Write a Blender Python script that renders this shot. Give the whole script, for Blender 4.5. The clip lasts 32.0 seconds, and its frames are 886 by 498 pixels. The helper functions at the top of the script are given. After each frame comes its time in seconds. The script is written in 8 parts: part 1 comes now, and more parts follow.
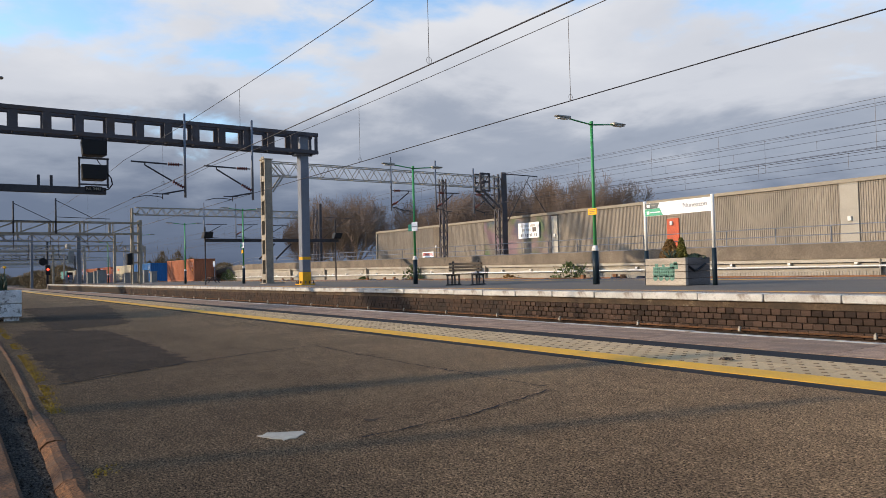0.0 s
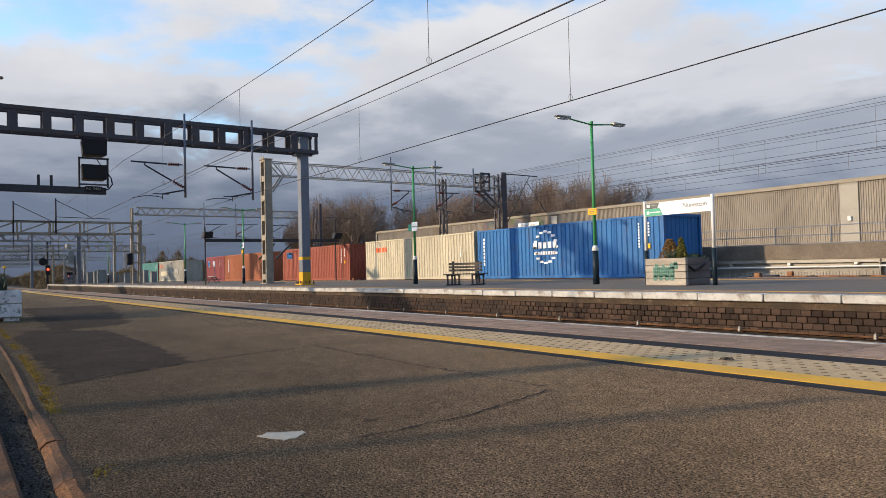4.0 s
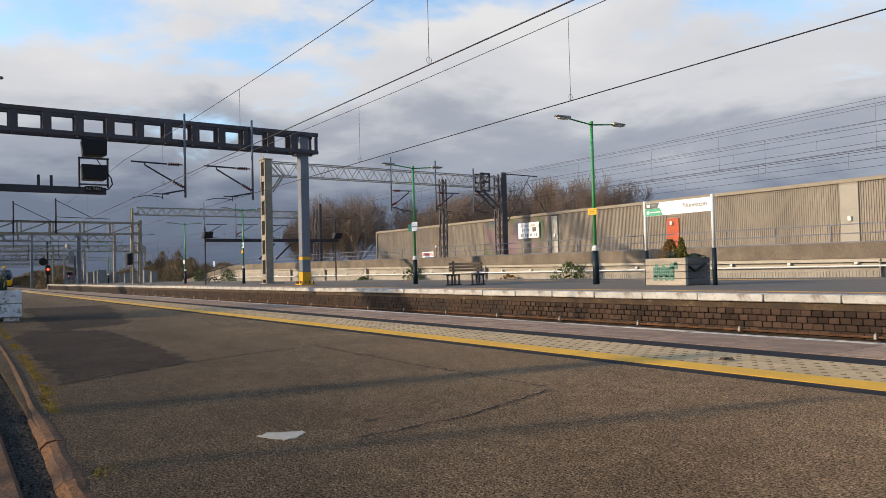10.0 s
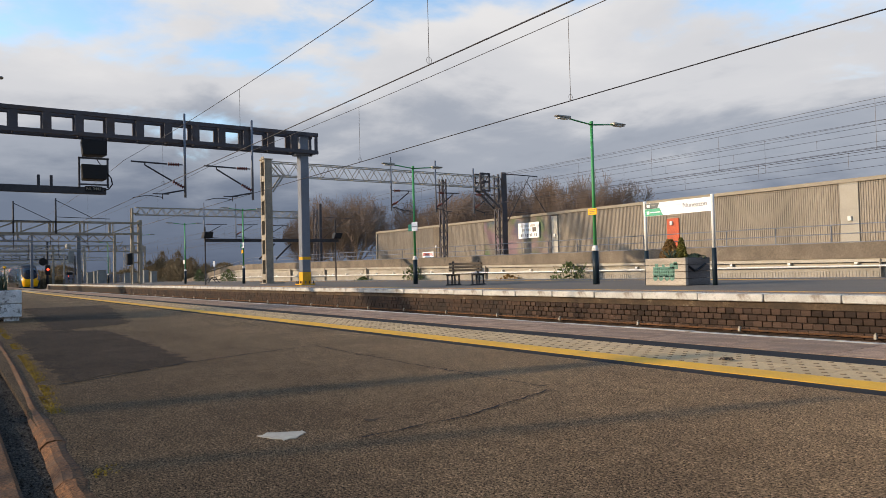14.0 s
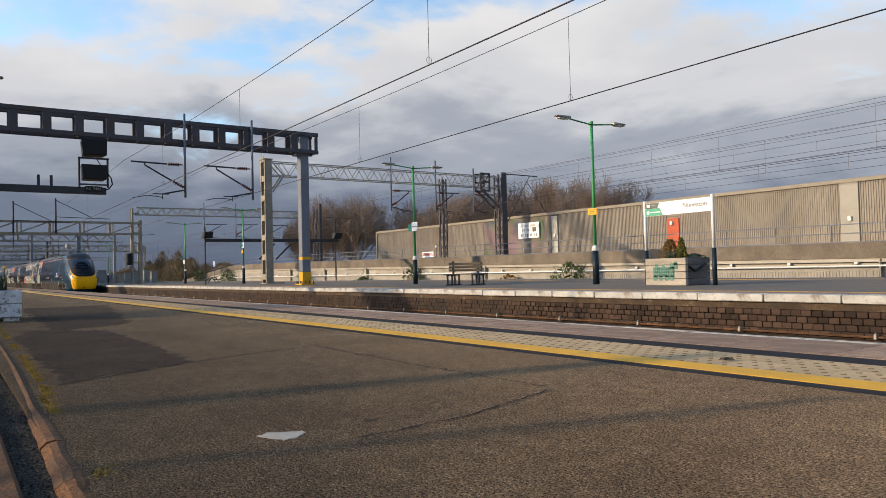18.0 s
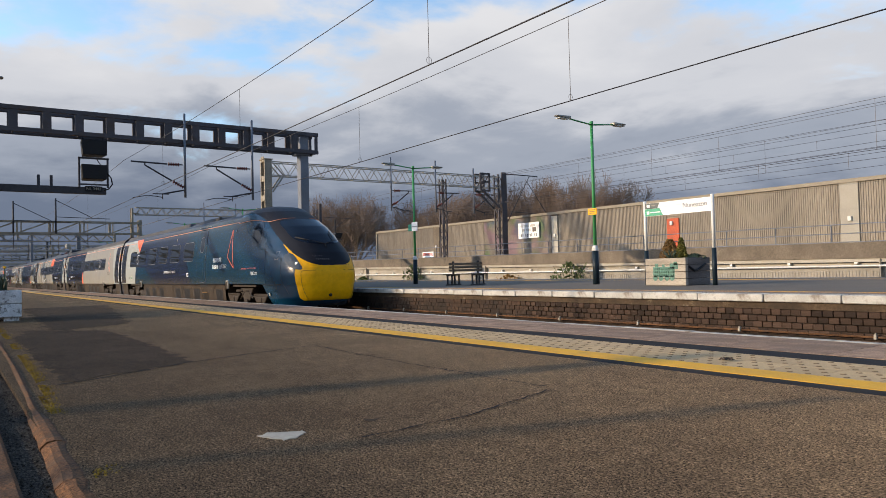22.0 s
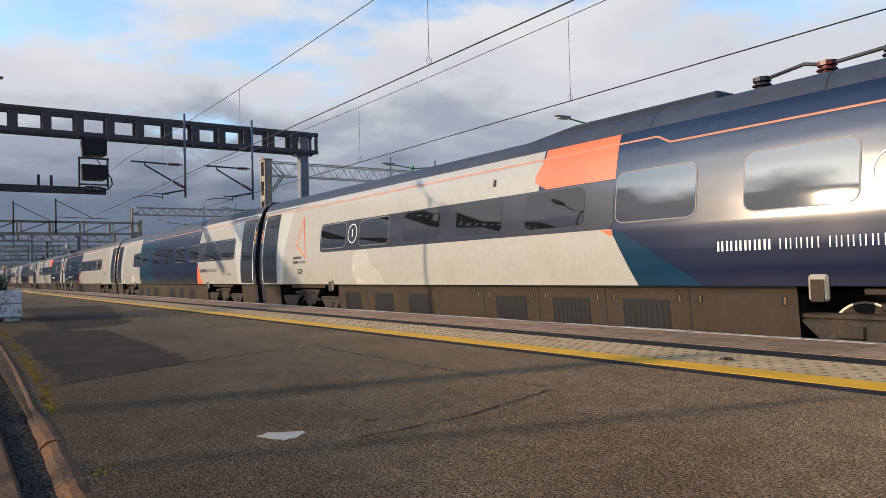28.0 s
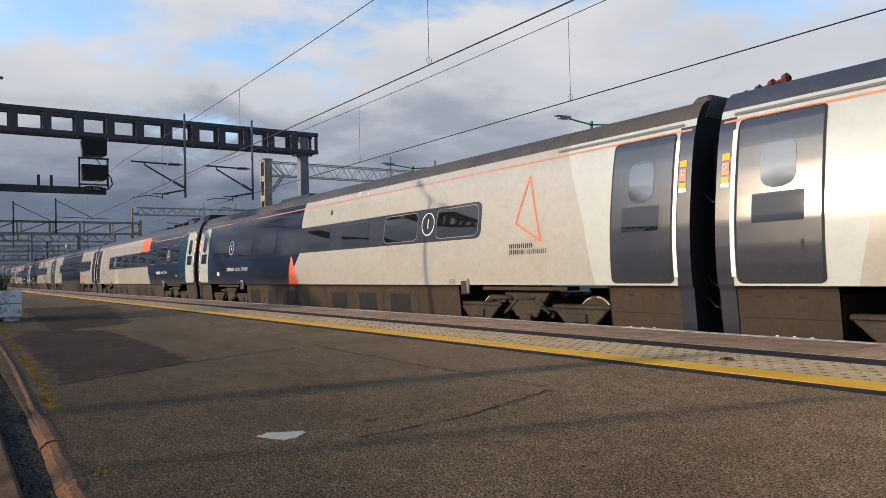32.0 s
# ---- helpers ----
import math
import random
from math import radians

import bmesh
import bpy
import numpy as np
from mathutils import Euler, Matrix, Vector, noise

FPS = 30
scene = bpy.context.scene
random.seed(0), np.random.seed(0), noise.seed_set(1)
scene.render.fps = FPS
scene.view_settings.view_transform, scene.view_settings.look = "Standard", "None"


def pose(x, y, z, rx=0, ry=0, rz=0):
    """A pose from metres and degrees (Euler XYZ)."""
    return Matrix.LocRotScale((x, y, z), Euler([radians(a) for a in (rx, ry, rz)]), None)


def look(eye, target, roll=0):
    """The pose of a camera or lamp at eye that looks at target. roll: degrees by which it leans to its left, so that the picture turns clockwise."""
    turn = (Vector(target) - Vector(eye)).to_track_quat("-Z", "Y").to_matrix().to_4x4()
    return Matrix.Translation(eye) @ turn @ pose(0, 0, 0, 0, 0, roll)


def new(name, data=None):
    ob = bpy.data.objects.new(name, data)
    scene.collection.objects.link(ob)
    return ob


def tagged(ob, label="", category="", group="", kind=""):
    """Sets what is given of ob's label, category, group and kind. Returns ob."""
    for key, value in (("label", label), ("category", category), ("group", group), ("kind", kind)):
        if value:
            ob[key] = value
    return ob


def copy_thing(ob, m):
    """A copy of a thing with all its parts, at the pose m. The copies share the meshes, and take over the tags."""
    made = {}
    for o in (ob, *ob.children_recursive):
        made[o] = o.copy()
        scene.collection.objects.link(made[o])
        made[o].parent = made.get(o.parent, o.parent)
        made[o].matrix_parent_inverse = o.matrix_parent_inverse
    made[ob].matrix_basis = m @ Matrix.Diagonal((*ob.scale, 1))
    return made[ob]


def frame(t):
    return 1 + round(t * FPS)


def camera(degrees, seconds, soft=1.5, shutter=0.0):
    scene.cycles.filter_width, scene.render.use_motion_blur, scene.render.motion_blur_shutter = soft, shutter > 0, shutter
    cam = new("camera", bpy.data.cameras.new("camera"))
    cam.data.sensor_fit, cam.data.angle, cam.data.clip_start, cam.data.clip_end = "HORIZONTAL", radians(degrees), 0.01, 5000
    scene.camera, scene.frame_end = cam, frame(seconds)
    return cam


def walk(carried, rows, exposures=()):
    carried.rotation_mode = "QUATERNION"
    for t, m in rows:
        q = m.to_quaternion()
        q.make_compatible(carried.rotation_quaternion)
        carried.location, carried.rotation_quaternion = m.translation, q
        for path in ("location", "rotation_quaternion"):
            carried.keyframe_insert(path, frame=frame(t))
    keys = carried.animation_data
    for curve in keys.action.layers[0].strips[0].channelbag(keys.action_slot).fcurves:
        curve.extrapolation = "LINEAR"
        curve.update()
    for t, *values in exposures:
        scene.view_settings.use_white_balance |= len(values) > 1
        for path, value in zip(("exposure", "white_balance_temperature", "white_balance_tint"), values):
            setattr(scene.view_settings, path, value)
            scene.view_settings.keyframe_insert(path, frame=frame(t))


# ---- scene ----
# World: x runs along the tracks, y across them, z up; z = 0 is the top of the near platform.
EYE = (0.0, 0.0, 0.898)
YAW, PITCH = radians(55.276), radians(1.701)
AHEAD = (-math.sin(YAW) * math.cos(PITCH), math.cos(YAW) * math.cos(PITCH), math.sin(PITCH))
cam = camera(63.27, 32.0, soft=0.85)
STAND = look(EYE, [e + 10 * a for e, a in zip(EYE, AHEAD)], -1.462)
walk(cam, [(0.0, STAND), (32.0, STAND)],
     exposures=[(0.0, -0.03, 6500, 10), (1.5, 0.0, 6700, 10), (3.5, 0.0, 6700, 10), (6.0, -0.05, 6250, 10), (7.0, -0.1, 6250, 10), (9.0, -0.1, 6050, 10), (10.0, 0.0, 6850, 10), (13.0, 0.0, 6900, 10),
                (18.0, 0.0, 6900, 10), (21.0, 0.0, 6850, 10), (22.0, -0.04, 6700, 10), (23.0, 0.0, 6700, 10), (24.3, 0.03, 6600, 10), (25.5, -0.08, 6600, 10), (28.0, 0.0, 6650, 10), (29.0, -0.14, 6650, 10), (30.0, -0.10, 6500, 10), (31.0, 0.0, 6600, 10), (32.0, -0.12, 6650, 10)])

# ---- light ----
SUN_AZ, SUN_EL = radians(27.3), radians(14.5)
TO_SUN = Vector((-math.sin(SUN_AZ) * math.cos(SUN_EL), -math.cos(SUN_AZ) * math.cos(SUN_EL), math.sin(SUN_EL)))
sun = new("sun", bpy.data.lights.new("sun", "SUN"))
sun.data.energy, sun.data.angle, sun.data.color = 5.3, radians(0.9), (1.0, 0.785, 0.545)
sun.matrix_basis = Matrix.Translation((0, 0, 40)) @ TO_SUN.to_track_quat("Z", "Y").to_matrix().to_4x4()


def build_world():
    w = bpy.data.worlds.new("sky")
    scene.world = w
    w.use_nodes = True
    nt = w.node_tree
    nt.nodes.clear()
    N, L = nt.nodes.new, nt.links.new

    def math_node(op, a, b=None):
        n = N("ShaderNodeMath")
        n.operation = op
        for k, v in enumerate((a, b)):
            if v is None:
                continue
            if isinstance(v, (int, float)):
                n.inputs[k].default_value = v
            else:
                L(v, n.inputs[k])
        return n.outputs[0]

    def ramp(fac, stops):
        n = N("ShaderNodeValToRGB")
        n.color_ramp.interpolation = "EASE"
        els = n.color_ramp.elements
        while len(els) < len(stops):
            els.new(0.5)
        for e, (p, c) in zip(els, stops):
            e.position, e.color = p, (*c, 1)
        L(fac, n.inputs[0])
        return n.outputs[0]

    sky = N("ShaderNodeTexSky")
    sky.sky_type, sky.sun_disc = "NISHITA", False
    sky.sun_elevation, sky.sun_rotation = SUN_EL, math.pi + SUN_AZ
    sky.air_density, sky.dust_density, sky.ozone_density = 1.0, 0.6, 2.0
    co = N("ShaderNodeTexCoord").outputs["Generated"]
    sep = N("ShaderNodeSeparateXYZ")
    L(co, sep.inputs[0])
    x, y, z = sep.outputs
    up = math_node("MAXIMUM", z, 0.0)
    # the cloud deck is flat: directions are thrown onto a plane overhead
    den = math_node("ADD", up, 0.16)
    plane = N("ShaderNodeCombineXYZ")
    L(math_node("DIVIDE", x, den), plane.inputs[0])
    L(math_node("DIVIDE", y, den), plane.inputs[1])

    def cloud(scale, detail, rough, off, dist=0.3):
        mp = N("ShaderNodeMapping")
        mp.inputs["Location"].default_value = off
        L(plane.outputs[0], mp.inputs[0])
        n = N("ShaderNodeTexNoise")
        n.inputs["Scale"].default_value, n.inputs["Detail"].default_value = scale, detail
        n.inputs["Roughness"].default_value, n.inputs["Distortion"].default_value = rough, dist
        L(mp.outputs[0], n.inputs["Vector"])
        return n.outputs[0]

    big, fine = cloud(0.95, 8, 0.55, (5.4, 2.9, 0), 0.2), cloud(1.5, 8, 0.55, (7.3, 2.2, 4), 0.2)
    # blue holes high up, none low down
    cover = ramp(math_node("ADD", big, math_node("MULTIPLY", math_node("SUBTRACT", 0.308, z), 1.5)),
                 [(0.43, (0, 0, 0)), (0.54, (1, 1, 1))])
    # light of the cloud: slate under the rain towards the horizon, bright above
    right = math_node("MINIMUM", math_node("ADD", x, 0.85), 0.5)
    steep = math_node("SUBTRACT", 2.25, math_node("MULTIPLY", right, 1.0))
    ragged_share = math_node("ADD", 0.25, math_node("MULTIPLY", math_node("MINIMUM", up, 0.25), 1.9))
    lift = math_node("ADD", math_node("MULTIPLY", up, steep), math_node("MULTIPLY", math_node("SUBTRACT", fine, 0.5), ragged_share))
    lift = math_node("ADD", lift, math_node("ADD", 0.065, math_node("MULTIPLY", right, 0.30)))
    tone = ramp(lift, [(0.02, (1.4, 1.8, 2.75)), (0.24, (2.1, 2.65, 3.8)), (0.44, (4.7, 5.3, 6.5)),
                       (0.60, (8.3, 8.65, 9.5)), (0.85, (10.0, 10.2, 10.8))])
    mix = N("ShaderNodeMix")
    mix.data_type = "RGBA"
    L(cover, mix.inputs["Factor"])
    blue = N("ShaderNodeMix")
    blue.data_type, blue.blend_type = "RGBA", "MULTIPLY"
    blue.inputs["Factor"].default_value = 1.0
    L(sky.outputs[0], blue.inputs["A"])
    blue.inputs["B"].default_value = (3.95, 4.15, 4.3, 1)
    L(blue.outputs["Result"], mix.inputs["A"])
    L(tone, mix.inputs["B"])
    # thin cloud brightens towards the sun
    aim = N("ShaderNodeVectorMath")
    aim.operation = "DOT_PRODUCT"
    L(co, aim.inputs[0])
    aim.inputs[1].default_value = TO_SUN
    halo = math_node("ADD", 1.0, math_node("MULTIPLY", math_node("POWER", math_node("MAXIMUM", aim.outputs["Value"], 0.0), 11.0), 1.9))
    lit = N("ShaderNodeMix")
    lit.data_type, lit.blend_type = "RGBA", "MULTIPLY"
    lit.clamp_result = False
    lit.inputs["Factor"].default_value = 1.0
    L(mix.outputs["Result"], lit.inputs["A"])
    L(halo, lit.inputs["B"])
    bg = N("ShaderNodeBackground")
    bg.inputs["Strength"].default_value = 0.078
    L(lit.outputs["Result"], bg.inputs["Color"])
    L(bg.outputs[0], N("ShaderNodeOutputWorld").inputs["Surface"])


build_world()


# ---- materials ----
def material(name, colour, rough=0.6, metal=0.0, vary=0.25, scale=3.0, fine=60.0, bump=0.15, depth=0.004,
             dirt=None, dirt_at=(0.55, 0.75), dirt_scale=1.2, coat=0.0, per_object=0.0, grit=0.6, glow=None, stretch=None, spec=0.2):
    """A surface with broad stains, a fine grain and a little relief, in metres of the thing's own space."""
    m = bpy.data.materials.new(name)
    m.use_nodes = True
    nt = m.node_tree
    N, L = nt.nodes.new, nt.links.new
    b = nt.nodes["Principled BSDF"]
    b.inputs["Roughness"].default_value, b.inputs["Metallic"].default_value = rough, metal
    b.inputs["Coat Weight"].default_value, b.inputs["Coat Roughness"].default_value = coat, 0.06
    b.inputs["Specular IOR Level"].default_value = spec
    co = N("ShaderNodeTexCoord").outputs["Object"]
    if stretch:
        mp = N("ShaderNodeMapping")
        mp.inputs["Scale"].default_value = stretch
        L(co, mp.inputs[0])
        co = mp.outputs[0]

    def tex(s, d=4.0, r=0.6):
        n = N("ShaderNodeTexNoise")
        n.inputs["Scale"].default_value, n.inputs["Detail"].default_value, n.inputs["Roughness"].default_value = s, d, r
        L(co, n.inputs["Vector"])
        return n.outputs[0]

    def blend(kind, a, bb, f):
        n = N("ShaderNodeMix")
        n.data_type, n.blend_type = "RGBA", kind
        for key, v in (("A", a), ("B", bb)):
            if isinstance(v, tuple):
                n.inputs[key].default_value = (*v, 1)
            else:
                L(v, n.inputs[key])
        if isinstance(f, float):
            n.inputs["Factor"].default_value = f
        else:
            L(f, n.inputs["Factor"])
        return n.outputs["Result"]

    def spread(fac, lo, hi, a, c):
        n = N("ShaderNodeMapRange")
        n.inputs["From Min"].default_value, n.inputs["From Max"].default_value = lo, hi
        n.inputs["To Min"].default_value, n.inputs["To Max"].default_value = a, c
        L(fac, n.inputs[0])
        return n.outputs[0]

    broad, grain = tex(scale), tex(fine, 3.0, 0.7)
    k = spread(broad, 0.3, 0.7, 1 - vary, 1 + vary)
    g = spread(grain, 0.36, 0.64, max(0.1, 1 - grit * vary), 1 + grit * vary)
    mul = N("ShaderNodeMath")
    mul.operation = "MULTIPLY"
    L(k, mul.inputs[0])
    L(g, mul.inputs[1])
    fac = mul.outputs[0]
    if per_object:
        info = N("ShaderNodeObjectInfo")
        m2 = N("ShaderNodeMath")
        m2.operation = "MULTIPLY"
        L(fac, m2.inputs[0])
        L(spread(info.outputs["Random"], 0, 1, 1 - per_object, 1 + per_object), m2.inputs[1])
        fac = m2.outputs[0]
    comb = N("ShaderNodeCombineColor")
    for i in range(3):
        L(fac, comb.inputs[i])
    col = blend("MULTIPLY", tuple(colour), comb.outputs[0], 1.0)
    if dirt:
        d = spread(tex(dirt_scale, 6.0, 0.65), dirt_at[0], dirt_at[1], 0.0, 0.85)
        col = blend("MIX", col, tuple(dirt), d)
    L(col, b.inputs["Base Color"])
    L(spread(broad, 0.3, 0.7, max(0.02, rough * 0.85), min(1.0, rough * 1.15)), b.inputs["Roughness"])
    if bump:
        bp = N("ShaderNodeBump")
        bp.inputs["Strength"].default_value, bp.inputs["Distance"].default_value = bump, depth
        L(grain, bp.inputs["Height"])
        L(bp.outputs[0], b.inputs["Normal"])
    if glow:
        b.inputs["Emission Color"].default_value = (*glow[0], 1)
        b.inputs["Emission Strength"].default_value = glow[1]
    return m


M = {}
def tarmac(name, dark, pale, pit, broad=0.9):
    """Worn tarmac: stones of a few millimetres in brown and grey, dark pits between them, broad stains."""
    m = bpy.data.materials.new(name)
    m.use_nodes = True
    nt = m.node_tree
    N, L = nt.nodes.new, nt.links.new
    b = nt.nodes["Principled BSDF"]
    b.inputs["Roughness"].default_value, b.inputs["Specular IOR Level"].default_value = 0.95, 0.1
    b.inputs["Diffuse Roughness"].default_value = 1.0
    co = N("ShaderNodeTexCoord").outputs["Object"]

    def noise_at(s, d, r):
        n = N("ShaderNodeTexNoise")
        n.inputs["Scale"].default_value, n.inputs["Detail"].default_value, n.inputs["Roughness"].default_value = s, d, r
        L(co, n.inputs["Vector"])
        return n.outputs[0]

    def ramp(fac, stops):
        n = N("ShaderNodeValToRGB")
        els = n.color_ramp.elements
        while len(els) < len(stops):
            els.new(0.5)
        for e, (p, c) in zip(els, stops):
            e.position, e.color = p, (*c, 1)
        L(fac, n.inputs[0])
        return n.outputs[0]

    def blend(kind, a, c, f):
        n = N("ShaderNodeMix")
        n.data_type, n.blend_type = "RGBA", kind
        n.inputs["Factor"].default_value = f
        L(a, n.inputs["A"])
        L(c, n.inputs["B"])
        return n.outputs["Result"]

    cell = N("ShaderNodeTexVoronoi")
    cell.inputs["Scale"].default_value = 112
    L(co, cell.inputs["Vector"])
    tint = N("ShaderNodeSeparateColor")
    L(cell.outputs["Color"], tint.inputs[0])
    mid = tuple((a + c) / 2 for a, c in zip(dark, pale))
    stones = ramp(tint.outputs[0], [(0.0, dark), (0.55, mid), (0.86, pale), (0.98, tuple(c * 1.35 for c in pale))])
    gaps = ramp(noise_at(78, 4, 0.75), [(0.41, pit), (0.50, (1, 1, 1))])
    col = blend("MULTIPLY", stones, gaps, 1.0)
    col = blend("MULTIPLY", col, ramp(noise_at(broad, 6, 0.62), [(0.3, (0.80, 0.79, 0.79)), (0.7, (1.17, 1.17, 1.15))]), 1.0)
    # tone ramp over y: darker near the drain, paler towards the platform edge
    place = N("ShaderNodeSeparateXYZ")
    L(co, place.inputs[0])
    graded = N("ShaderNodeMapRange")
    graded.inputs["From Min"].default_value, graded.inputs["From Max"].default_value = 0.6, 4.2
    L(place.outputs[1], graded.inputs[0])
    col = blend("MULTIPLY", col, ramp(graded.outputs[0], [(0.0, (0.72, 0.71, 0.70)), (0.35, (0.90, 0.895, 0.89)), (1.0, (1.32, 1.33, 1.33))]), 1.0)
    col = blend("MULTIPLY", col, ramp(noise_at(7.0, 4, 0.6), [(0.3, (0.82, 0.82, 0.82)), (0.7, (1.16, 1.15, 1.13))]), 1.0)
    L(col, b.inputs["Base Color"])
    high = N("ShaderNodeMath")
    high.operation = "SUBTRACT"
    L(noise_at(78, 4, 0.75), high.inputs[0])
    L(cell.outputs["Distance"], high.inputs[1])
    bp = N("ShaderNodeBump")
    bp.inputs["Strength"].default_value, bp.inputs["Distance"].default_value = 1.0, 0.013
    L(high.outputs[0], bp.inputs["Height"])
    L(bp.outputs[0], b.inputs["Normal"])
    return m


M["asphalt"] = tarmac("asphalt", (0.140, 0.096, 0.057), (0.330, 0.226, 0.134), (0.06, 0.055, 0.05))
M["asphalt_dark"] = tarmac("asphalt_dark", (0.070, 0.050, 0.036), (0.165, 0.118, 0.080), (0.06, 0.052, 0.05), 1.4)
M["asphalt_island"] = material("asphalt_island", (0.145, 0.120, 0.094), 0.85, vary=0.2, scale=0.4, fine=40, bump=0.3)
M["bitumen"] = material("bitumen", (0.026, 0.025, 0.026), 0.95, vary=0.3, scale=2, fine=70, bump=0.5, spec=0.1)
M["yellow_line"] = material("yellow_line", (0.66, 0.345, 0.028), 0.65, vary=0.12, scale=3, fine=80, bump=0.25, dirt=(0.32, 0.22, 0.06), dirt_at=(0.6, 0.8), dirt_scale=2.5)
M["tactile"] = material("tactile", (0.46, 0.325, 0.175), 0.85, vary=0.16, scale=2.5, fine=60, bump=0.3, per_object=0.1, dirt=(0.33, 0.26, 0.165), dirt_at=(0.55, 0.75), dirt_scale=1.7)
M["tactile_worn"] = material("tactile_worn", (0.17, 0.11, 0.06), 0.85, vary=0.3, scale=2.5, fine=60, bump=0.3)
M["coping"] = material("coping", (0.31, 0.20, 0.13), 0.8, vary=0.3, scale=2.2, fine=55, bump=0.5, per_object=0.14, dirt=(0.165, 0.102, 0.066), dirt_at=(0.44, 0.64), dirt_scale=2.6, grit=1.4)
M["white_edge"] = material("white_edge", (0.41, 0.395, 0.36), 0.7, vary=0.16, scale=4, fine=50, bump=0.35, per_object=0.08, dirt=(0.17, 0.14, 0.11), dirt_at=(0.50, 0.64), dirt_scale=5)
M["brick"] = material("brick", (0.047, 0.028, 0.019), 0.85, vary=0.5, scale=5, fine=40, bump=0.7, depth=0.006, per_object=0.55, dirt=(0.018, 0.015, 0.013), dirt_at=(0.44, 0.62), dirt_scale=1.3)
M["brick_rest"] = material("brick_rest", (0.046, 0.028, 0.019), 0.85, vary=0.55, scale=6, fine=14, bump=0.6, depth=0.006, dirt=(0.018, 0.015, 0.013), dirt_at=(0.44, 0.62), dirt_scale=0.8)
M["mortar"] = material("mortar", (0.020, 0.016, 0.013), 0.9, vary=0.4, scale=2, fine=30, bump=0.3)
M["render_stain"] = material("render_stain", (0.062, 0.042, 0.026), 0.85, vary=0.5, scale=1.8, fine=22, bump=0.6, depth=0.01, dirt=(0.26, 0.225, 0.165), dirt_at=(0.60, 0.70), dirt_scale=3.6)
M["ballast"] = material("ballast", (0.13, 0.105, 0.085), 0.9, vary=0.4, scale=1.5, fine=16, bump=1.0, depth=0.05)
M["earth"] = material("earth", (0.10, 0.105, 0.055), 0.95, vary=0.4, scale=0.06, fine=3, bump=0.4, depth=0.05, dirt=(0.15, 0.12, 0.08), dirt_at=(0.5, 0.7), dirt_scale=0.05)
M["concrete"] = material("concrete", (0.289, 0.2635, 0.221), 0.8, vary=0.2, scale=0.9, fine=20, bump=0.3, dirt=(0.22, 0.19, 0.15), dirt_at=(0.55, 0.8), dirt_scale=0.5)
M["concrete_dark"] = material("concrete_dark", (0.15, 0.122, 0.092), 0.85, vary=0.35, scale=0.8, fine=18, bump=0.35, dirt=(0.09, 0.075, 0.06), dirt_at=(0.5, 0.75), dirt_scale=0.7)
M["concrete_pale"] = material("concrete_pale", (0.3655, 0.3357, 0.2805), 0.8, vary=0.16, scale=1.2, fine=25, bump=0.2, dirt=(0.30, 0.26, 0.2), dirt_at=(0.6, 0.8), dirt_scale=0.8)
M["cladding"] = material("cladding", (0.245, 0.212, 0.170), 0.7, vary=0.2, scale=0.35, fine=9, bump=0.2, stretch=(1.6, 1.6, 0.25), dirt=(0.165, 0.138, 0.107), dirt_at=(0.48, 0.78), dirt_scale=1.6)
M["cladding_trim"] = material("cladding_trim", (0.235, 0.205, 0.155), 0.6, vary=0.12, scale=1, fine=20, bump=0.1)
M["panel_grey"] = material("panel_grey", (0.306, 0.2835, 0.2385), 0.6, vary=0.08, scale=1, fine=15, bump=0.1)
M["galvanised"] = material("galvanised", (0.3, 0.2812, 0.2438), 0.55, metal=0.35, vary=0.2, scale=2, fine=25, bump=0.15)
M["steel_weathered"] = material("steel_weathered", (0.255, 0.2253, 0.1785), 0.65, metal=0.2, vary=0.28, scale=1.5, fine=18, bump=0.2, dirt=(0.17, 0.125, 0.085), dirt_at=(0.58, 0.8), dirt_scale=1.0)
M["steel_blue"] = material("steel_blue", (0.070, 0.066, 0.074), 0.55, metal=0.2, vary=0.2, scale=1.5, fine=20, bump=0.1, dirt=(0.075, 0.052, 0.040), dirt_at=(0.5, 0.7), dirt_scale=1.0)
M["steel_dark"] = material("steel_dark", (0.045, 0.045, 0.05), 0.55, metal=0.3, vary=0.25, scale=1.5, fine=20, bump=0.1)
M["post_grey"] = material("post_grey", (0.15, 0.165, 0.195), 0.5, metal=0.3, vary=0.12, scale=1.5, fine=18, bump=0.1)
M["safety_yellow"] = material("safety_yellow", (0.61, 0.32, 0.02), 0.5, vary=0.12, scale=3, fine=20, bump=0.1)
M["black"] = material("black", (0.012, 0.012, 0.013), 0.55, vary=0.2, scale=3, fine=30, bump=0.05)
M["wire"] = material("wire", (0.06, 0.055, 0.055), 0.5, metal=0.6, vary=0.1, scale=3, fine=30, bump=0.0)
M["insulator"] = material("insulator", (0.105, 0.030, 0.024), 0.35, vary=0.15, scale=10, fine=60, bump=0.0)
M["lamp_green"] = material("lamp_green", (0.05, 0.25, 0.085), 0.45, vary=0.12, scale=3, fine=25, bump=0.05, coat=0.2)
M["lamp_base"] = material("lamp_base", (0.010, 0.020, 0.028), 0.45, vary=0.15, scale=3, fine=25, bump=0.05)
M["white_paint"] = material("white_paint", (0.66, 0.65, 0.61), 0.5, vary=0.08, scale=3, fine=25, bump=0.05)
M["sign_white"] = material("sign_white", (0.78, 0.78, 0.78), 0.4, vary=0.04, scale=1, fine=20, bump=0.0)
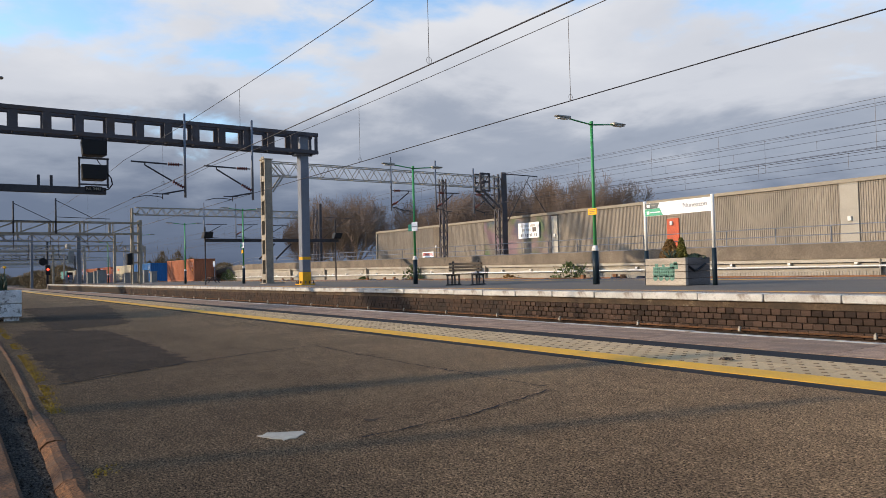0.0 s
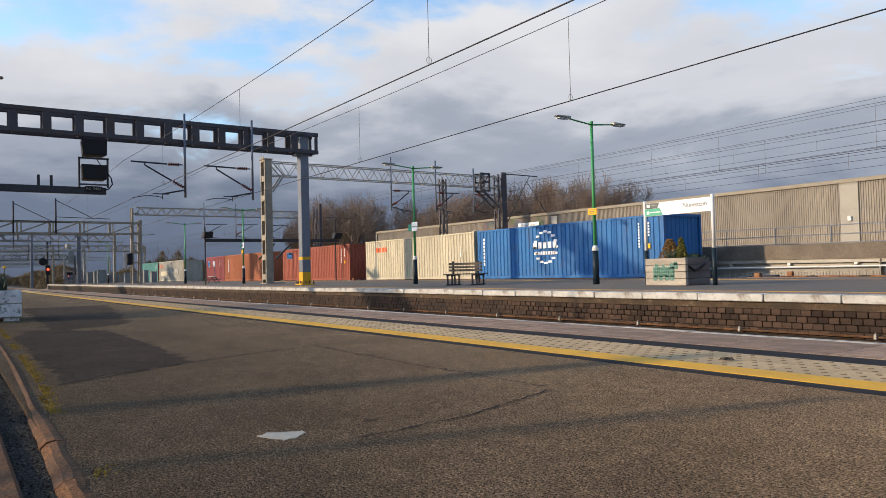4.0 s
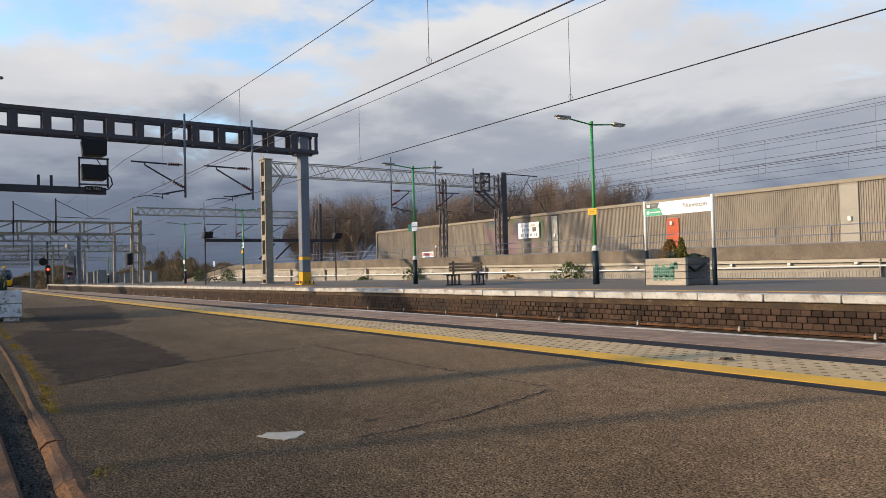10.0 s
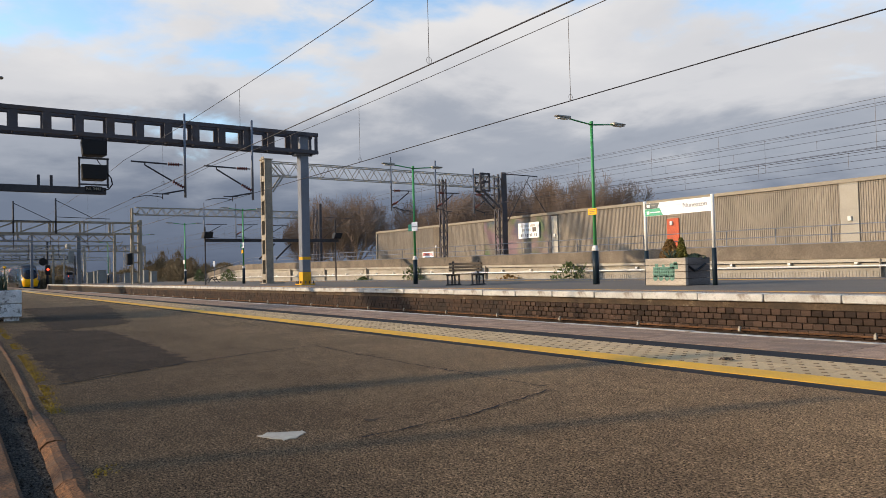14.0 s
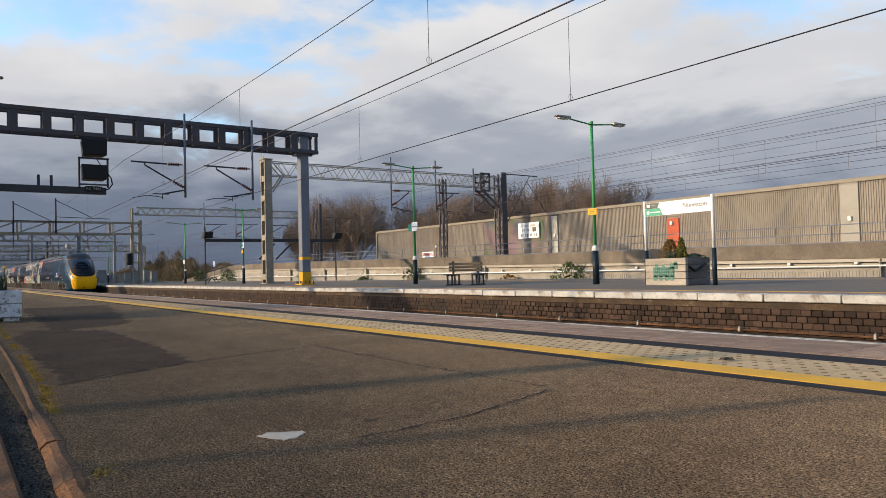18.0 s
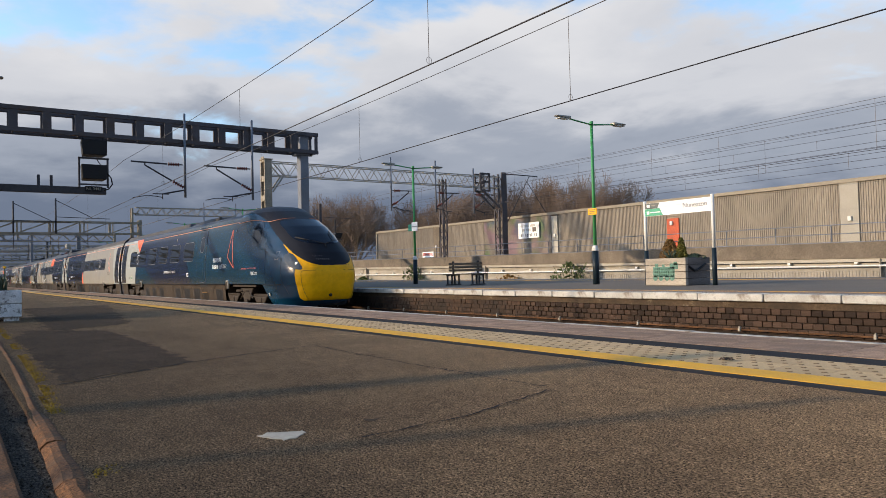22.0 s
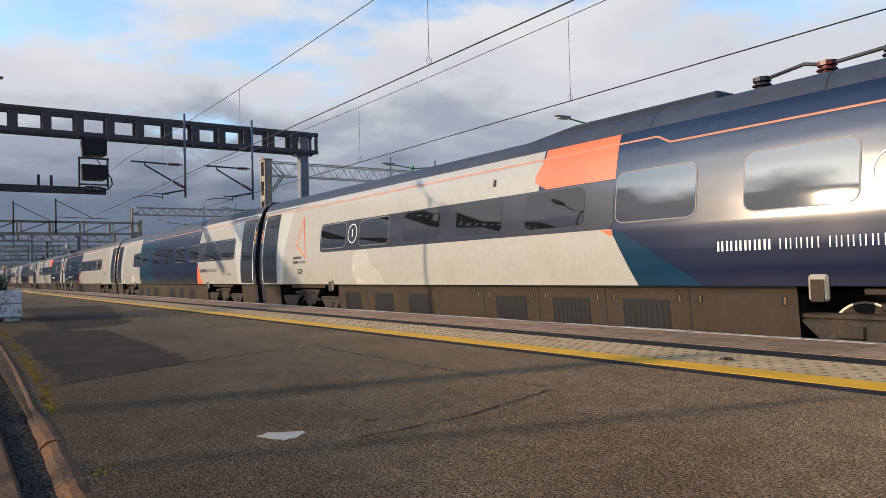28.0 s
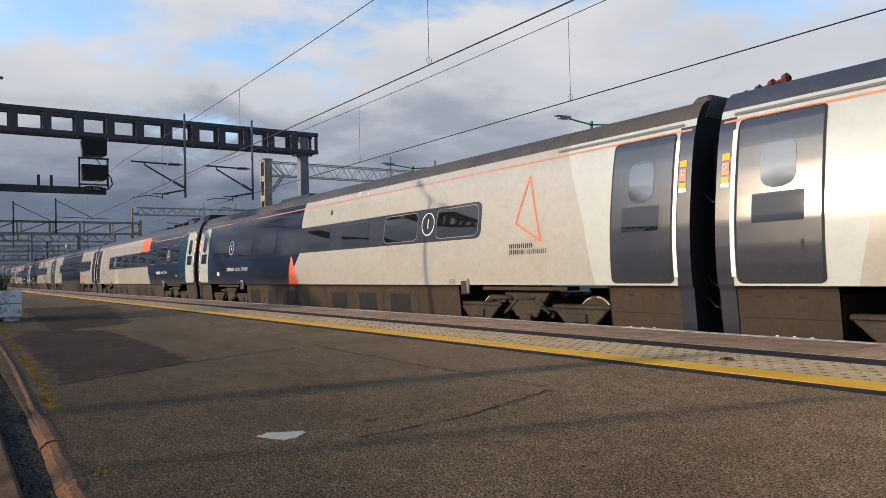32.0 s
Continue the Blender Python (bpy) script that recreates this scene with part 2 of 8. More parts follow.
M["sign_green"] = material("sign_green", (0.06, 0.32, 0.20), 0.4, vary=0.05, scale=1, fine=20, bump=0.0)
M["sign_grey"] = material("sign_grey", (0.11, 0.125, 0.12), 0.4, vary=0.05, scale=1, fine=20, bump=0.0)
M["sign_yellow"] = material("sign_yellow", (0.80, 0.38, 0.01), 0.4, vary=0.05, scale=1, fine=20, bump=0.0)
M["lettering"] = material("lettering", (0.07, 0.075, 0.085), 0.5, vary=0.03, scale=1, fine=20, bump=0.0)
M["lettering_red"] = material("lettering_red", (0.45, 0.06, 0.04), 0.5, vary=0.03, scale=1, fine=20, bump=0.0)
M["lettering_white"] = material("lettering_white", (0.75, 0.75, 0.74), 0.5, vary=0.03, scale=1, fine=20, bump=0.0)
M["wood_bench"] = material("wood_bench", (0.095, 0.075, 0.055), 0.75, vary=0.25, scale=3, fine=30, bump=0.2, stretch=(0.4, 2, 2))
M["timber_pale"] = material("timber_pale", (0.33, 0.29, 0.235), 0.85, vary=0.28, scale=2, fine=35, bump=0.4, stretch=(0.35, 2, 2), dirt=(0.20, 0.165, 0.13), dirt_at=(0.55, 0.75), dirt_scale=2.2)
# darker copy of timber_pale, shade put into the colour; the board emblem borrows it
M["timber_end"] = material("timber_end", (0.15, 0.13, 0.12), 0.85, vary=0.3, scale=2, fine=35, bump=0.4, stretch=(2, 0.35, 2))
M["white_timber"] = material("white_timber", (0.58, 0.58, 0.57), 0.75, vary=0.2, scale=3, fine=30, bump=0.3, dirt=(0.12, 0.11, 0.10), dirt_at=(0.54, 0.64), dirt_scale=9)
M["soil"] = material("soil", (0.05, 0.035, 0.025), 0.95, vary=0.4, scale=6, fine=50, bump=0.8, depth=0.01)
M["leaf"] = material("leaf", (0.07, 0.0945, 0.0315), 0.6, vary=0.35, scale=3, fine=12, bump=0.0)
M["leaf_gold"] = material("leaf_gold", (0.155, 0.140, 0.030), 0.6, vary=0.35, scale=3, fine=12, bump=0.0)
M["leaf_autumn"] = material("leaf_autumn", (0.21, 0.12, 0.04), 0.65, vary=0.4, scale=3, fine=12, bump=0.0)
M["leaf_blue"] = material("leaf_blue", (0.05, 0.075, 0.05), 0.55, vary=0.35, scale=3, fine=12, bump=0.0)
M["scrub"] = material("scrub", (0.125, 0.095, 0.055), 0.9, vary=0.4, scale=1.5, fine=9, bump=0.0)
M["twig"] = material("twig", (0.145, 0.108, 0.085), 0.85, vary=0.2, scale=0.4, fine=6, bump=0.0)
M["bark"] = material("bark", (0.15, 0.12, 0.095), 0.9, vary=0.3, scale=1, fine=14, bump=0.3)
M["flower"] = material("flower", (0.80, 0.42, 0.02), 0.5, vary=0.15, scale=20, fine=60, bump=0.0)
M["kerb"] = material("kerb", (0.105, 0.05, 0.022), 0.95, vary=0.5, scale=5, fine=70, bump=0.8, depth=0.007, per_object=0.1, grit=1.2, dirt=(0.06, 0.04, 0.028), dirt_at=(0.48, 0.66), dirt_scale=4, spec=0.2)
M["gravel"] = tarmac("gravel", (0.045, 0.038, 0.032), (0.15, 0.13, 0.11), (0.12, 0.11, 0.10), 2.0)
M["moss"] = material("moss", (0.25, 0.155, 0.02), 0.95, vary=0.4, scale=8, fine=60, bump=0.5)
M["cream_door"] = material("cream_door", (0.40, 0.37, 0.31), 0.6, vary=0.12, scale=2, fine=20, bump=0.1)
M["red_door"] = material("red_door", (0.42, 0.085, 0.04), 0.6, vary=0.2, scale=2, fine=20, bump=0.1)
M["rust"] = material("rust", (0.20, 0.095, 0.045), 0.85, vary=0.35, scale=2, fine=25, bump=0.3)
M["rail"] = material("rail", (0.17, 0.11, 0.075), 0.6, metal=0.5, vary=0.2, scale=2, fine=20, bump=0.1)
M["lamp_glass"] = material("lamp_glass", (0.55, 0.55, 0.5), 0.15, vary=0.05, scale=5, fine=20, bump=0.0)
M["signal_red"] = material("signal_red", (0.5, 0.01, 0.005), 0.3, vary=0.02, scale=5, fine=20, bump=0.0, glow=((1.0, 0.03, 0.015), 8.0))
M["cabinet"] = material("cabinet", (0.20, 0.205, 0.195), 0.5, vary=0.15, scale=1.5, fine=12, bump=0.05)


def sprayed(name, base):
    """The cladding where faded green and purple spray paint drifts over it."""
    m = material(name, base, 0.7, vary=0.2, scale=0.35, fine=9, bump=0.2)
    nt = m.node_tree
    N, L = nt.nodes.new, nt.links.new
    b = nt.nodes["Principled BSDF"]
    col = b.inputs["Base Color"].links[0].from_socket
    co = N("ShaderNodeTexCoord").outputs["Object"]
    for tint, off, lo, hi in (((0.10, 0.20, 0.075), 3.0, 0.50, 0.62), ((0.25, 0.145, 0.20), 11.0, 0.47, 0.60), ((0.09, 0.13, 0.21), 23.0, 0.60, 0.68)):
        mp = N("ShaderNodeMapping")
        mp.inputs["Location"].default_value, mp.inputs["Scale"].default_value = (off, 0, off), (0.34, 0.34, 0.42)
        L(co, mp.inputs[0])
        n = N("ShaderNodeTexNoise")
        n.inputs["Scale"].default_value, n.inputs["Detail"].default_value = 1.3, 3.0
        L(mp.outputs[0], n.inputs["Vector"])
        r = N("ShaderNodeMapRange")
        r.inputs["From Min"].default_value, r.inputs["From Max"].default_value = lo, hi
        r.inputs["To Max"].default_value = 0.6
        L(n.outputs[0], r.inputs[0])
        x = N("ShaderNodeMix")
        x.data_type = "RGBA"
        L(r.outputs[0], x.inputs["Factor"])
        L(col, x.inputs["A"])
        x.inputs["B"].default_value = (*tint, 1)
        col = x.outputs["Result"]
    L(col, b.inputs["Base Color"])
    return m


M["cladding_sprayed"] = sprayed("cladding_sprayed", (0.235, 0.205, 0.165))


# ---- mesh tools ----
def box(bm, x0, x1, y0, y1, z0, z1):
    v = [bm.verts.new((x, y, z)) for z in (z0, z1) for y in (y0, y1) for x in (x0, x1)]
    for f in ((0, 2, 3, 1), (4, 5, 7, 6), (0, 1, 5, 4), (2, 6, 7, 3), (0, 4, 6, 2), (1, 3, 7, 5)):
        bm.faces.new([v[i] for i in f])
    return v


def bar(bm, p, q, w, h=None, up=(0, 0, 1)):
    """A square bar from p to q, w across and h along up."""
    p, q, h = Vector(p), Vector(q), h or w
    d = (q - p).normalized()
    u = Vector(up)
    if abs(d.dot(u)) > 0.98:
        u = Vector((1, 0, 0))
    s = d.cross(u).normalized()
    u = s.cross(d)
    v = [bm.verts.new(e + s * (a * w / 2) + u * (b * h / 2)) for e in (p, q) for a, b in ((-1, -1), (1, -1), (1, 1), (-1, 1))]
    for i in range(4):
        bm.faces.new([v[i], v[(i + 1) % 4], v[4 + (i + 1) % 4], v[4 + i]])
    bm.faces.new(v[3::-1])
    bm.faces.new(v[4:])


def tube(bm, p, q, r, r2=None, n=8):
    p, q, r2 = Vector(p), Vector(q), r if r2 is None else r2
    d = (q - p).normalized()
    s = d.orthogonal().normalized()
    t = d.cross(s)
    rings = []
    for e, k in ((p, r), (q, r2)):
        rings.append([bm.verts.new(e + (s * math.cos(2 * math.pi * i / n) + t * math.sin(2 * math.pi * i / n)) * k) for i in range(n)])
    for i in range(n):
        f = bm.faces.new([rings[0][i], rings[0][(i + 1) % n], rings[1][(i + 1) % n], rings[1][i]])
        f.smooth = n > 6
    bm.faces.new(rings[0][::-1])
    bm.faces.new(rings[1])


def line_tube(bm, pts, r, n=5):
    """One unbroken tube through all the points."""
    pts = [Vector(p) for p in pts]
    prev, s = None, None
    for i, p in enumerate(pts):
        d = (pts[min(i + 1, len(pts) - 1)] - pts[max(i - 1, 0)]).normalized()
        s = d.orthogonal().normalized() if s is None else (s - d * s.dot(d)).normalized()
        t = d.cross(s)
        ring = [bm.verts.new(p + (s * math.cos(2 * math.pi * k / n) + t * math.sin(2 * math.pi * k / n)) * r) for k in range(n)]
        if prev:
            for k in range(n):
                bm.faces.new([prev[k], prev[(k + 1) % n], ring[(k + 1) % n], ring[k]]).smooth = True
        else:
            bm.faces.new(ring[::-1])
        prev = ring
    bm.faces.new(prev)


def mesh_of(name, bm, mats, bevel=0.0):
    if bevel:
        bmesh.ops.bevel(bm, geom=bm.edges[:], offset=bevel, segments=1, affect="EDGES", clamp_overlap=True)
    bmesh.ops.recalc_face_normals(bm, faces=bm.faces)
    me = bpy.data.meshes.new(name)
    bm.to_mesh(me)
    bm.free()
    for m in mats if isinstance(mats, (list, tuple)) else [mats]:
        me.materials.append(M[m] if isinstance(m, str) else m)
    return me


def part(name, bm, mat, parent, label="", at=(0, 0, 0), bevel=0.0):
    ob = new(name, mesh_of(name, bm, mat, bevel))
    ob.parent = parent
    ob.location = at
    if label:
        ob["label"] = label
    return ob


def piece(name, me, parent, at=(0, 0, 0)):
    ob = new(name, me)
    ob.parent = parent
    ob.location = at
    return ob


def thing(name, at, label, category, group="", kind=""):
    ob = new(name)
    ob.location = at
    ob.empty_display_size = 0.2
    return tagged(ob, label, category, group, kind)


def solid(name, bm, mat, label, category, group="", kind="", at=(0, 0, 0), bevel=0.0):
    ob = new(name, mesh_of(name, bm, mat, bevel))
    ob.location = at
    return tagged(ob, label, category, group, kind)


def B():
    return bmesh.new()


def boxed(*dims):
    bm = bmesh.new()
    box(bm, *dims)
    return bm


def letters(name, text, size, mat, parent, m, label="", depth=0.004):
    """Raised lettering from the built-in font, as a mesh; it lies in the xy plane of m."""
    cu = bpy.data.curves.new(name, "FONT")
    cu.body, cu.size, cu.extrude, cu.align_x, cu.align_y = text, size, depth, "CENTER", "CENTER"
    cu.resolution_u = 3
    tmp = bpy.data.objects.new(name, cu)
    scene.collection.objects.link(tmp)
    me = bpy.data.meshes.new_from_object(tmp.evaluated_get(bpy.context.evaluated_depsgraph_get()))
    bpy.data.objects.remove(tmp)
    me.materials.clear()
    me.materials.append(M[mat])
    ob = new(name, me)
    ob.parent = parent
    ob.matrix_basis = m
    if label:
        ob["label"] = label
    return ob


# ---- large structure ----
ZI = 0.365            # top of the island platform
EDGE = 8.24           # edge of the near platform
ISLE0, ISLE1 = 11.35, 23.2
RAIL = -0.45          # top of the rails
NEAR_TRACK, FAR_TRACK = 9.8, 24.77


def setting(name, bm, mat, label, category="", kind="structure", bevel=0.0):
    return solid(name, bm, mat, label, category or name.replace("_", " "), kind=kind, bevel=bevel)


def slab_poly(bm, pts, z0, z1):
    lo = [bm.verts.new((x, y, z0)) for x, y in pts]
    hi = [bm.verts.new((x, y, z1)) for x, y in pts]
    bm.faces.new(hi)
    n = len(pts)
    for i in range(n):
        bm.faces.new([lo[i], lo[(i + 1) % n], hi[(i + 1) % n], hi[i]])


def build_ground():
    setting("ground", boxed(-2500, 2500, -1500, 2500, -1.6, -0.95), "earth", "rough grass and scrub land beside the railway", "ground")
    bm = B()
    rnd = random.Random(5)
    xs = [-320 + 2.0 * i for i in range(181)]
    ys = [8.0, 8.6, 9.08, 9.8, 10.5, 11.2, 11.6]
    for y0s in (ys, [23.0, 23.6, 24.05, 24.77, 25.5, 26.4, 27.6]):
        grid = [[bm.verts.new((x, y, -0.62 + rnd.uniform(-0.02, 0.02))) for y in y0s] for x in xs]
        for a, b in zip(grid, grid[1:]):
            for i in range(len(y0s) - 1):
                bm.faces.new([a[i], b[i], b[i + 1], a[i + 1]])
    for y0, y1 in ((-60, 8.0), (11.6, 23.0), (27.6, 60)):
        box(bm, -320, -110, y0, y1, -0.8, -0.62)
    tagged(new("track_bed", mesh_of("track_bed", bm, "ballast")), "brown stone ballast under the tracks", "ballast", kind="stuff")
    for c in (NEAR_TRACK, FAR_TRACK):
        t = thing("track", (0, c, 0), "pair of worn steel rails on concrete sleepers", "track", kind="structure")
        for s in (-0.7175, 0.7175):
            bm = B()
            box(bm, -320, 40, s - 0.035, s + 0.035, RAIL - 0.05, RAIL)
            box(bm, -320, 40, s - 0.01, s + 0.01, RAIL - 0.14, RAIL - 0.05)
            box(bm, -320, 40, s - 0.07, s + 0.07, RAIL - 0.16, RAIL - 0.14)
            part("rail", bm, "rail", t)
        bm = B()
        for i in range(240):
            x = -130 + 0.7 * i
            box(bm, x, x + 0.25, -1.25, 1.25, RAIL - 0.3, RAIL - 0.155)
        part("sleepers", bm, "concrete_dark", t)["kind"] = "stuff"


def build_near_platform():
    p = thing("platform_near", (0, 0, 0), "worn tarmac platform with a cream tactile strip and yellow line", "platform", kind="structure")
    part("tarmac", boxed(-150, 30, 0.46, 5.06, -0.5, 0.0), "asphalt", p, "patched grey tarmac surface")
    part("platform_body", boxed(-150, 30, 5.06, 8.10, -0.7, -0.045), "mortar", p)
    part("joint_strip", boxed(-150, 30, 5.06, 5.24, -0.05, 0.002), "bitumen", p, "black bitumen joint")
    part("yellow_line", boxed(-150, 30, 5.24, 5.58, -0.05, 0.005), "yellow_line", p, "painted yellow safety line")
    part("gutter_strip", boxed(-150, 30, 6.48, 6.90, -0.05, -0.004), "bitumen", p, "dark bitumen strip behind the coping")
    # tactile tiles, two rows
    bm = B()
    box(bm, 0.004, 0.446, 0.004, 0.446, -0.045, 0.0)
    for j in range(3):
        for i in range(3):
            x, y, r = 0.055 + 0.15 * i + 0.05 * j - (0.15 if i == 2 and j == 2 else 0.0), 0.075 + 0.15 * j, 0.026
            ring = [(math.cos(k * math.pi / 4), math.sin(k * math.pi / 4)) for k in range(8)]
            lo = [bm.verts.new((x + a * r, y + b * r, 0.0)) for a, b in ring]
            hi = [bm.verts.new((x + a * r * 0.62, y + b * r * 0.62, 0.006)) for a, b in ring]
            bm.faces.new(hi)
            for k in range(8):
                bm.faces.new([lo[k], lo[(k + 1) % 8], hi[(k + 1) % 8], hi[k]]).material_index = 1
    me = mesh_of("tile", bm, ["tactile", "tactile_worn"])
    for i in range(140):
        for j in range(2):
            piece("tile", me, p, (-0.3 - 0.45 * (i + 1), 5.58 + 0.45 * j, 0))
    part("tile_row", boxed(-150, -63.3, 5.58, 6.48, -0.05, 0.0), "tactile", p)
    part("tile_row", boxed(-0.3, 30, 5.58, 6.48, -0.05, 0.0), "tactile", p)
    # coping slabs and the white edge
    bm = B()
    box(bm, 0.006, 1.194, 6.90, 8.10, -0.045, 0.0)
    me = mesh_of("coping_slab", bm, "coping")
    bm = B()
    box(bm, 0.002, 1.198, 8.10, EDGE, -0.10, 0.004)
    bmesh.ops.bevel(bm, geom=[e for e in bm.edges if all(v.co.y > 8.2 and v.co.z > 0 for v in e.verts)], offset=0.02, segments=2, affect="EDGES")
    me2 = mesh_of("edge_slab", bm, "white_edge")
    for i in range(75):
        x = 1.2 * (3 - i)
        piece("coping_slab", me, p, (x, 0, random.uniform(-0.003, 0.002)))
        piece("edge_slab", me2, p, (x, random.uniform(-0.012, 0.008), random.uniform(-0.004, 0.003)))
    part("coping_row", boxed(-150, -85.2, 6.90, EDGE, -0.10, 0.0), "coping", p)
    part("face", boxed(-150, 30, 8.0, 8.16, -0.75, -0.05), "mortar", p, "soot-dark brick face below the coping")


def crack(bm, pts, w, z=0.0025, seed=1):
    rnd = random.Random(seed)
    path = []
    for (x0, y0), (x1, y1) in zip(pts, pts[1:]):
        n = max(3, int(math.hypot(x1 - x0, y1 - y0) / 0.09))
        for i in range(n):
            t = i / n
            path.append((x0 + (x1 - x0) * t + rnd.gauss(0, 0.012), y0 + (y1 - y0) * t + rnd.gauss(0, 0.012)))
    prev = None
    for i, (x, y) in enumerate(path):
        a, b = path[max(0, i - 1)], path[min(len(path) - 1, i + 1)]
        d = Vector((b[0] - a[0], b[1] - a[1])).normalized()
        k = w * rnd.uniform(0.25, 1.0)
        row = [bm.verts.new((x - d.y * k, y + d.x * k, z)), bm.verts.new((x + d.y * k, y - d.x * k, z))]
        if prev:
            bm.faces.new([prev[0], prev[1], row[1], row[0]])
        prev = row


def ragged(pts, seed, amount=0.03, step=0.12):
    rnd, out = random.Random(seed), []
    for (x0, y0), (x1, y1) in zip(pts, pts[1:] + pts[:1]):
        n = max(1, int(math.hypot(x1 - x0, y1 - y0) / step))
        out += [(x0 + (x1 - x0) * i / n + rnd.gauss(0, amount), y0 + (y1 - y0) * i / n + rnd.gauss(0, amount)) for i in range(n)]
    return out


def build_tarmac_marks():
    bm = B()
    crack(bm, [(-7.0, 0.8), (-7.1, 1.1), (-7.75, 2.1), (-8.34, 3.78)], 0.024, 0.006, seed=2)
    crack(bm, [(-8.34, 3.78), (-6.4, 3.72), (-3.96, 3.71)], 0.014, 0.005, seed=3)
    crack(bm, [(-3.50, 1.85), (-3.59, 2.67), (-3.96, 3.71)], 0.013, 0.005, seed=4)
    tagged(new("tarmac_cracks", mesh_of("tarmac_cracks", bm, "bitumen")), "dark cracks along the edges of tarmac repairs", "crack", kind="structure")
    bm = B()
    slab_poly(bm, ragged([(-7.12, 0.85), (-7.80, 2.12), (-9.9, 2.25), (-13.7, 2.3), (-15.0, 1.2), (-13.0, 0.9)], 8, 0.035, 0.10), -0.03, 0.003)
    # this slab's dark colour stands in for the planter's soft shadow
    slab_poly(bm, ragged([(-14.5, 1.6), (-15.3, 3.0), (-27, 4.6), (-27, 2.0)], 9, 0.07, 0.15), -0.03, 0.003)
    tagged(new("tarmac_patch", mesh_of("tarmac_patch", bm, "asphalt_dark")), "darker tarmac repair patch and a planter shadow painted in dark tarmac", "tarmac patch", kind="structure")
    for pts, seed, z in (([(-3.91, 1.42), (-3.95, 1.50), (-3.91, 1.58), (-3.88, 1.68), (-3.81, 1.67), (-3.74, 1.57), (-3.70, 1.50), (-3.79, 1.51), (-3.83, 1.45)], 11, 0.004),
                         ([(-3.86, 2.06), (-3.83, 2.10), (-3.88, 2.16), (-3.91, 2.10)], 12, 0.0035)):
        bm = B()
        slab_poly(bm, ragged(pts, seed, 0.012, 0.03), -0.01, z)
        tagged(new("paint_splash", mesh_of("paint_splash", bm, "concrete_pale" if z == 0.004 else "render_stain")), "dried pale splash of paint on the tarmac", "paint splash")
    rnd, bm = random.Random(4), B()
    for i in range(14):
        x, y, a, s = -4.0 + rnd.gauss(0, 0.045), 5.92 + rnd.gauss(0, 0.03), rnd.uniform(0, 6.3), rnd.uniform(0.015, 0.04)
        dx, dy = math.cos(a) * s, math.sin(a) * s
        v = [bm.verts.new(c) for c in ((x - dx, y - dy, 0.012), (x - dy * 0.5, y + dx * 0.5, 0.014 + rnd.random() * 0.02),
                                       (x + dx, y + dy, 0.012 + rnd.random() * 0.015), (x + dy * 0.5, y - dx * 0.5, 0.012))]
        bm.faces.new(v)
    tagged(new("dead_leaf", mesh_of("dead_leaf", bm, "soil")), "small clump of dead brown leaves on tactile paving", "dead leaves")
    # kerb and drain beside the camera
    k = thing("kerb", (0, 0, 0), "rust-brown stone kerb with moss along a gravel drain", "kerb", kind="structure")
    inner = ((-40.0, 0.78), (-13.0, 0.72), (-9.0, 0.64), (-7.5, 0.61), (-5.7, 0.56), (-5.2, 0.59), (-4.3, 0.565), (-3.4, 0.54), (0.0, 0.49))
    outer = ((-40.0, 0.62), (-10.7, 0.57), (-8.8, 0.54), (-6.6, 0.48), (-5.6, 0.45), (-4.3, 0.42), (-3.4, 0.39), (0.0, 0.33))

    def edge(tab, x):
        for (x0, y0), (x1, y1) in zip(tab, tab[1:]):
            if x <= x1:
                return y0 + (y1 - y0) * (x - x0) / (x1 - x0)
        return tab[-1][1]

    rk = random.Random(21)
    for i in range(31):
        x0, bm, prev = 3.6 - 0.9 * i, B(), None
        lift = rk.uniform(-0.005, 0.003)
        for s in range(7):
            x = x0 - 0.006 + 0.893 * (s / 6)
            a, b = edge(outer, x) + rk.gauss(0, 0.004), edge(inner, x) + rk.gauss(0, 0.005)
            top = 0.010 + lift + rk.gauss(0, 0.002)
            row = [bm.verts.new(p) for p in ((x, a, -0.3), (x, a, top - 0.03), (x, a + 0.035, top), (x, (a + b) / 2, top + 0.006), (x, b - 0.04, top - 0.002), (x, b, top - 0.02), (x, b, -0.3))]
            if prev:
                for p in range(6):
                    bm.faces.new([prev[p], prev[p + 1], row[p + 1], row[p]])
            else:
                bm.faces.new(row)
            prev = row
        bm.faces.new(prev[::-1])
        part("kerb_stone", bm, "kerb", k)
    part("drain", boxed(-40, 5, 0.10, 0.66, -0.3, -0.035), "gravel", k, "grey gravel in the drain")
    part("drain_kerb", boxed(-40, 5, -0.06, 0.27, -0.3, 0.0), "kerb", k, "outer brown kerb of the drain", bevel=0.02)
    part("verge", boxed(-40, 5, -8, -0.06, -0.3, -0.01), "kerb", k)
    bm = B()
    for i in range(5500):
        x = -rnd.uniform(3.6, 18)
        y, a, s = edge(inner, x) + (0.01 if x > -6.4 else 0.05) + abs(rnd.gauss(0, 0.05)), rnd.uniform(0, 6.3), rnd.uniform(0.003, 0.010)
        if noise.noise((x * 0.9, y, 3.0)) < (-0.22 if x < -5.3 else 0.34):
            continue
        v = [bm.verts.new((x + math.cos(a + b) * s, y + math.sin(a + b) * s, z)) for b, z in ((0, 0.0), (2.1, 0.0), (4.2, rnd.uniform(0.004, 0.015)))]
        bm.faces.new(v)
    tagged(new("moss", mesh_of("moss", bm, "moss")), "yellow-green moss and weeds in the kerb joint", "moss", kind="stuff")
    bm = B()
